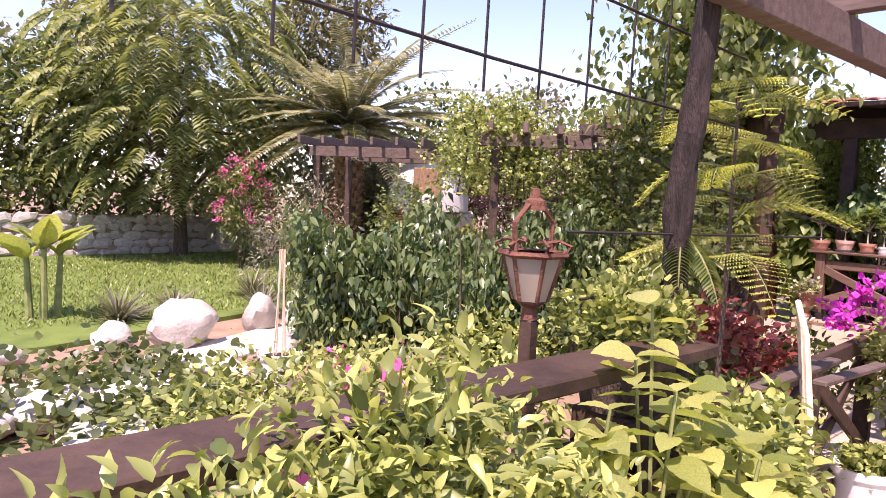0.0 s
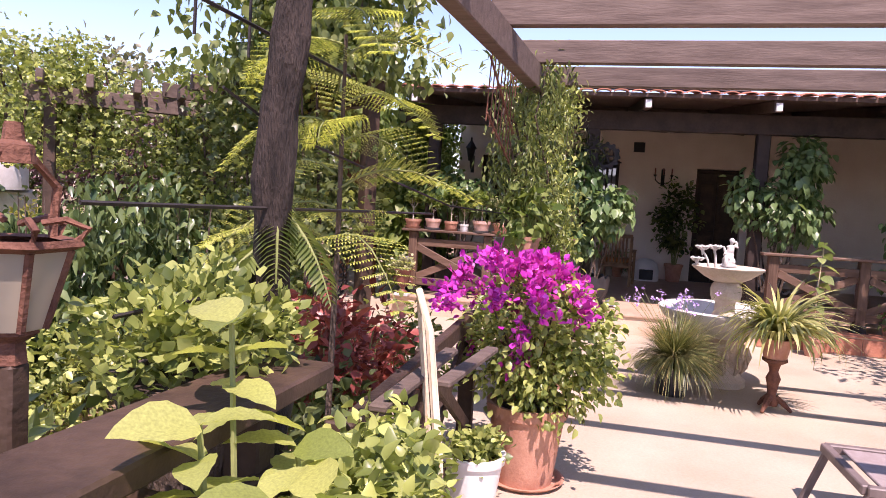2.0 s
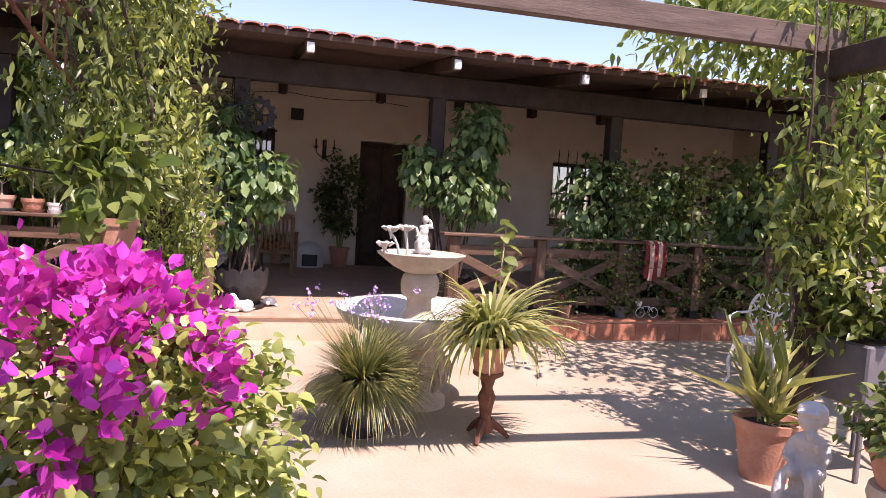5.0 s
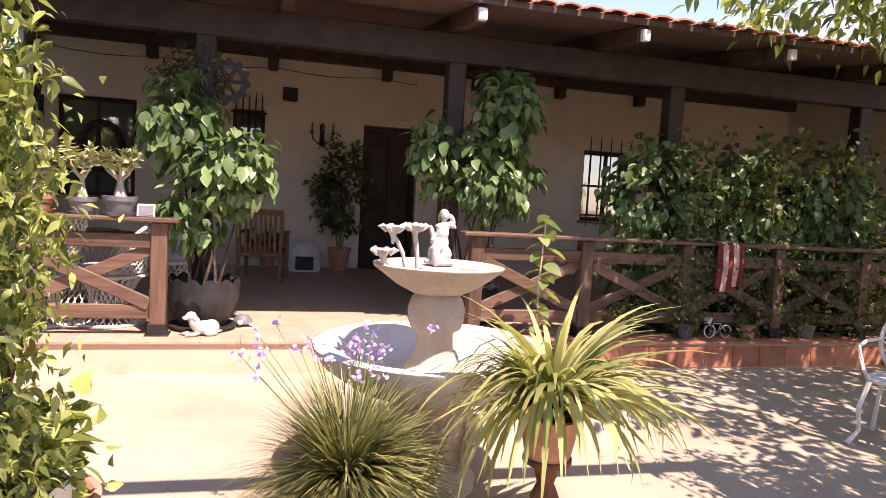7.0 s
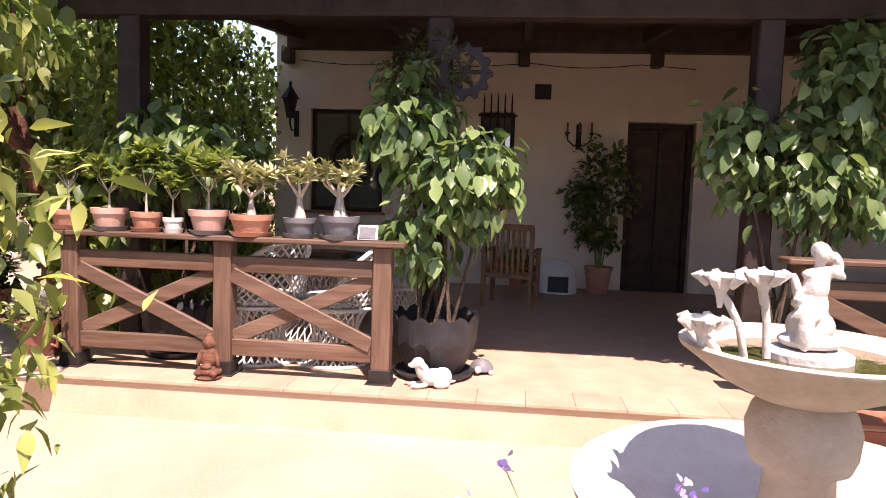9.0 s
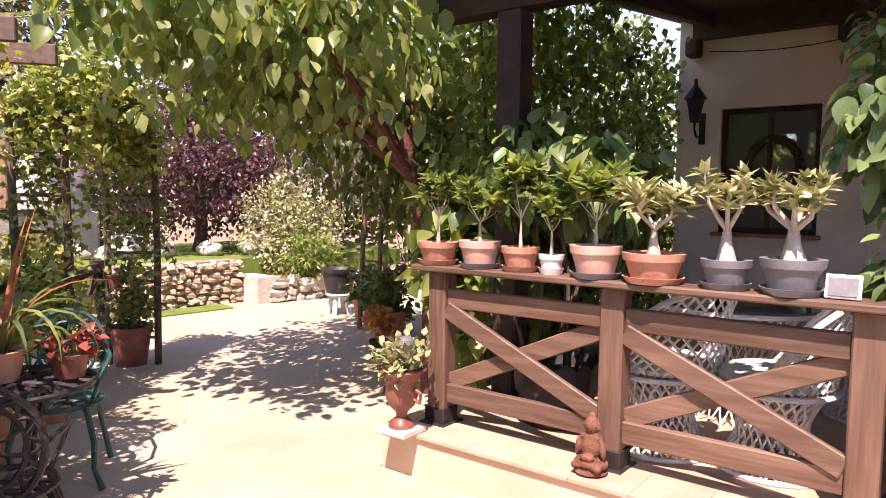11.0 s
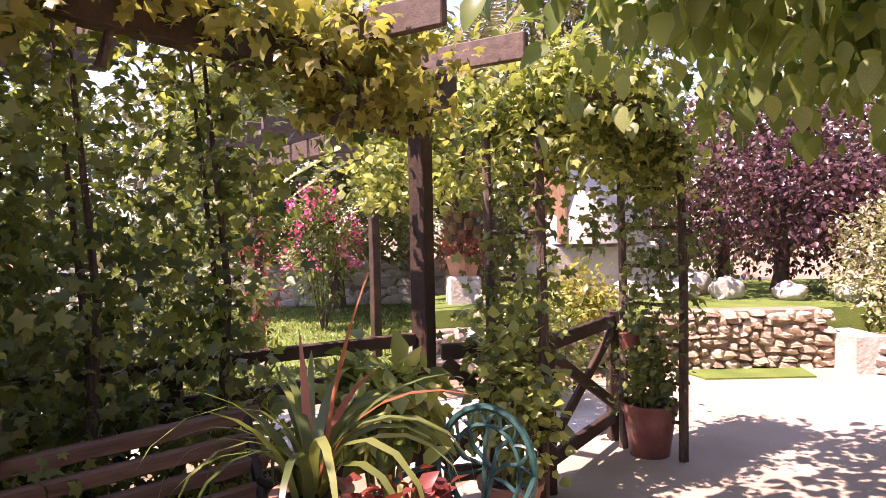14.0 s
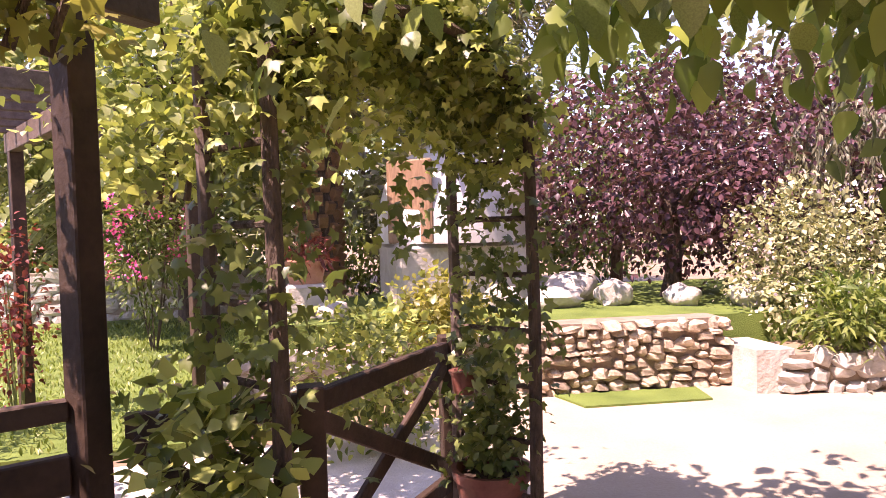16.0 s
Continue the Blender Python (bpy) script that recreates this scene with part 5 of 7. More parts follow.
bush("climber_pot", (5.40, 1.36, 1.19), (0.14, 0.14, 0.16), 18, 10, 0.05, 0.10, L_BROAD, "terracotta pot of broad-leaved climber on a pillar", pot_r=0.095, pot_h=0.20, pot_mat=TERRA, category="potted plant")

vine("post_climber", (5.95, -2.95, 0.75), (6.35, -2.3, 2.95), 66, 12, 0.10, 0.12, L_BROAD, "narrow-leaved climber hanging round the far pergola post", "leaflet", 0.9, 5, "climber")
vine("post_climber", (5.75, -2.75, 1.1), (6.15, -2.3, 1.9), 26, 12, 0.08, 0.13, L_LIME, "sunlit leafy shoots beside the far pergola post", "leaflet", 0.6, 3, "climber")

# lounger
lg = thing("sun_lounger", (4.48, -1.40, 0), "taupe sling sun lounger on the sunny terrace", "sun lounger")
part("sling", box((0.56, 1.70, 0.018), (0, 0, 0.335), bevel=0.005), SLING, lg)
for x in (-0.31, 0.31):
    part("side_rail", beam((x, -0.95, 0.33), (x, 0.93, 0.33), 0.05, 0.05), TAUPE, lg)
    for y, yy in ((0.78, 0.95), (-0.78, -0.95)):
        part("leg", beam((x, y * 1.16, 0.33), (x, yy * 1.08, 0.0), 0.045, 0.035), TAUPE, lg)
for y in (-0.93, 0.93):
    part("end_rail", beam((-0.31, y, 0.33), (0.31, y, 0.33), 0.05, 0.05), TAUPE, lg)
copy_thing(lg, pose(3.35, -1.75, 0, 0, 0, 0))

# boy statue, planters and chair at the terrace's far side
figure("boy_statue", (
    ((0, 0, 0.045), (0.125, 0.115, 0.05), (0, 0, 0)), ((0.01, 0, 0.11), (0.085, 0.09, 0.08), (0, 0, 0)), ((0.03, 0, 0.19), (0.09, 0.085, 0.06), (0, 0, 0)), ((0.02, 0, 0.27), (0.07, 0.078, 0.10), (0, -12, 0)), ((0.0, 0, 0.36), (0.06, 0.088, 0.06), (0, 0, 0)), ((-0.01, 0, 0.42), (0.03, 0.032, 0.05), (0, 0, 0)),
    ((-0.03, 0, 0.495), (0.066, 0.06, 0.07), (0, 0, 0)), ((-0.09, 0, 0.485), (0.016, 0.013, 0.016), (0, 0, 0)), ((0.0, 0, 0.535), (0.078, 0.078, 0.05), (0, 0, 0)), ((-0.07, 0, 0.53), (0.055, 0.06, 0.014), (0, 12, 0)), ((0.03, 0.03, 0.49), (0.045, 0.045, 0.05), (0, 0, 0)), ((0.03, -0.03, 0.49), (0.045, 0.045, 0.05), (0, 0, 0)), ((-0.04, 0.035, 0.55), (0.03, 0.03, 0.025), (0, 0, 0)), ((-0.04, -0.035, 0.55), (0.03, 0.03, 0.025), (0, 0, 0)),
    ((-0.05, 0.06, 0.20), (0.11, 0.042, 0.042), (0, 14, 12)), ((-0.15, 0.085, 0.13), (0.034, 0.032, 0.10), (0, 22, 0)), ((-0.22, 0.09, 0.045), (0.055, 0.026, 0.022), (0, 0, 0)), ((-0.05, -0.055, 0.21), (0.10, 0.042, 0.042), (0, -10, -8)), ((-0.135, -0.065, 0.15), (0.033, 0.03, 0.095), (0, -6, 0)), ((-0.16, -0.065, 0.055), (0.05, 0.024, 0.02), (0, 0, 0)),
    ((-0.01, 0.095, 0.31), (0.026, 0.024, 0.075), (10, 20, 0)), ((-0.07, 0.075, 0.27), (0.065, 0.02, 0.02), (0, 25, -15)), ((-0.02, -0.095, 0.32), (0.026, 0.024, 0.065), (-10, 30, 0)), ((-0.08, -0.06, 0.36), (0.05, 0.02, 0.02), (0, 45, 20)), ((-0.09, -0.03, 0.42), (0.028, 0.022, 0.028), (0, 0, 0))),
    WHITESTONE, pose(5.51, -2.05, 0, 0, 0, -62), "weathered white garden statue of a seated child in a cap", 0.009)
gb_ = thing("metal_planter", (5.95, -2.85, 0), "grey zinc box planter on thin legs with white flowers", "planter")
part("box", box((0.46, 0.46, 0.38), (0, 0, 0.64), bevel=0.012), ZINC, gb_)
part("soil", box((0.40, 0.40, 0.01), (0, 0, 0.836), bevel=0), SOIL, gb_)
for x in (-0.19, 0.19):
    for y in (-0.19, 0.19):
        part("leg", box((0.03, 0.03, 0.45), (x, y, 0.225)), ZINC, gb_)
p, d = clumps((0, 0, 1.05), (0.34, 0.34, 0.24), 60, 16, 0.05)
big_mesh("foliage", leaves(p, ways(len(p), d, 0.2), 0.08, "broad"), L_MID, gb_)
p, d = clumps((0, 0.05, 1.14), (0.30, 0.30, 0.18), 26, 8, 0.03, 4)
big_mesh("blossom", leaves(p, ways(len(p), d, -0.2), 0.05, "petal", 1.0), L_WHITE, gb_)
bush("snake_plant", (5.92, -2.14, 0), (0.09, 0.09, 0.16), 10, 7, 0.03, 0.42, L_STRIPE, "long striped leaves in a terracotta pot", "blade", -1.6, 0, "potted plant", None, 0.19, 0.36, TERRA)
bush("terracotta_bowl", (5.03, -2.18, 0.30), (0.24, 0.24, 0.18), 50, 16, 0.05, 0.06, L_MID, "small-leaved shrub in a shallow terracotta bowl", pot_r=0.20, pot_h=0.18, pot_mat=TERRA, category="potted plant")
bk = thing("wicker_basket", (5.03, -2.18, 0), "pale woven basket stand under a bowl", "basket")
part("weave", lathe([(0.15, 0.0), (0.17, 0.05), (0.16, 0.1), (0.175, 0.15), (0.165, 0.2), (0.18, 0.25), (0.17, 0.298), (0.001, 0.298)], 30), CANE, bk)


def iron_chair(at, turn, mat, label, group=""):
    """A cast-iron garden chair with a pierced oval back, round seat and curved legs."""
    c = thing("iron_chair", at, label, "chair", group, turn=turn)
    for sgn in (-1, 1):
        part("leg", tube([(0.17, sgn * 0.16, 0.43), (0.21, sgn * 0.20, 0.25), (0.18, sgn * 0.19, 0.10), (0.24, sgn * 0.24, 0.008)], [0.018, 0.016, 0.013, 0.018], 7), mat, c)
        part("leg", tube([(-0.17, sgn * 0.15, 0.43), (-0.20, sgn * 0.18, 0.22), (-0.25, sgn * 0.21, 0.008)], [0.018, 0.014, 0.017], 7), mat, c)
    part("seat_rim", tube([(0.21 * math.cos(a), 0.21 * math.sin(a), 0.435) for a in np.linspace(0, 6.283, 25)[:-1]], 0.014, 6, True), mat, c)
    g = []
    for i in range(12):
        a = i * 0.5236
        g.append(tube([(0.05 * math.cos(a), 0.05 * math.sin(a), 0.435), (0.13 * math.cos(a + 0.25), 0.13 * math.sin(a + 0.25), 0.437), (0.205 * math.cos(a), 0.205 * math.sin(a), 0.435)], 0.011, 5))
    part("seat_lattice", join(*g, tube([(0.055 * math.cos(a), 0.055 * math.sin(a), 0.436) for a in np.linspace(0, 6.283, 13)[:-1]], 0.010, 5, True)), mat, c)

    def bp(a, k):
        y, z = 0.205 * k * math.sin(a), 0.66 + 0.235 * k * math.cos(a)
        return (-0.20 - 0.13 * (z - 0.43), y, z)
    part("back_rim", tube([bp(a, 1) for a in np.linspace(0, 6.283, 31)[:-1]], 0.015, 6, True), mat, c)
    part("back_ring", tube([bp(a, 0.72) for a in np.linspace(0, 6.283, 25)[:-1]], 0.010, 5, True), mat, c)
    g = []
    for i in range(14):
        a = 2 * math.pi * i / 14
        g.append(tube([bp(a, 0.72), bp(a + 0.11, 0.86), bp(a + 0.22, 1.0), bp(a + 0.33, 0.86), bp(a + 0.449, 0.72)], 0.008, 4))
    for i in range(7):
        a = math.pi + (i - 3) * 0.30
        top = math.pi - (i - 3) * 0.62 - math.pi
        g.append(tube([bp(math.pi, 0.7), bp(a * 0.5 + top * 0.5 if i != 3 else 0.0, 0.18), bp(top, 0.45), bp(top + 0.1, 0.7)], 0.010, 5))
    part("back_lattice", join(*g), mat, c)
    for sgn in (-1, 1):
        part("arm", tube([bp(math.pi / 2 * sgn, 1.0), (-0.05, sgn * 0.25, 0.66), (0.13, sgn * 0.25, 0.64), (0.18, sgn * 0.20, 0.50), (0.14, sgn * 0.17, 0.435)], 0.012, 6), mat, c)
    return c


iron_chair((7.72, -3.62, 0), 120, WHITEIRON, "white cast-iron garden chair at the terrace edge", "iron chairs")
iron_chair((8.53, 4.86, 0), -125, GREENIRON, "green cast-iron garden chair with a pierced oval back", "iron chairs")
iron_chair((7.86, 3.88, 0), 60, IRON, "black cast-iron garden chair with a pierced back", "iron chairs")

tbl = thing("iron_table", (8.12, 4.36, 0), "round black cast-iron garden table with pierced top", "table")
part("rim", tube([(0.33 * math.cos(a), 0.33 * math.sin(a), 0.70) for a in np.linspace(0, 6.283, 31)[:-1]], 0.014, 6, True), IRON, tbl)
part("ring", tube([(0.2 * math.cos(a), 0.2 * math.sin(a), 0.70) for a in np.linspace(0, 6.283, 25)[:-1]], 0.012, 5, True), IRON, tbl)
part("top_lattice", join(*[tube([(0.02 * math.cos(a), 0.02 * math.sin(a), 0.70), (0.18 * math.cos(a + 0.2), 0.18 * math.sin(a + 0.2), 0.702), (0.325 * math.cos(a), 0.325 * math.sin(a), 0.70)], 0.013, 5) for a in np.linspace(0, 6.283, 19)[:-1]]), IRON, tbl)
for i in range(3):
    a = i * 2.094 + 0.5
    part("leg", tube([(0.22 * math.cos(a), 0.22 * math.sin(a), 0.69), (0.10 * math.cos(a), 0.10 * math.sin(a), 0.40), (0.13 * math.cos(a), 0.13 * math.sin(a), 0.2), (0.27 * math.cos(a), 0.27 * math.sin(a), 0.01)], [0.016, 0.015, 0.014, 0.018], 6), IRON, tbl)
sn = thing("striped_plant", (8.08, 4.42, 0.715), "tall strap-leaved plant with orange blades in a terracotta pot", "potted plant")
pot(sn, 0.115, 0.14, TERRA)
a1, a2 = arching(36, 0.64, 0.030, (0.02, 0.5), (1.2, 3.6))
big_mesh("foliage", (a1 + np.array([0, 0, 0.13]), a2), L_MID, sn)
a1, a2 = arching(5, 0.62, 0.032, (0.05, 0.4), (0.2, 1.8))
big_mesh("orange_foliage", (a1 + np.array([0, 0, 0.13]), a2), L_ORANGE, sn)
bush("leafy_pot", (8.32, 4.26, 0.715), (0.10, 0.10, 0.07), 9, 9, 0.03, 0.06, L_RED, "small bronze-leaved plant in a red pot on the table", pot_r=0.09, pot_h=0.11, pot_mat=REDPOT, category="potted plant", stems=3)
bush("broad_leaved_pot", (8.28, 5.36, 0), (0.24, 0.24, 0.18), 44, 13, 0.05, 0.105, L_LIME, "broad bright-leaved plant in a terracotta pot behind the table", pot_r=0.2, pot_h=0.36, pot_mat=TERRA, category="potted plant", lift=0.36, fine=True)

cl = thing("young_climber", (9.50, -1.78, 0), "young broad-leaved climber tied to a cane before the railing", "plant")
pot(cl, 0.13, 0.22, TERRA)
part("cane", tube([(0, 0, 0.2), (0.0, 0.02, 0.75), (0.02, -0.02, 1.36)], 0.007, 5), CANE, cl)
P = [(0, 0.02 * (i % 3 - 1), 0.42 + 0.045 * i) for i in range(22)]
single_leaves(cl, "leaf", P, [(math.cos(i * 2.4), math.sin(i * 2.4), -0.3) for i in range(22)], RNG.uniform(0.14, 0.20, 22), L_HYDR2)
for i, y in enumerate((-2.75, -3.5, -4.2, -4.9)):
    bush("edge_flower_pot", (9.95, y, 0.256), (0.13, 0.15, 0.10), 16, 9, 0.035, 0.06, L_DARK, "small flowering pot on the tiled porch edge", pot_r=0.09, pot_h=0.14, pot_mat=(TERRA, GREYPOT)[i % 2], category="potted plant", stems=0, group="pots on the porch edge", petals=(L_WHITE if i % 2 else L_PINK, 4, 7, 0.015, 0.03, 0.1))
bc = thing("toy_bicycle", (9.93, -3.85, 0.256), "small white wire bicycle ornament on the porch edge", "ornament")
for y in (-0.09, 0.09):
    part("wheel", tube([(0, y + 0.06 * math.cos(a), 0.066 + 0.06 * math.sin(a)) for a in np.linspace(0, 6.283, 17)[:-1]], 0.006, 5, True), WHITEIRON, bc)
part("frame", tube([(0, -0.09, 0.066), (0, -0.03, 0.14), (0, 0.05, 0.14), (0, 0.09, 0.066), (0, 0, 0.05), (0, -0.03, 0.14)], 0.005, 5), WHITEIRON, bc)
part("basket", lathe([(0.03, 0.14), (0.045, 0.2), (0.04, 0.2), (0.001, 0.145)], 12, at=(0, 0.12, 0)), WHITEIRON, bc)

vine("rail_creeper", (9.86, -7.2, 0.26), (10.08, -2.9, 1.15), 150, 14, 0.09, 0.07, L_DARK, "dark small plants crowding the shaded railing", "broad", 0.3, 0, "plants")


th = thing("striped_throw", (9.93, -3.72, 1.19), "red and white striped cloth hung over the shaded railing", "cloth")
for k in range(5):
    y = -0.03 - 0.058 * k
    drop = 0.44 + 0.03 * math.sin(k * 1.3)
    line = [(0.14, y, -0.10), (0.12, y, 0.004), (-0.04, y, 0.006), (-0.075, y, -0.03), (-0.085 - 0.012 * (k % 2), y, -drop * 0.5), (-0.08 + 0.012 * (k % 2), y, -drop)]
    v = [(a + e, b + c, z) for e in (0, 0.006) for a, b, z in line for c in (-0.03, 0.029)]
    n = len(line)
    f = [(2 * q + o, 2 * q + 1 + o, 2 * q + 3 + o, 2 * q + 2 + o) for o in (0, 2 * n) for q in range(n - 1)] + [(2 * n - 2, 2 * n - 1, 4 * n - 1, 4 * n - 2)]
    part("stripe", (v, f), REDCLOTH if k % 2 == 0 else PINKPOT, th)


# ---- terrace fence and the plants along it ----
fence = thing("fence", (1.0, 1.64, 0), "dark brown board fence along the terrace edge", "fence")
part("top_board", beam((-2.6, 0.10, 1.232), (1.12, -0.03, 1.18), 0.20, 0.045), DARKWOOD, fence)
for z in (0.95, 0.62, 0.28):
    part("rail", beam((-2.6, 0.12, z), (1.10, -0.02, z - 0.05), 0.035, 0.13), DARKWOOD, fence)
for x in (-2.4, -1.2, -0.1, 1.0):
    part("post", box((0.09, 0.09, 1.16), (x, 0.06 - 0.03 * x, 0.58)), DARKWOOD, fence)
fence2 = thing("fence", (3.7, 1.60, 0), "low dark cross-braced fence with weathered boards", "fence")
for x in (-1.25, -0.2, 0.95):
    part("post", box((0.09, 0.09, 0.95), (x, 0, 0.475)), DARKWOOD, fence2)
for i, (a, b) in enumerate(((-1.25, -0.2), (-0.2, 0.95))):
    part("rail", beam((a + 0.045, 0, 0.90), (b - 0.045, 0, 0.90), 0.05, 0.09), DARKWOOD, fence2)
    part("rail", beam((a + 0.045, 0, 0.18), (b - 0.045, 0, 0.18), 0.05, 0.09), DARKWOOD, fence2)
    part("brace", beam((a + 0.045, -0.02, 0.82), (b - 0.045, -0.02, 0.25), 0.03, 0.08), DARKWOOD, fence2)
    part("brace", beam((a + 0.045, 0.02, 0.25), (b - 0.045, 0.02, 0.82), 0.03, 0.08), DARKWOOD, fence2)
for i, (x0, x1, z0, z1) in enumerate(((2.45, 3.35, 0.99, 0.985), (2.9, 3.6, 0.962, 0.955))):
    tagged(part("weathered_plank", beam((x0, 1.50 - 0.10 * i, z0), (x1, 1.46 - 0.14 * i, z1), 0.06, 0.025), GREYWOOD), "sun-bleached plank lying along the fence", "plank", "loose planks")

bush("dark_shrub", (4.55, 1.98, 0), (0.40, 0.24, 0.38), 80, 14, 0.06, 0.065, L_MID, "green shrub behind the cross-braced fence", "broad", 0.1, 6, lift=0.2)
bush("dark_shrub", (3.05, 1.95, 0), (0.40, 0.24, 0.36), 80, 14, 0.06, 0.065, L_DARK, "dark green shrub behind the cross-braced fence", "broad", 0.1, 6, lift=0.25)

mesh_ = thing("wire_trellis", (1.3, 1.9, 1.9), "rusty welded-wire trellis hung above the fence", "trellis")
for z0, z1 in ((0.17, 0.13), (0.47, 0.43)):
    part("wire", tube([(-2.2, 0.02, z0 + 0.05), (0.0, 0.0, z0), (1.6, -0.1, z1)], 0.0055, 5), IRON, mesh_)
for x in (-1.55, -1.30, -1.06, -0.73, -0.51, -0.29, -0.04, 0.22, 0.49, 0.78, 1.05, 1.3):
    part("wire", tube([(x, 0, 0.07 + 0.01 * (x > 0)), (x + 0.02, 0, 1.2)], 0.0045, 5), IRON, mesh_)
part("wire", tube([(0.75, -0.1, -0.05), (1.0, -0.12, -0.12), (3.0, -0.2, -0.32), (4.1, -0.35, -0.36)], 0.005, 4), IRON, mesh_)
part("wire", tube([(0.35, -0.05, -0.33), (0.9, -0.15, -0.335), (2.6, -0.2, -0.36)], 0.005, 4), IRON, mesh_)
part("wire", tube([(0.45, -0.05, -0.56), (0.9, -0.1, -0.55)], 0.005, 4), IRON, mesh_)
net = thing("hanging_rods", (4.9, 1.5, 1.75), "panel of thin rusty rods hung beside the pergola", "trellis")
for i in range(9):
    part("rod", tube([(-0.65 + 0.14 * i, 0.02, 0.30 - 0.02 * i), (-0.65 + 0.14 * i, 0.0, 0.85)], 0.0045, 4), RUST, net)
part("rod", tube([(-0.75, 0, 0.33), (0.55, 0, 0.10)], 0.007, 5), RUST, net)
part("rod", tube([(-0.75, 0, 0.62), (0.55, 0, 0.32)], 0.007, 5), RUST, net)

ln = thing("garden_lantern", (1.58, 1.93, 1.275), "rusted iron lantern with milky glass panes beside the fence", "lantern")
part("foot", lathe([(0.001, 0.0), (0.03, 0.0), (0.025, 0.05), (0.05, 0.07), (0.045, 0.08), (0.001, 0.08)], 6), RUST, ln)
for i in range(6):
    a0, a1 = i * 1.0472, (i + 1) * 1.0472
    r0, r1 = 0.058, 0.10
    q = [(r0 * math.cos(a0), r0 * math.sin(a0), 0.08), (r0 * math.cos(a1), r0 * math.sin(a1), 0.08), (r1 * math.cos(a1), r1 * math.sin(a1), 0.26), (r1 * math.cos(a0), r1 * math.sin(a0), 0.26)]
    part("pane", (q, [(0, 1, 2, 3)]), MILK, ln)
    part("bar", tube([q[0], q[3]], 0.008, 5), RUST, ln)
part("collar", lathe([(0.095, 0.255), (0.125, 0.27), (0.12, 0.285), (0.09, 0.28)], 6), RUST, ln)
for i in range(6):
    a = i * 1.0472
    part("scroll", tube([(0.11 * math.cos(a), 0.11 * math.sin(a), 0.28), (0.13 * math.cos(a), 0.13 * math.sin(a), 0.31), (0.09 * math.cos(a), 0.09 * math.sin(a), 0.33), (0.05 * math.cos(a), 0.05 * math.sin(a), 0.32)], 0.008, 5), RUST, ln)
part("handle", tube([(0.10, 0, 0.28), (0.11, 0, 0.40), (0.04, 0, 0.47), (-0.04, 0, 0.47), (-0.11, 0, 0.40), (-0.10, 0, 0.28)], 0.010, 6), RUST, ln)
part("cap", lathe([(0.04, 0.45), (0.035, 0.49), (0.02, 0.50), (0.015, 0.54), (0.001, 0.54)], 8), RUST, ln)
part("stake", box((0.05, 0.05, 1.76), (0, 0, -0.88)), DARKWOOD, ln)
ln.scale = (0.95, 0.95, 0.80)

bush("lantern_shrub", (1.66, 2.12, 0), (0.30, 0.20, 0.30), 90, 13, 0.06, 0.07, L_LIME, "leafy shrub growing round the lantern stake", "leaflet", 0.1, 6, lift=0.50)

hoop = thing("cane_hoop", (2.78, 1.38, 0.2), "bent pale cane hoop over the shrubs", "plant support")
part("cane", tube([(-0.22, -0.10, 0.0), (-0.12, -0.03, 0.6), (-0.04, 0.04, 0.98), (0.03, 0.10, 1.10), (0.07, 0.10, 1.02), (0.08, 0.04, 0.5), (0.07, 0.0, 0.0)], [0.016, 0.015, 0.014, 0.013, 0.012, 0.012, 0.013], 7), CANE, hoop)

# broad yellow-green plants in front
for i, (x, y, h, k, sz) in enumerate(((1.22, 1.30, 1.22, 34, 0.15), (1.56, 1.42, 1.38, 30, 0.15), (1.72, 1.30, 1.16, 26, 0.14), (1.36, 1.40, 1.10, 30, 0.14), (1.04, 1.34, 1.08, 30, 0.125), (1.46, 1.26, 1.06, 30, 0.13), (1.14, 1.46, 1.16, 30, 0.125))):
    t = thing("hydrangea", (x, y, 0), "young hydrangea with broad yellow-green leaves by the fence", "plant", "hydrangeas")
    pot(t, 0.16, 0.30, BLACK)
    g, P, W = [], [], []
    for s in range(4):
        a = s * 1.7 + i
        e = Vector((math.cos(a) * 0.12, math.sin(a) * 0.12, h - 0.12 * s))
        g.append(tube([(0, 0, 0.25), e * 0.6 + Vector((0, 0, 0.1)), e], [0.008, 0.006, 0.005], 5))
        for j in range(k // 4 + 1):
            b = a + j * 2.4
            zz = e.z - 0.055 * (j // 2)
            P.append(Vector((e.x, e.y, zz)))
            W.append((math.cos(b), math.sin(b), 0.25 - 0.10 * (j // 2)))
    for stem_geo in g:
        part("stem", stem_geo, STALK, t)
    single_leaves(t, "leaf", P, W, RNG.uniform(0.75, 1.15, len(P)) * sz * 0.82, L_HYDR)
for x, y, half, lift in ((-0.5, 1.42, (0.36, 0.20, 0.22), 0.68), (0.15, 1.42, (0.30, 0.18, 0.24), 0.70), (0.56, 1.44, (0.26, 0.16, 0.22), 0.82), (0.95, 1.38, (0.24, 0.16, 0.20), 0.62)):
    bush("fence_shrub", (x, y, 0), half, 150, 15, 0.05, 0.046, L_LIME, "lime-green leafy shrub with a few pink flowers by the fence", "leaflet", -0.5, 9, fine=True, lift=lift - 0.14, petals=(L_PINK, 7, 6, 0.018, 0.028, 0.2), pot_r=0.17, pot_h=0.30, pot_mat=TERRA)
for x, y, half in ((2.02, 1.36, (0.24, 0.18, 0.34)), (2.42, 1.46, (0.22, 0.14, 0.32))):
    bush("variegated_shrub", (x, y, 0), half, 150, 16, 0.045, 0.048, L_LIME, "fine-leaved yellow-green shrub against the fence", "broad", 0.1, 7, lift=0.36, fine=True)
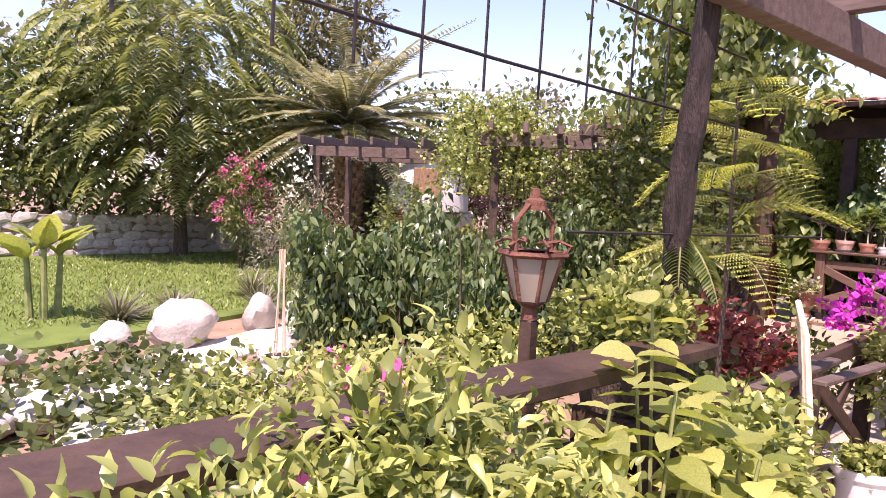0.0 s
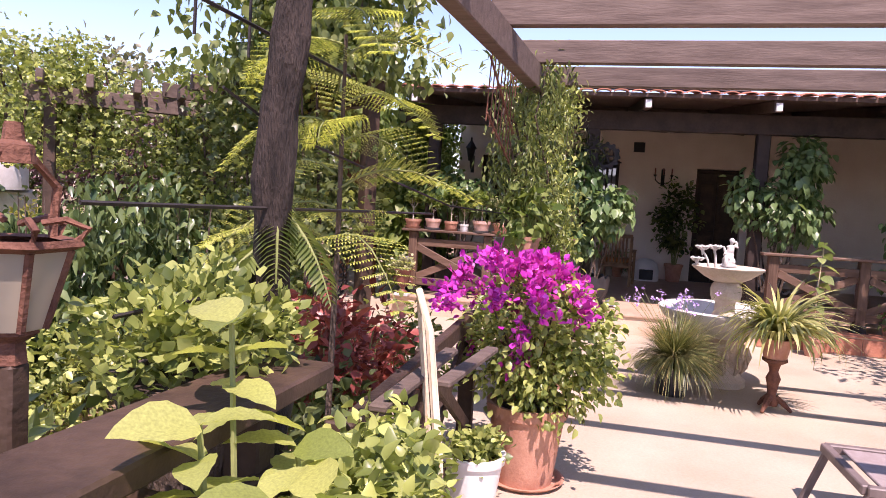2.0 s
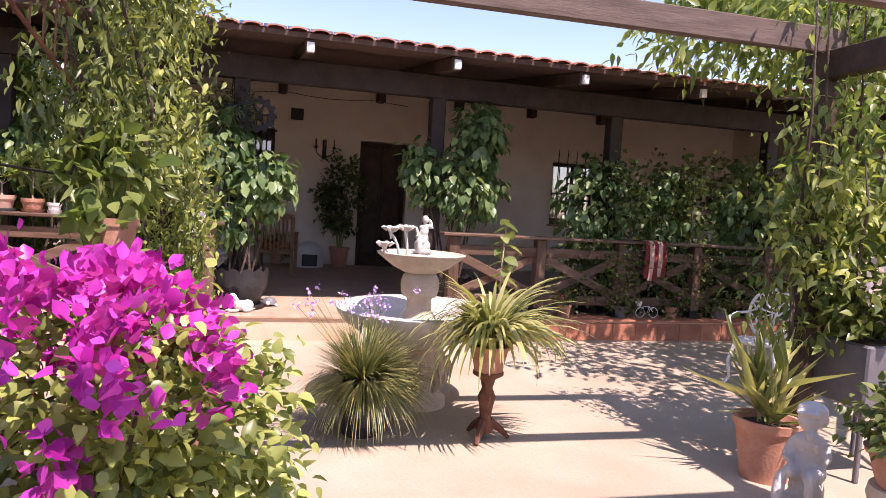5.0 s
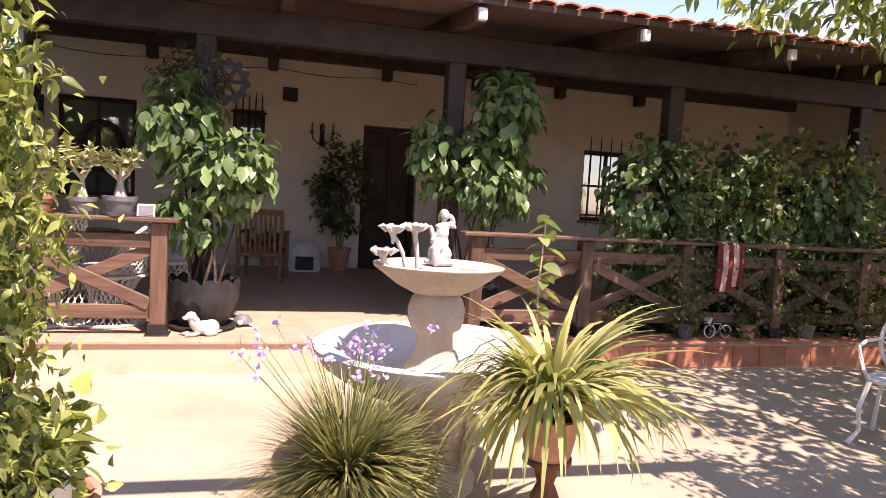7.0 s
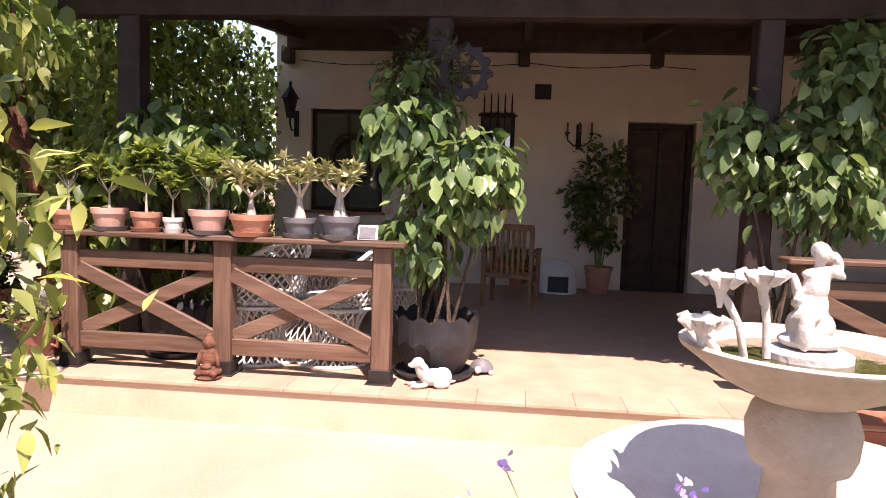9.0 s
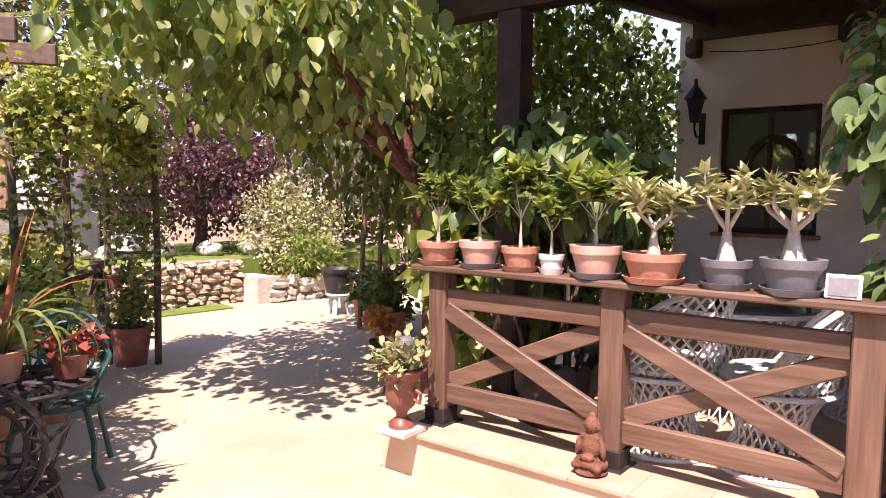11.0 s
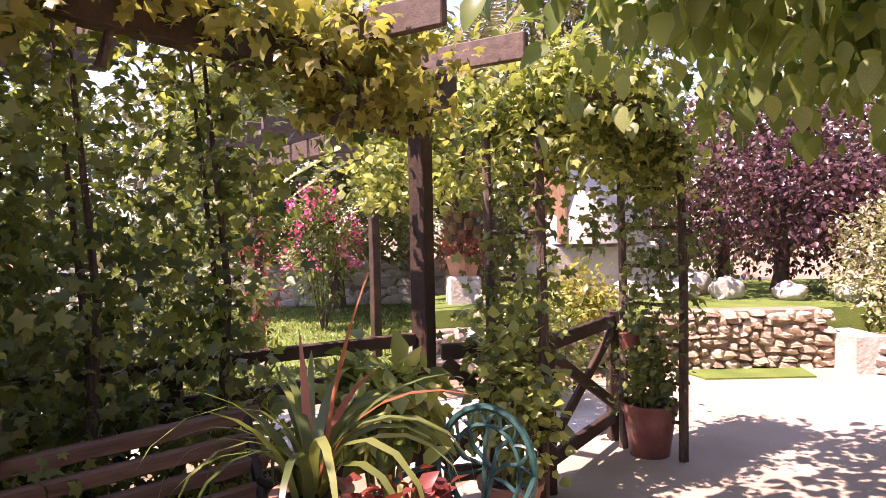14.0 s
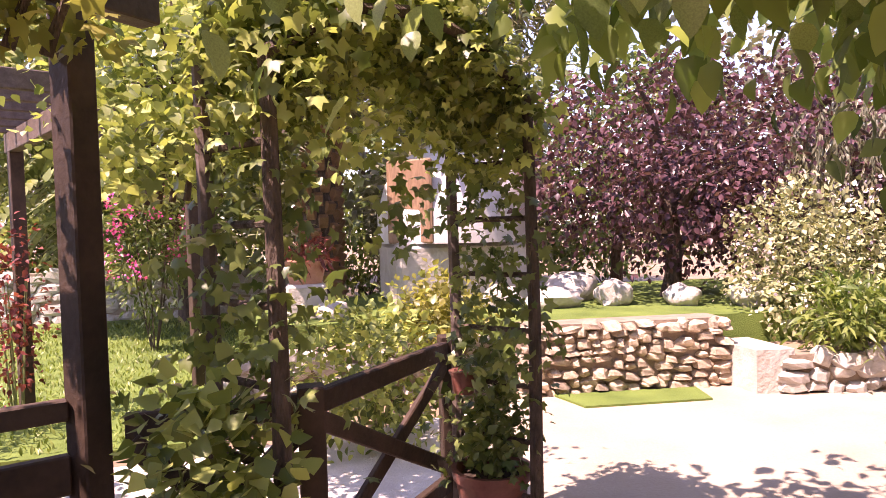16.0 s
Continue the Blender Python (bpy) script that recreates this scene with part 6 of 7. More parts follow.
sd = bush("sedum_pot", (2.03, 1.84, 0.92), (0.30, 0.24, 0.15), 170, 12, 0.022, 0.034, L_LIME, "yellow-green rosette succulents heaped in a bark-brown tub", "round", -0.6, 0, "potted plant", None, 0.19, 0.24, BARK)
part("stand", box((0.24, 0.24, 0.92), (0, 0, -0.46)), DARKWOOD, sd)
bush("bronze_shrub", (3.45, 2.0, 0), (0.42, 0.30, 0.30), 90, 14, 0.06, 0.06, L_RED, "bronze-red leafy shrub behind the fence", "broad", 0.0, 6, lift=0.55)
bush("bronze_shrub", (3.9, 2.3, 0), (0.40, 0.30, 0.28), 70, 14, 0.06, 0.06, L_RED, "bronze-red leafy shrub behind the fence", "broad", 0.0, 6, lift=0.45)

ft = thing("fern_tree", (2.83, 1.80, 0), "young feathery fern-leaved tree beside the fence", "tree")
part("trunk", tube([(0, 0, -0.14), (0.01, 0, 0.7), (0.0, -0.01, 1.4), (-0.04, -0.02, 2.15)], [0.014, 0.012, 0.010, 0.006], 7), BARK, ft)
P, W, S, ribs = [], [], [], []
for i in range(15):
    z = 1.40 + 0.78 * (i / 14)
    m0 = pose(-0.02, 0, z, random.uniform(-12, 26), random.uniform(-20, 20), i * 137.5)
    L = 0.46 if z < 1.8 else 0.40
    rib = [(0, L * k, 0.06 * math.sin(k * 3) - 0.16 * L * k * k * 2.4) for k in np.linspace(0, 1, 6)]
    ribs.append(moved(tube(rib, [0.005, 0.004, 0.004, 0.003, 0.002, 0.001], 4), m0))
    for k in np.linspace(0.15, 1.0, 17):
        y, zz = L * k, 0.06 * math.sin(k * 3) - 0.16 * L * k * k * 2.4
        for sgn in (-1, 1):
            pl = 0.115 * math.sin(math.pi * min(0.96, 0.2 + 0.75 * k)) + 0.015
            for u in np.linspace(0.1, 1, 9):
                for s2 in (-1, 1):
                    P.append(place(np.array([(sgn * pl * u, y + 0.25 * pl * u, zz - 0.12 * pl * u)]), m0)[0])
                    W.append(turn_only(np.array([(sgn * 0.5, s2 * 1.0, -0.1)]), m0)[0])
                    S.append(0.020)
big_mesh("foliage", leaves(np.array(P), np.array(W), np.array(S), "narrow", 0.15), L_FERN, ft)
part("ribs", join(*ribs), STALK, ft)
fr = thing("fern", (2.32, 1.80, 0.90), "dark arching fern frond against the post", "fern")
pot(fr, 0.10, 0.16, BLACK)
poses = [pose(-0.04, -0.04, 0.74, -48, 0, 118), pose(-0.02, -0.05, 0.66, -30, 0, 160), pose(0, -0.04, 0.6, -20, 0, 70)]
lv, rb = fronds(poses, 0.27, 22, 0.075, 0.35)
big_mesh("foliage", lv, L_MID, fr)
part("ribs", rb, STALK, fr)
part("stand", box((0.12, 0.12, 0.90), (0, 0, -0.45)), DARKWOOD, fr)
part("stem", tube([(0, 0, 0.14), (-0.01, -0.03, 0.5), (-0.03, -0.04, 0.75)], [0.012, 0.010, 0.006], 6), BARK, fr)

# ---- slanting pergola, bench and garden fence ----
U = Vector((0.632, 0.775, 0))
NRM = Vector((0.775, -0.632, 0))
C0 = Vector((8.52, 6.30, 0))
pg = thing("pergola", tuple(C0), "dark timber pergola overgrown with vine beside the terrace", "pergola", kind="structure")


def on(s, n, z):
    """A place along the slanting edge: s metres back from the corner post, n towards the terrace."""
    return -U * s + NRM * n + Vector((0, 0, z))


part("side_beam", beam(on(4.9, 0, 2.37), on(-0.32, 0, 2.37), 0.10, 0.19), DARKWOOD, pg)
for s in (-0.07, 0.68, 1.46, 2.25, 3.05):
    part("rafter", beam(on(s, 0.63, 2.50), on(s, -0.75, 2.50), 0.05, 0.14), GREYWOOD, pg)
for s in (0.0, 3.1, 4.8):
    part("post", box((0.10, 0.10, 2.28), tuple(on(s, 0, 1.14)), (0, 0, 51)), DARKWOOD, pg)
gfen = thing("fence", tuple(C0), "dark two-rail timber fence along the terrace edge", "fence")
FV = Vector((0.905, 0.425, 0))
for z, hgt in ((0.97, 0.07), (0.76, 0.13), (0.35, 0.12)):
    part("rail", beam(-FV * 2.6 + Vector((0, 0, z)), -FV * 0.06 + Vector((0, 0, z)), 0.045, hgt), DARKWOOD, gfen)
for k in (1.35, 2.55):
    part("post", box((0.09, 0.09, 0.93), tuple(-FV * k + Vector((0, 0.07, 0.465))), (0, 0, 25)), DARKWOOD, gfen)
gate = thing("garden_gate", (8.62, 6.34, 0), "dark cross-braced wooden gate and railing by the arch", "gate")
A, B, C = Vector((0, 0, 0)), Vector((0.62, 0.10, 0)), Vector((1.36, 1.03, 0))
for q in (B, C):
    part("post", box((0.10, 0.10, 0.95), (q.x, q.y, 0.475)), DARKWOOD, gate)
for a, b in ((A, B), (B, C)):
    for z in (0.88, 0.18):
        part("rail", beam(a + Vector((0, 0, z)), b + Vector((0, 0, z)), 0.045, 0.09), DARKWOOD, gate)
    part("brace", beam(a + Vector((0, 0, 0.24)), b + Vector((0, 0, 0.83)), 0.03, 0.075), DARKWOOD, gate)
    part("brace", beam(a + Vector((0.02, -0.03, 0.83)), b + Vector((0.02, -0.03, 0.24)), 0.03, 0.075), DARKWOOD, gate)

bn = thing("slatted_bench", (7.44, 4.60, 0), "dark slatted garden bench with a curved back", "bench", turn=math.degrees(math.atan2(0.70, 0.86)))
prof = ((0.34, 0.40), (0.24, 0.415), (0.13, 0.41), (0.02, 0.405), (-0.07, 0.42), (-0.13, 0.50), (-0.17, 0.59), (-0.205, 0.68), (-0.235, 0.77), (-0.26, 0.86))
for (d_, z) in prof:
    part("slat", box((1.46, 0.062 if z < 0.45 else 0.03, 0.03 if z < 0.45 else 0.065), (-0.03, -d_ + 0.05, z), (12 if z > 0.45 else 0, 0, 0), 0.008), WOODX, bn)
for x in (-0.70, 0.64):
    part("end_frame", tube([(x, -0.31, 0.0), (x, -0.28, 0.38), (x, 0.0, 0.38), (x, 0.13, 0.40), (x, 0.22, 0.62), (x, 0.32, 0.88)], 0.022, 6), IRON, bn)
    part("end_frame", tube([(x, 0.12, 0.39), (x, 0.22, 0.2), (x, 0.28, 0.0)], 0.022, 6), IRON, bn)
    part("armrest", tube([(x, 0.24, 0.62), (x, -0.12, 0.64), (x, -0.30, 0.60), (x, -0.28, 0.40)], 0.018, 6), IRON, bn)

# rose arch
arch = thing("garden_arch", (9.65, 6.62, 0), "rustic pole arch overgrown with passion vine", "arch")
L1, L2, R1, R2 = Vector((-0.52, -0.56, 0)), Vector((-0.75, -0.25, 0)), Vector((0.61, 0.22, 0)), Vector((0.32, 0.55, 0))
for q in (L1, L2, R1, R2):
    part("pole", tube([q, q + Vector((0.01, 0, 1.1)), q + Vector((0, 0.01, 2.10))], [0.032, 0.03, 0.026], 8), BARK if q in (L1, R1) else GREYWOOD, arch)
for a, b in ((L1, L2), (R1, R2)):
    for z in np.arange(0.25, 2.0, 0.26):
        part("rung", tube([a + Vector((0, 0, z)), b + Vector((0, 0, z))], 0.014, 6), BARK, arch)
for a, b in ((L1, R1), (L2, R2)):
    m = (a + b) / 2
    part("hoop", tube([a + Vector((0, 0, 2.08)), a * 0.75 + b * 0.25 + Vector((0, 0, 2.28)), m + Vector((0, 0, 2.34)), a * 0.25 + b * 0.75 + Vector((0, 0, 2.28)), b + Vector((0, 0, 2.08))], 0.024, 6), BARK, arch)
vn = thing("passion_vine", (9.65, 6.62, 0), "bright passion vine covering the rustic arch", "vine")
pts = []
for i in range(200):
    k = RNG.random()
    c = L1 + (R1 - L1) * k + (L2 - L1) * RNG.random()
    z = 2.12 + 0.25 * math.sin(math.pi * k) + RNG.normal(0, 0.12)
    if RNG.random() < 0.25:
        z -= abs(RNG.normal(0, 0.45))
    pts.append((c.x, c.y, z))
for side_a, side_b, n_, zz in ((L1, L2, 30, 2.1), (R1, R2, 54, 2.1)):
    for i in range(n_):
        c = side_a + (side_b - side_a) * RNG.random()
        pts.append((c.x + RNG.normal(0, 0.05), c.y + RNG.normal(0, 0.05), RNG.uniform(0.35, zz)))
c = np.array(pts)
p = (c[:, None, :] + RNG.normal(0, 1, (len(c), 32, 3)) * 0.085).reshape(-1, 3)
p = p[(p[:, 2] > 1.9) | (RNG.random(len(p)) < 0.55)]
# leaf colour carries the light: brighter on the sunlit top, darker where it hangs
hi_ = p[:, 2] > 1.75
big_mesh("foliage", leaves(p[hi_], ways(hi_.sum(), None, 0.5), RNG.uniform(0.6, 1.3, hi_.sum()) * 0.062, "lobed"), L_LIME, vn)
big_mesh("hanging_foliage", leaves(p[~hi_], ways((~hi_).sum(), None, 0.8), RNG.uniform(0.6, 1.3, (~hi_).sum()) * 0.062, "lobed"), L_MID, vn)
bush("arch_barrel", (10.10, 7.02, 0), (0.14, 0.14, 0.30), 30, 16, 0.05, 0.05, L_MID, "climber growing from a dark red tub beside the arch", "ivy", pot_r=0.19, pot_h=0.36, pot_mat=REDPOT, category="potted plant")
bush("climber_tub", (8.93, 5.95, 0), (0.22, 0.22, 0.36), 46, 14, 0.06, 0.065, L_LIME, "leafy climber in an orange tub by the post", "ivy", pot_r=0.17, pot_h=0.28, pot_mat=TERRA, category="potted plant", lift=0.1)
hp = thing("hanging_pot", (9.98, 7.05, 0.72), "small red pot hooked on the arch", "pot")
pot(hp, 0.07, 0.11, REDPOT)

# shaded vine over the slanting pergola
vine_along("ivy", (5.05, 2.75), (7.72, 5.75), 0.1, 2.5, 0.14, 270, 18, 0.12, 0.09, L_DARK, "dense dark climber hanging over the slanting pergola", "lobed", droop=0.6, category="climber")
vine_along("ivy", (5.15, 2.7), (7.75, 5.72), 0.3, 2.9, 0.15, 170, 16, 0.10, 0.085, L_VINE, "leafy climber mixed through the slanting pergola", "lobed", droop=0.6, category="climber")
vine_along("ivy", (5.3, 2.6), (6.1, 3.7), 2.4, 3.8, 0.28, 150, 24, 0.15, 0.13, L_MID, "tall broad-leaved climber rising over the pergola", "broad", 1.1, "climber")
vine_along("grape_vine", (5.85, 3.15), (8.2, 5.9), 2.15, 2.72, 0.12, 66, 16, 0.10, 0.11, L_YELLOW, "yellow-green vine lying over the pergola rafters", "lobed", 0.4, "vine")
vine_along("grape_vine", (6.2, 3.1), (7.9, 5.25), 2.52, 2.75, 0.16, 46, 14, 0.08, 0.105, L_LIME, "sunlit vine shoots over the rafter ends", "lobed", 0.3, "vine")
vine_along("grape_vine", (8.05, 5.55), (8.55, 6.1), 2.05, 2.5, 0.10, 34, 14, 0.08, 0.11, L_YELLOW, "yellowing vine leaves hanging round the corner post", "lobed", 0.7, "vine")
for i, (x, y, z) in enumerate(((6.98, 3.92, 0.58), (6.80, 4.12, 0.62), (6.70, 3.80, 0.50))):
    ps = thing("plant_stand", (x, y, 0), "dark iron plant stand beside the bench", "stand", "stands by the bench")
    part("top", lathe([(0.001, z - 0.02), (0.13, z - 0.02), (0.13, z - 0.002), (0.001, z - 0.002)], 20), IRON, ps)
    for k in range(3):
        a = k * 2.094
        part("leg", tube([(0.08 * math.cos(a), 0.08 * math.sin(a), z - 0.02), (0.14 * math.cos(a), 0.14 * math.sin(a), 0.005)], 0.012, 6), IRON, ps)
    bush("rosette_plant", (x, y, z), (0.20, 0.20, 0.12), 18, 12, 0.035, 0.135, L_LIME, "yellow-green rosette plant in a dark pot on a stand", "narrow", -0.3, 0, "potted plant", None, 0.12, 0.22, GREYPOT, lift=0.06, fine=True, group="rosette plants", petals=(L_YELLOW, 5, 18, 0.03, 0.04, -0.9))

# mulberry beside the porch
tr = thing("mulberry_tree", (11.15, 4.35, 0), "spreading broad-leaved tree with red-brown limbs beside the porch", "tree")
part("trunk", tube([(0, 0, -0.14), (0.05, 0.02, 0.8), (-0.02, 0.1, 1.5), (-0.15, 0.2, 2.1)], [0.09, 0.08, 0.07, 0.06], 10), REDBARK, tr, soft=True)
g = []
for e in ((-1.5, 0.9, 2.75), (-0.9, 1.7, 2.7), (0.4, 1.9, 2.8), (1.2, 1.2, 2.9), (-1.6, 0.1, 2.85), (0.3, 0.6, 3.4), (-0.7, 0.3, 2.3)):
    e = Vector(e)
    s = Vector((-0.1, 0.15, 1.75))
    part("limb", tube([s, (s + e) / 2 + Vector((0.05, 0, 0.12)), e], [0.045, 0.03, 0.012], 7), REDBARK, tr, soft=True)
p, d = clumps((-0.45, 0.95, 2.9), (1.95, 1.5, 0.5), 205, 16, 0.15, 1.0)
open_side = (p[:, 0] < -0.3) & (p[:, 1] > 1.35) & (RNG.random(len(p)) < 0.92)
p, d = p[~open_side], d[~open_side]
big_mesh("crown", leaves(p, ways(len(p), d * 0.4, 1.0, 0.5), RNG.uniform(0.7, 1.25, len(p)) * 0.145, "broad", 0.5, True), L_BROAD, tr)
p = clumps_box((-2.35, -0.25, 2.5), (-1.1, 1.35, 3.1), 42, 14, 0.12)
p = np.vstack([p, clumps_box((-0.9, 1.0, 2.1), (0.9, 2.1, 2.75), 46, 14, 0.12), clumps_box((-1.5, 1.4, 2.75), (-0.4, 2.3, 3.05), 26, 14, 0.12)])
big_mesh("bough", leaves(p, ways(len(p), None, 1.0, 0.5), RNG.uniform(0.7, 1.2, len(p)) * 0.13, "broad", 0.5, True), L_BROAD, tr)
P = clumps_box((-2.15, -0.35, 2.05), (0.1, 1.5, 2.6), 74, 4, 0.09)
W = ways(len(P), None, 1.2, 0.5)
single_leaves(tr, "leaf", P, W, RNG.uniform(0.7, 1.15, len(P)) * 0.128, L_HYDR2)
# low part of the crown: its shade is given by a darker leaf colour
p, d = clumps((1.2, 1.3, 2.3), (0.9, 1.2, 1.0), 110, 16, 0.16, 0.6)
big_mesh("shade_coloured_crown", leaves(p, ways(len(p), d * 0.4, 0.8, 0.5), 0.14, "broad"), L_DARK, tr)
bush("jungle_shrub", (12.3, 3.95, 0), (0.8, 0.30, 0.85), 130, 12, 0.12, 0.20, L_BROAD, "large-leaved shrub filling the end of the porch", "broad", 0.9, 8, lift=0.4)
bush("jungle_shrub", (11.0, 3.72, 0), (0.45, 0.28, 0.70), 130, 12, 0.10, 0.18, L_BROAD, "broad-leaved shrub behind the porch railing", "broad", 0.9, 8, lift=0.4)

vine_along("porch_creeper", (10.75, 3.80), (15.6, 4.1), 0.2, 3.5, 0.12, 290, 20, 0.12, 0.13, L_BROAD, "broad-leaved creeper hanging at the end of the porch", "broad", 0.9, "creeper")

# pots and things under the tree
bp_ = thing("stool", (13.25, 7.55, 0), "pale blue-grey stool carrying a black pot", "stool")
for a in (0.4, 1.97, 3.54, 5.11):
    part("leg", tube([(0.10 * math.cos(a), 0.10 * math.sin(a), 0.25), (0.15 * math.cos(a), 0.15 * math.sin(a), 0.0)], [0.035, 0.03], 7), CUSHION, bp_)
part("seat", lathe([(0.001, 0.25), (0.17, 0.25), (0.18, 0.27), (0.17, 0.29), (0.001, 0.29)], 20), CUSHION, bp_)
bp2 = thing("black_tub", (13.25, 7.55, 0.292), "large black plastic plant pot on a stool", "pot")
pot(bp2, 0.24, 0.32, BLACK)
for x, y, r, h in ((12.4, 5.9, 0.2, 0.34), (12.75, 6.35, 0.16, 0.28), (13.0, 5.6, 0.22, 0.4), (13.05, 6.9, 0.15, 0.3)):
    bush("shade_pot", (x, y, 0), (0.22, 0.22, 0.25), 26, 12, 0.06, 0.10, L_DARK, "leafy plant in a terracotta pot under the tree", pot_r=r, pot_h=h, pot_mat=TERRA, category="potted plant", group="shaded pots")
bush("rusty_shrub", (11.75, 5.45, 0), (0.10, 0.12, 0.16), 12, 12, 0.04, 0.075, L_RUSTLEAF, "clump of dry orange-brown leaves in a pot", "ivy", pot_r=0.10, pot_h=0.18, pot_mat=BARK, category="potted plant", lift=0.06)
ld = thing("leaning_ladder", (12.7, 6.5, 0), "old grey wooden ladder standing under the tree", "ladder")
for y in (-0.14, 0.14):
    part("stile", beam((0, y, 0), (0.1, y, 1.75), 0.05, 0.04), GREYWOOD, ld)
for z in np.arange(0.25, 1.7, 0.28):
    part("rung", tube([(z * 0.057, -0.14, z), (z * 0.057, 0.14, z)], 0.014, 6), GREYWOOD, ld)

# ---- stone walls ----
def stone_wall(name, a, b, h, rows, label, mat=STONE, depth=0.3, base_z=0.0, size=0.19):
    """A dry-laid wall: a mortar core faced with separate uneven stones."""
    a, b = Vector((*a, base_z)), Vector((*b, base_z))
    d = b - a
    u = d.normalized()
    nrm = Vector((u.y, -u.x, 0))
    w = thing(name, tuple(a), label, "wall", kind="structure")
    part("core", beam(u * 0.02 + Vector((0, 0, h / 2)), d - u * 0.02 + Vector((0, 0, h / 2)), depth, h - 0.02, bevel=0), MORTAR, w)
    stones = []
    for kk in range(7):
        b2 = box((1, 1, 1), bevel=0.26)
        for v_ in b2.verts:
            v_.co += Vector([random.uniform(-0.13, 0.13) for _ in range(3)])
        me = bpy.data.meshes.new("stone")
        b2.to_mesh(me)
        b2.free()
        me.materials.append(mat)
        stones.append(me)
    rh = h / rows
    for r in range(rows):
        x = -random.random() * size * 0.5
        while x < d.length - 0.03:
            L = size * random.uniform(0.5, 1.3)
            ob = new("stone", random.choice(stones))
            ob.parent = w
            c = u * min(d.length, max(0.05, x + L / 2)) + nrm * (depth / 2) + Vector((0, 0, rh * (r + 0.5) + random.uniform(-0.035, 0.035)))
            ob.matrix_local = Matrix.LocRotScale(c, Euler((random.uniform(-0.06, 0.06), random.uniform(-0.16, 0.16), math.atan2(u.y, u.x))), (L * 0.97, random.uniform(0.10, 0.17), rh * random.uniform(0.75, 1.35)))
            x += L
    return w


stone_wall("retaining_wall", (11.15, 9.72), (13.05, 9.55), 0.63, 8, "tan rubble-stone retaining wall below the upper lawn", size=0.16)
stone_wall("retaining_wall", (13.35, 9.10), (16.0, 8.6), 0.34, 3, "low pale rubble wall round the raised bed", PALESTONE, size=0.24)
stone_wall("retaining_wall", (8.6, 10.3), (11.1, 10.6), 0.50, 4, "pale rubble wall behind the arch", PALESTONE, size=0.24, base_z=-0.1)
stone_wall("garden_wall", (1.5, 18.0), (9.8, 17.7), 0.95, 5, "long sunlit stone wall behind the lawn", PALESTONE, size=0.42, base_z=-0.1)
tagged(slab("upper_lawn", [(11.15, 9.9), (13.05, 9.72), (16.5, 9.3), (18, 13), (10.5, 13.5), (8.8, 12.0), (8.7, 10.5), (11.1, 10.75)], -0.3, 0.60, LAWN, "narrow raised lawn behind the stone wall", "lawn"), kind="structure")
tagged(slab("raised_bed", [(13.4, 9.22), (16.0, 8.72), (17, 9.5), (13.2, 9.6)], -0.2, 0.32, EARTH, "earth of the raised stone bed", "bed"), kind="structure")
slab("stone_steps", [(13.06, 9.0), (13.40, 8.95), (13.42, 9.6), (13.06, 9.62)], -0.2, 0.38, PALESTONE, "white-washed stone block beside the wall", "step")
tagged(slab("grass_mat", [(11.5, 9.05), (12.6, 8.95), (12.7, 9.35), (11.4, 9.5)], 0.0, 0.018, LAWN, "strip of green turf at the foot of the wall", "mat"), kind="structure")


def rock(at, size, label, mat=PALESTONE, turn=0.0):
    bm = bmesh.new()
    bmesh.ops.create_icosphere(bm, subdivisions=3, radius=0.5)
    seed = Vector((at[0] * 3.1, at[1] * 1.7, 0))
    for v_ in bm.verts:
        k = 1 + 0.32 * noise.noise(v_.co * 2.4 + seed) + 0.16 * noise.noise(v_.co * 7 + seed)
        v_.co = Vector((v_.co.x * size[0] * k, v_.co.y * size[1] * k, v_.co.z * size[2] * k))
    ob = part("boulder", bm, mat, soft=True)
    ob.matrix_world = pose(at[0], at[1], at[2] + size[2] * 0.36, 0, 0, turn)
    return tagged(ob, label, "rock", "garden boulders")


for i, (x, y, a, b, c) in enumerate(((3.2, 7.9, 0.75, 0.55, 0.55), (4.45, 8.3, 0.5, 0.45, 0.50), (4.95, 8.2, 0.5, 0.4, 0.36), (2.55, 8.1, 0.4, 0.4, 0.34), (0.6, 7.6, 0.7, 0.5, 0.45), (1.5, 7.9, 0.35, 0.3, 0.25), (3.9, 7.0, 0.9, 0.4, 0.22), (4.9, 7.3, 0.8, 0.4, 0.24), (2.9, 6.6, 0.7, 0.4, 0.2), (2.0, 6.1, 0.8, 0.4, 0.22), (0.8, 5.9, 0.7, 0.4, 0.24), (5.8, 7.8, 0.6, 0.4, 0.22))):
    rock((x, y, -0.12), (a, b, c), "pale weathered limestone boulder at the edge of the lawn", turn=37 * i)
for i, (x, y, a, b, c) in enumerate(((12.0, 10.9, 0.8, 0.5, 0.4), (12.7, 10.9, 0.7, 0.5, 0.5), (13.3, 10.5, 0.6, 0.4, 0.4), (11.5, 11.2, 0.6, 0.5, 0.45), (12.4, 11.4, 0.9, 0.6, 0.6), (13.9, 10.2, 0.7, 0.5, 0.45), (9.6, 10.9, 0.5, 0.4, 0.35))):
    rock((x, y, 0.58), (a * 0.75, b * 0.8, c * 0.7), "white limestone boulder in the upper rockery", turn=51 * i)

# ---- garden beyond ----
wpx = thing("whitewashed_plinth", (9.35, 11.3, 0), "whitewashed stone plinth carrying a terracotta pot", "plinth")
part("block", box((0.42, 0.42, 1.0), (0, 0, 0.45), bevel=0.03), PALESTONE, wpx)
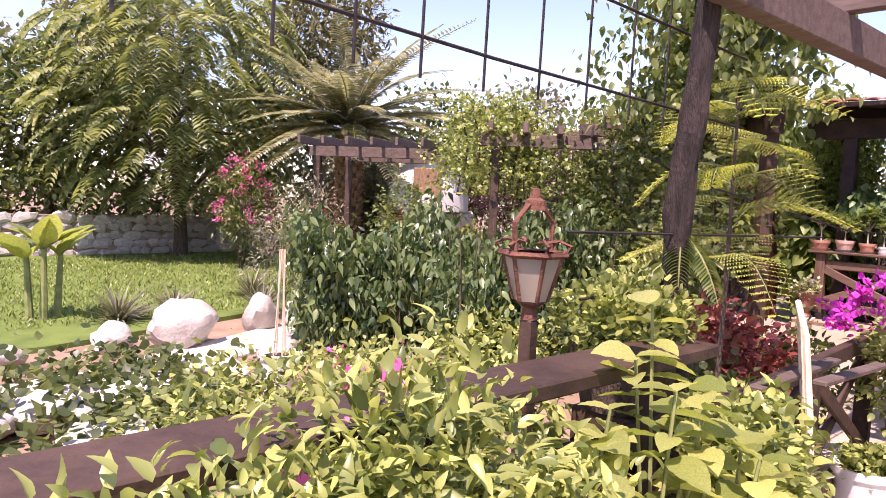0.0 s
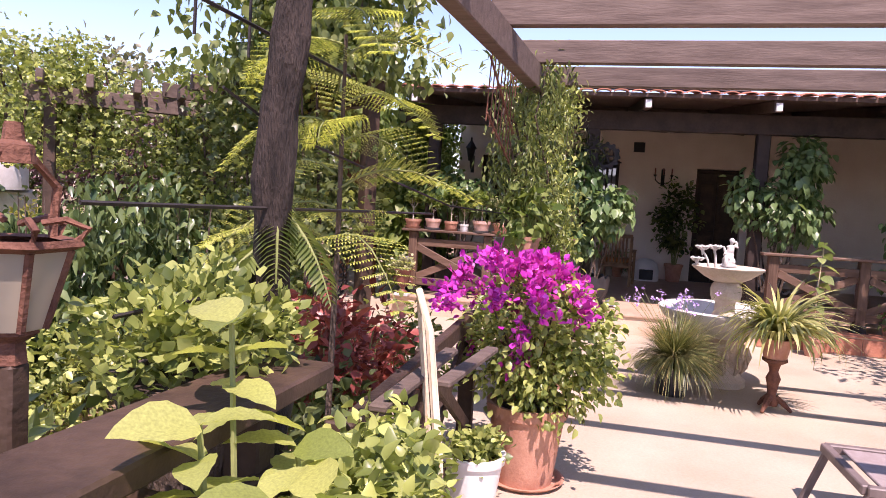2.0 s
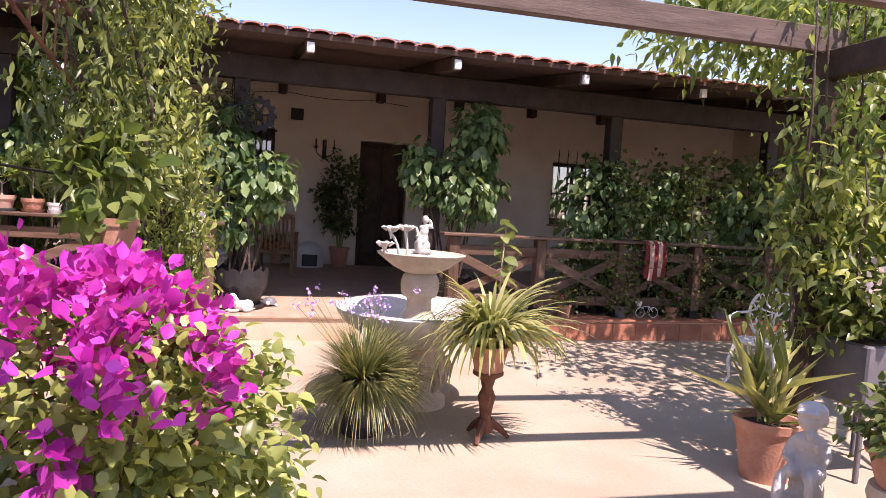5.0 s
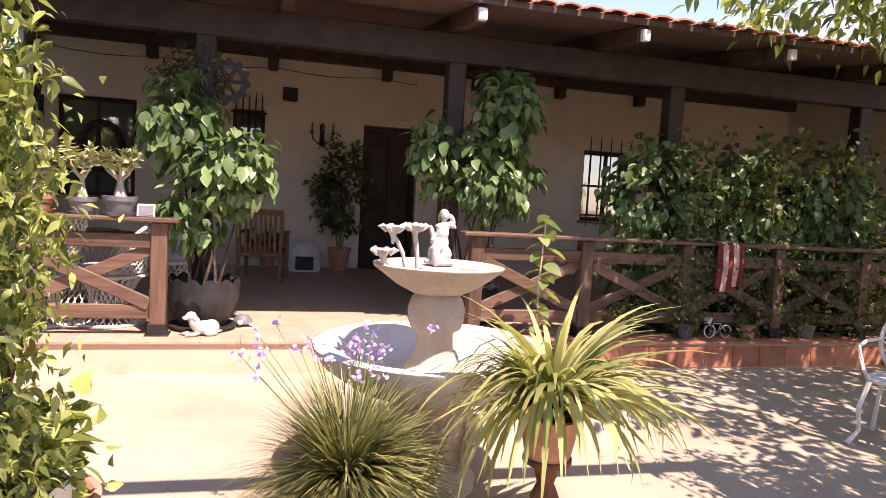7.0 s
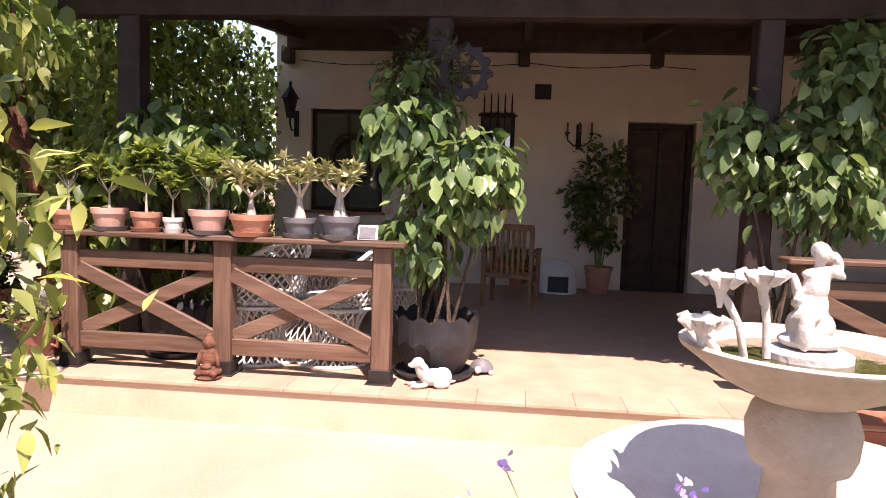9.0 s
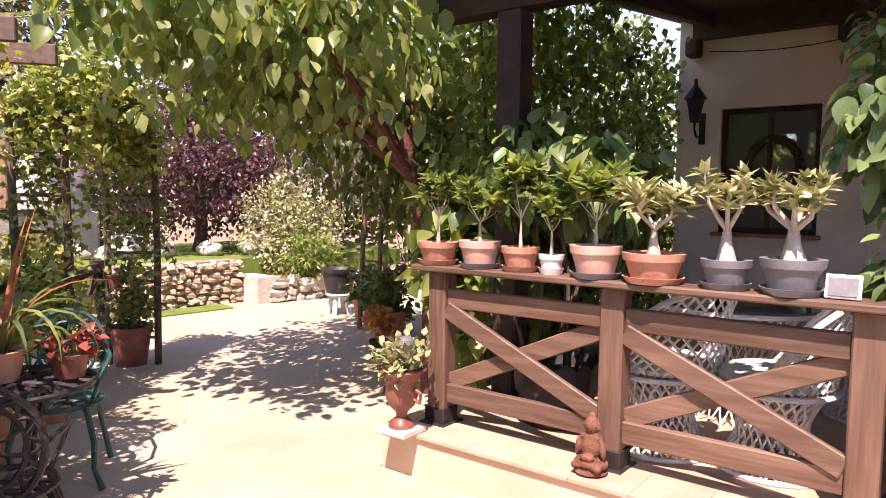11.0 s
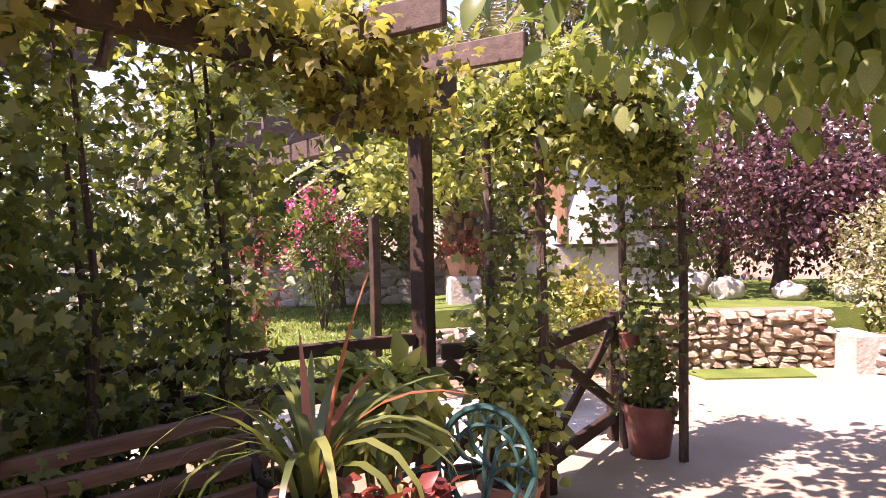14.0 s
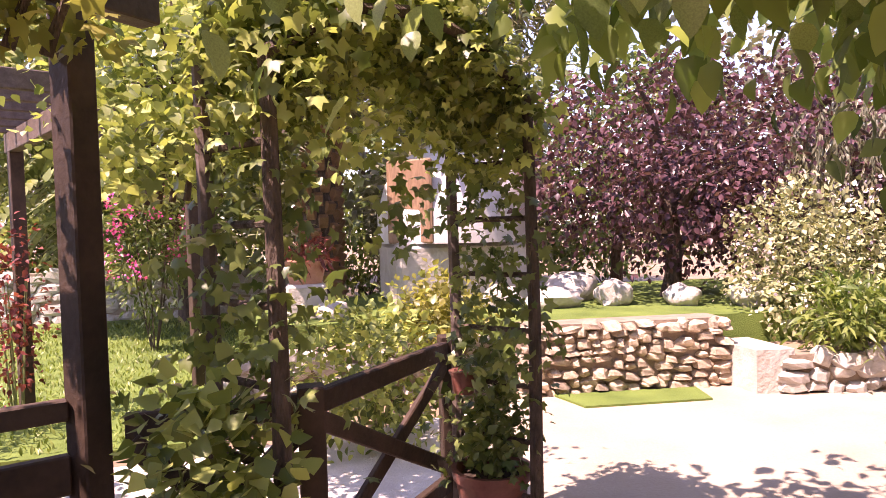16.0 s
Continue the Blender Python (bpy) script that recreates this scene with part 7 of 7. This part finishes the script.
bush("plinth_pot", (9.35, 11.3, 0.95), (0.28, 0.28, 0.16), 26, 10, 0.05, 0.12, L_RED, "reddish plant in a terracotta pot on a plinth", "narrow", pot_r=0.24, pot_h=0.24, pot_mat=TERRA, category="potted plant")

ov = thing("bread_oven", (11.2, 12.2, 0.58), "whitewashed domed bread oven with a small brown door", "oven")
part("base", box((1.7, 1.5, 0.75), (0, 0, 0.375), bevel=0.06), PALESTONE, ov)
part("dome", lathe([(0.95, 0.74), (0.95, 1.1), (0.85, 1.45), (0.62, 1.75), (0.3, 1.93), (0.001, 1.98)], 28), WHITESTONE, ov, soft=True)
dv = part("oven_door", box((0.06, 0.62, 0.95), (-0.66, -0.62, 1.22), (0, 0, 44), 0.02), DOORWOOD, ov)
part("panel", box((0.03, 0.2, 0.75), (-0.69, -0.50, 1.22), (0, 0, 44), 0.01), DOORWOOD, dv)
part("panel", box((0.03, 0.2, 0.75), (-0.52, -0.69, 1.22), (0, 0, 44), 0.01), DOORWOOD, dv)


def palm(at, trunk_h, n, length, label):
    t = thing("palm_tree", at, label, "tree")
    rings = [(0.24 + 0.03 * (i % 2), trunk_h * i / 24) for i in range(25)]
    part("trunk", lathe(rings + [(0.001, trunk_h)], 14), BARK, t)
    base = None
    for i in range(120):
        a, z = i * 2.4, trunk_h * (0.15 + 0.85 * i / 120)
        if base is None:
            base = part("leaf_base", box((0.10, 0.12, 0.16), (0.27, 0, 0), (0, 28, 0), 0.01), RATTAN, t)
            ob = base
        else:
            ob = new("leaf_base", base.data)
            ob.parent = t
        ob.matrix_local = pose(0, 0, z, 0, 0, math.degrees(a))
    poses = [pose(0, 0, trunk_h, random.uniform(5, 78), 0, i * 137.5) for i in range(n)]
    lv, rb = fronds(poses, length, 52, 0.34, 0.72, "narrow", 0.018)
    big_mesh("foliage", lv, L_PALM, t)
    part("ribs", rb, STALK, t)
    return t


palm((9.6, 13.2, -0.1), 3.1, 54, 2.5, "date palm with a rough trunk and arching fronds")

sm = thing("sumac_tree", (7.4, 16.9, -0.1), "big feathery-leaved tree shading the lawn", "tree")
ends = limb_tree(sm, (0, 0, 0), 3.2, 0.16, 9, BARK, 1.6, (-0.3, 0.0), 0.35)
P, W, S, ribs = [], [], [], []
for i in range(560):
    d = Vector(RNG.normal(0, 1, 3)).normalized()
    r = RNG.random() ** 0.33
    c = Vector((-0.2, -0.3, 4.1)) + Vector((d.x * 2.9, d.y * 2.4, d.z * 3.0)) * r
    m = Matrix.Translation(c) @ Euler((random.uniform(-0.7, 0.2), 0, math.atan2(-d.x, d.y) + random.uniform(-0.6, 0.6))).to_matrix().to_4x4()
    p, w, s, line = frond(0.95, 11, 0.30, 0.55)
    P.append(place(p, m)), W.append(turn_only(w, m)), S.append(s)
big_mesh("crown", leaves(np.vstack(P), np.vstack(W), np.concatenate(S), "leaflet", 0.2), L_SUMAC, sm)

bush("oleander", (7.35, 13.9, -0.1), (0.62, 0.55, 0.95), 120, 14, 0.10, 0.13, L_MID, "tall oleander bush covered in pink flowers", "narrow", 0.0, 9, stem_mat=BARK, lift=0.55, petals=(L_PINK, 42, 24, 0.06, 0.05, -0.5))
pl = thing("plum_tree", (13.6, 11.3, 0.5), "purple-leaved plum tree above the stone wall", "tree")
limb_tree(pl, (0, 0, 0), 1.6, 0.11, 8, BARK, 1.2, (0, 0), 0.35)
p, d = clumps((0.8, 0, 1.7), (2.8, 1.6, 1.3), 640, 22, 0.14, 0.8)
big_mesh("crown", leaves(p, ways(len(p), d * 0.5, 0.3), RNG.uniform(0.7, 1.2, len(p)) * 0.085, "broad"), L_PURPLE, pl)
bush("white_flowered_bush", (14.3, 9.75, 0.3), (0.85, 0.75, 0.85), 260, 18, 0.09, 0.07, L_SEDUM, "rounded pale flowering bush beside the stone wall", "broad", 0.1, 8, lift=-0.1, petals=(L_WHITE, 34, 10, 0.08, 0.04, -0.8))
bush("glossy_bush", (14.0, 8.95, 0.3), (0.45, 0.35, 0.34), 80, 14, 0.07, 0.12, L_BROAD, "bright glossy shrub in the raised bed", "narrow", 0.0, 6)
wb = thing("weeping_tree", (15.6, 10.0, 0.2), "pale green weeping tree with hanging twigs", "tree")
limb_tree(wb, (0, 0, 0), 2.0, 0.09, 7, BARK, 0.9, (0, 0), 0.5)
P, W = [], []
for i in range(190):
    a, r = random.random() * 6.283, 1.1 * random.random() ** 0.5
    top = 2.8 - 0.5 * r + random.uniform(-0.2, 0.2)
    L = random.uniform(0.6, 1.5)
    for k in range(34):
        P.append((math.cos(a) * (r + 0.1 * k / 34), math.sin(a) * (r + 0.1 * k / 34), top - L * k / 34))
        W.append((RNG.normal(0, 0.4), RNG.normal(0, 0.4), -1))
big_mesh("crown", leaves(np.array(P), np.array(W), 0.09, "narrow"), L_GREY, wb)

def hedge(name, at, size, turn, count, per, leaf, mat, label):
    """A loose hedge of hanging narrow leaves on upright stems, with an uneven top."""
    t = thing(name, at, label, "shrub", turn=turn)
    c = RNG.uniform((-0.5, -0.5, 0.04), (0.5, 0.5, 1.0), (count, 3)) * np.array(size)
    c[:, 2] *= 0.84 + 0.16 * np.sin(c[:, 0] * 4.1 + 1.0) + 0.08 * np.sin(c[:, 1] * 7.0 + c[:, 0] * 9.0)
    p = (c[:, None, :] + RNG.normal(0, 0.09, (count, per, 3))).reshape(-1, 3)
    p = p[p[:, 2] > 0.03]
    big_mesh("foliage", leaves(p, ways(len(p), None, 0.9, 0.55), RNG.uniform(0.6, 1.25, len(p)) * leaf, "leaflet", 0.5), mat, t)
    for i in range(14):
        x, y = random.uniform(-0.45, 0.45) * size[0], random.uniform(-0.45, 0.45) * size[1]
        part("stem", tube([(x, y, 0), (x * 1.05, y, size[2] * 0.5), (x * 1.1, y * 1.1, size[2] * 0.9)], [0.016, 0.012, 0.004], 5), BARK, t)
    return t


hedge("oleander_hedge", (5.45, 6.55, -0.12), (2.7, 1.5, 1.62), -42, 620, 20, 0.14, L_HEDGE, "dense narrow-leaved hedge beyond the fence")
hedge("oleander_hedge", (5.35, 4.75, -0.12), (1.9, 0.8, 1.75), -42, 260, 20, 0.12, L_HEDGE, "leafy shrubs standing behind the garden lantern")
bush("lime_shrub", (4.6, 4.6, -0.12), (0.8, 0.5, 0.36), 130, 16, 0.08, 0.07, L_LIME, "low yellow-green shrub below the terrace fence", "broad", 0.0, 6)
bush("flower_bed", (2.6, 4.6, -0.12), (1.3, 0.6, 0.30), 170, 16, 0.09, 0.07, L_LIME, "low flowering plants below the terrace fence", "broad", 0.0, 6, petals=(L_PINK, 20, 5, 0.04, 0.05, 0.2))
iv = thing("ivy_bank", (0.7, 5.6, -0.14), "ivy creeping over pale stones below the fence", "ground cover")
p = clumps_box((-2.8, -1.6, 0.02), (2.0, 1.7, 0.36), 520, 15, 0.10)
p[:, 2] = np.abs(p[:, 2]) * 0.8
big_mesh("foliage", leaves(p, ways(len(p), None, 0.1), RNG.uniform(0.7, 1.3, len(p)) * 0.085, "ivy"), L_DARK, iv)
for i in range(14):
    rock((random.uniform(-1.8, 2.6), random.uniform(4.4, 7.0), -0.12), (0.5, 0.35, 0.24), "pale stone half hidden by ivy", turn=40 * i)
wpt = thing("dry_plant_pot", (3.1, 5.75, -0.11), "white clay pot with a dry tied-up plant", "potted plant")
pot(wpt, 0.19, 0.34, WHITEPOT)
part("canes", join(*[tube([(0.06 * math.cos(a), 0.06 * math.sin(a), 0.3), (0.02 * math.cos(a + 1), 0.02 * math.sin(a + 1), 1.25)], 0.008, 5) for a in (0, 1.5, 3, 4.5)]), CANE, wpt)
bnn = thing("banana_plant", (2.4, 9.9, -0.1), "young banana-like plant with broad leaves on the lawn", "plant")
for x, y in ((0, 0), (0.18, 0.1), (-0.12, 0.12)):
    part("stem", tube([(x, y, 0), (x * 1.3, y * 1.3, 0.9)], [0.05, 0.03], 7), STALK, bnn)
P = [(0.0, 0, 0.9)] * 6 + [(0.2, 0.1, 0.8)] * 6 + [(-0.15, 0.15, 0.75)] * 5
W = [(math.cos(i * 2.2), math.sin(i * 2.2), 0.8 + 0.25 * (i % 3)) for i in range(len(P))]
single_leaves(bnn, "leaf", P, W, RNG.uniform(0.45, 0.75, len(P)), L_HYDR, "leaflet")
for i, (x, y, r) in enumerate(((3.1, 9.4, 0.5), (3.9, 9.6, 0.4), (4.9, 9.0, 0.45), (5.6, 10.5, 0.5))):
    a1, a2 = arching(130, r * 1.3, 0.025, (0.2, 1.2), (0.5, 1.2))
    t = thing("palm_clump", (x, y, -0.1), "low spiky palm clump at the lawn edge", "plant", "low palms")
    big_mesh("foliage", (a1, a2), L_GREY, t)
bush("garden_shrub", (6.75, 8.1, -0.12), (0.55, 0.5, 0.95), 150, 15, 0.1, 0.085, L_MID, "loose green shrub beside the garden path", "broad", 0.3, 7, lift=0.1)
bush("garden_shrub", (5.9, 9.6, -0.12), (0.8, 0.7, 1.0), 150, 15, 0.12, 0.09, L_GREY, "grey-green shrub at the lawn edge", "narrow", 0.2, 7)
bush("garden_shrub", (9.75, 9.0, -0.12), (0.55, 0.5, 0.55), 110, 15, 0.09, 0.08, L_LIME, "sunlit low shrub beside the path", "broad", 0.1, 6)
bush("garden_shrub", (10.6, 10.2, 0.4), (0.4, 0.4, 0.35), 80, 14, 0.08, 0.08, L_YELLOW, "yellowish shrub before the oven", "broad", 0.1, 6)
# far pergola
fp = thing("pergola", (7.8, 8.8, -0.1), "weathered timber pergola standing in the garden", "pergola", kind="structure")
part("side_beam", beam((0.10, -0.07, 2.45), (-1.0, 1.9, 2.45), 0.09, 0.17), GREYWOOD, fp)
part("side_beam", beam((1.45, 0.82, 2.45), (0.4, 2.7, 2.45), 0.09, 0.17), GREYWOOD, fp)
for k in np.linspace(0.45, 0.98, 6):
    q = Vector((0.95, -1.6, 2.6)).lerp(Vector((-1.0, 1.9, 2.6)), k)
    part("rafter", beam(q + Vector((-0.55, -0.32, 0)), q + Vector((1.75, 1.0, 0)), 0.05, 0.13), GREYWOOD, fp)
for q in ((-0.92, 1.78), (0.42, 2.62)):
    part("post", box((0.11, 0.11, 2.4), (q[0], q[1], 1.2), (0, 0, 30)), DARKWOOD, fp)
fp2 = thing("pergola", (6.4, 5.3, -0.1), "weathered timber pergola beam among the garden creepers", "pergola", kind="structure")
part("side_beam", beam((-0.55, 0.66, 2.45), (0.55, -0.72, 2.45), 0.09, 0.15), GREYWOOD, fp2)
for k in (0.08, 0.3, 0.52, 0.74, 0.95):
    q = Vector((-0.55, 0.66, 2.57)).lerp(Vector((0.55, -0.72, 2.57)), k)
    part("rafter", beam(q + Vector((-0.28, -0.22, 0)), q + Vector((0.75, 0.6, 0)), 0.06, 0.12), GREYWOOD, fp2)
for q in ((-0.42, 0.5), (0.45, -0.58)):
    part("post", box((0.10, 0.10, 2.38), (q[0], q[1], 1.19), (0, 0, 38)), DARKWOOD, fp2)
vine_along("creeper", (5.75, 6.2), (6.5, 5.5), 1.9, 2.85, 0.16, 90, 18, 0.10, 0.075, L_LIME, "bright creeper tumbling over the garden pergola beam", "lobed", 0.5, "creeper")
vine_along("creeper", (6.3, 5.7), (7.1, 4.6), 0.2, 2.3, 0.20, 120, 18, 0.12, 0.085, L_MID, "green creeper climbing the garden pergola posts", "lobed", 0.5, "creeper")
vine_along("creeper", (8.9, 7.4), (8.2, 8.6), 1.7, 2.9, 0.25, 120, 20, 0.13, 0.09, L_LIME, "bright creeper over the garden pergola", "ivy", 0.4, "creeper")
bush("red_creeper", (6.9, 10.3, -0.1), (0.2, 0.2, 0.9), 40, 14, 0.08, 0.06, L_RED, "reddish creeper on a garden post", "broad", 0.6, 5)

# distance: trees and hedges that close the garden
def far_tree(name, at, h, half, mat, count, size, label, shape="broad", trunk_r=0.16, droop=0.2):
    t = thing(name, at, label, "tree", "background trees")
    limb_tree(t, (0, 0, 0), h * 0.62, trunk_r, 7, BARK, half[0] * 0.6, (0, 0), 0.4)
    p, d = clumps((0, 0, h - half[2]), half, count, 20, half[0] * 0.10, 0.8)
    big_mesh("crown", leaves(p, ways(len(p), d * 0.6, droop), RNG.uniform(0.7, 1.3, len(p)) * size, shape), mat, t)
    return t


far_tree("pine_tree", (13.5, 20.0, -0.1), 9.0, (2.4, 2.4, 2.6), L_PINE, 300, 0.30, "tall pine behind the garden", "narrow", 0.22)
far_tree("pine_tree", (9.0, 24.0, -0.1), 8.5, (2.6, 2.4, 2.8), L_PINE, 300, 0.30, "pine at the back of the garden", "narrow", 0.22)
for i, (x, y, h, a) in enumerate(((-8, 20, 5.0, 2.6), (-4, 21.5, 4.4, 2.4), (0.0, 21, 5.6, 2.5), (3.5, 22, 6.2, 2.6), (11.5, 21.5, 5.2, 2.4), (15.5, 16.5, 5.0, 2.4), (18.5, 15.0, 5.5, 2.6), (19.5, 11.5, 4.6, 2.2), (5.2, 19.6, 5.2, 2.2), (12.2, 16.0, 3.2, 1.8), (-12, 14, 4.5, 2.4), (18.5, 8.0, 4.2, 2.0))):
    far_tree("garden_tree", (x, y, -0.1), h, (a, a * 0.9, h * 0.42), (L_GREY, L_MID, L_DARK)[i % 3], 190, 0.20, "leafy tree in the hedge that closes the garden", "broad", 0.13)
for i, x in enumerate(np.arange(-10, 20, 3.0)):
    bush("boundary_hedge", (x, 19.6 + (i % 2) * 0.5, -0.1), (1.9, 0.8, 1.1), 120, 16, 0.2, 0.16, (L_DARK, L_MID)[i % 2], "dark boundary hedge behind the lawn wall", "broad", 0.1, 6, "hedge", BARK)
for i, y in enumerate(np.arange(5.0, 13.5, 2.6)):
    bush("boundary_hedge", (17.8, y, -0.1), (0.8, 1.7, 2.1), 200, 16, 0.2, 0.15, (L_MID, L_DARK)[i % 2], "dark boundary hedge beyond the patio", "broad", 0.1, 6, "hedge", BARK)
bush("shade_shrub", (14.6, 5.4, 0), (0.8, 1.2, 1.3), 170, 16, 0.18, 0.14, L_DARK, "dark shrubs in the corner beside the house", "broad", 0.3, 8)
# terrace's other side
rt = thing("citrus_tree", (5.9, -3.9, 0), "leafy citrus tree with a few orange fruits shading the terrace", "tree")
limb_tree(rt, (0, 0, 0), 2.9, 0.09, 10, BARK, 1.6, (0.3, -0.3), 0.45)
# high limbs and crown, unseen, added to throw shade on the far railing
for e in ((0.2, -1.6, 5.1), (1.4, -2.9, 5.2), (-0.4, -3.2, 5.1), (0.9, -0.9, 5.1)):
    part("limb", tube([(0, 0, 2.0), (e[0] * 0.3, e[1] * 0.3, 3.6), e], [0.07, 0.05, 0.015], 7), BARK, rt, soft=True)
p, d = clumps((0.75, -2.1, 5.2), (2.4, 2.6, 0.5), 70, 14, 0.16, 0.5)
big_mesh("unseen_shading_crown", leaves(p, ways(len(p), d * 0.4, 0.4), RNG.uniform(0.7, 1.2, len(p)) * 0.12, "broad"), L_MID, rt)
p, d = clumps((1.7, -1.1, 3.4), (2.9, 2.5, 0.32), 380, 18, 0.16, 0.6)
big_mesh("crown", leaves(p, ways(len(p), d * 0.5, 0.6), RNG.uniform(0.7, 1.2, len(p)) * 0.16, "leaflet"), L_BROAD, rt)
# extra leaves and limb above the view, added to shade the porch edge
p = clumps_box((2.1, -2.4, 3.6), (3.2, 1.0, 4.0), 130, 16, 0.12)
big_mesh("added_shading_clump", leaves(p, ways(len(p), None, 0.6, 0.6), RNG.uniform(0.7, 1.2, len(p)) * 0.15, "leaflet"), L_BROAD, rt)
part("limb", tube([(0.2, -0.2, 2.4), (1.6, -0.5, 3.5), (3.1, -0.7, 3.75)], [0.05, 0.035, 0.012], 7), BARK, rt, soft=True)
p, d = clumps((0.2, 0.85, 1.65), (0.6, 0.45, 0.75), 90, 14, 0.09, 0.7)
big_mesh("low_crown", leaves(p, ways(len(p), d * 0.5, 0.6), RNG.uniform(0.7, 1.2, len(p)) * 0.105, "leaflet", 0.5, True), L_BROAD, rt)
for q in ((0.0, 0.85, 1.75), (0.3, 0.6, 1.5), (-0.2, 0.9, 1.3)):
    bm = bmesh.new()
    bmesh.ops.create_icosphere(bm, subdivisions=2, radius=0.04, matrix=Matrix.Translation(q))
    part("fruit", bm, L_ORANGE, rt, soft=True)
for i, (x, y) in enumerate(((7.4, -5.4), (8.6, -6.6), (4.3, -5.2), (2.4, -5.6), (0.3, -5.8), (-2.0, -5.0), (-3.8, -2.5), (-3.9, 0.4))):
    bush("terrace_hedge", (x, y, 0), (0.9, 0.8, 0.95), 90, 14, 0.16, 0.13, (L_MID, L_BROAD)[i % 2], "leafy shrubs along the far edge of the terrace", "broad", 0.3, 6, "hedge", BARK)
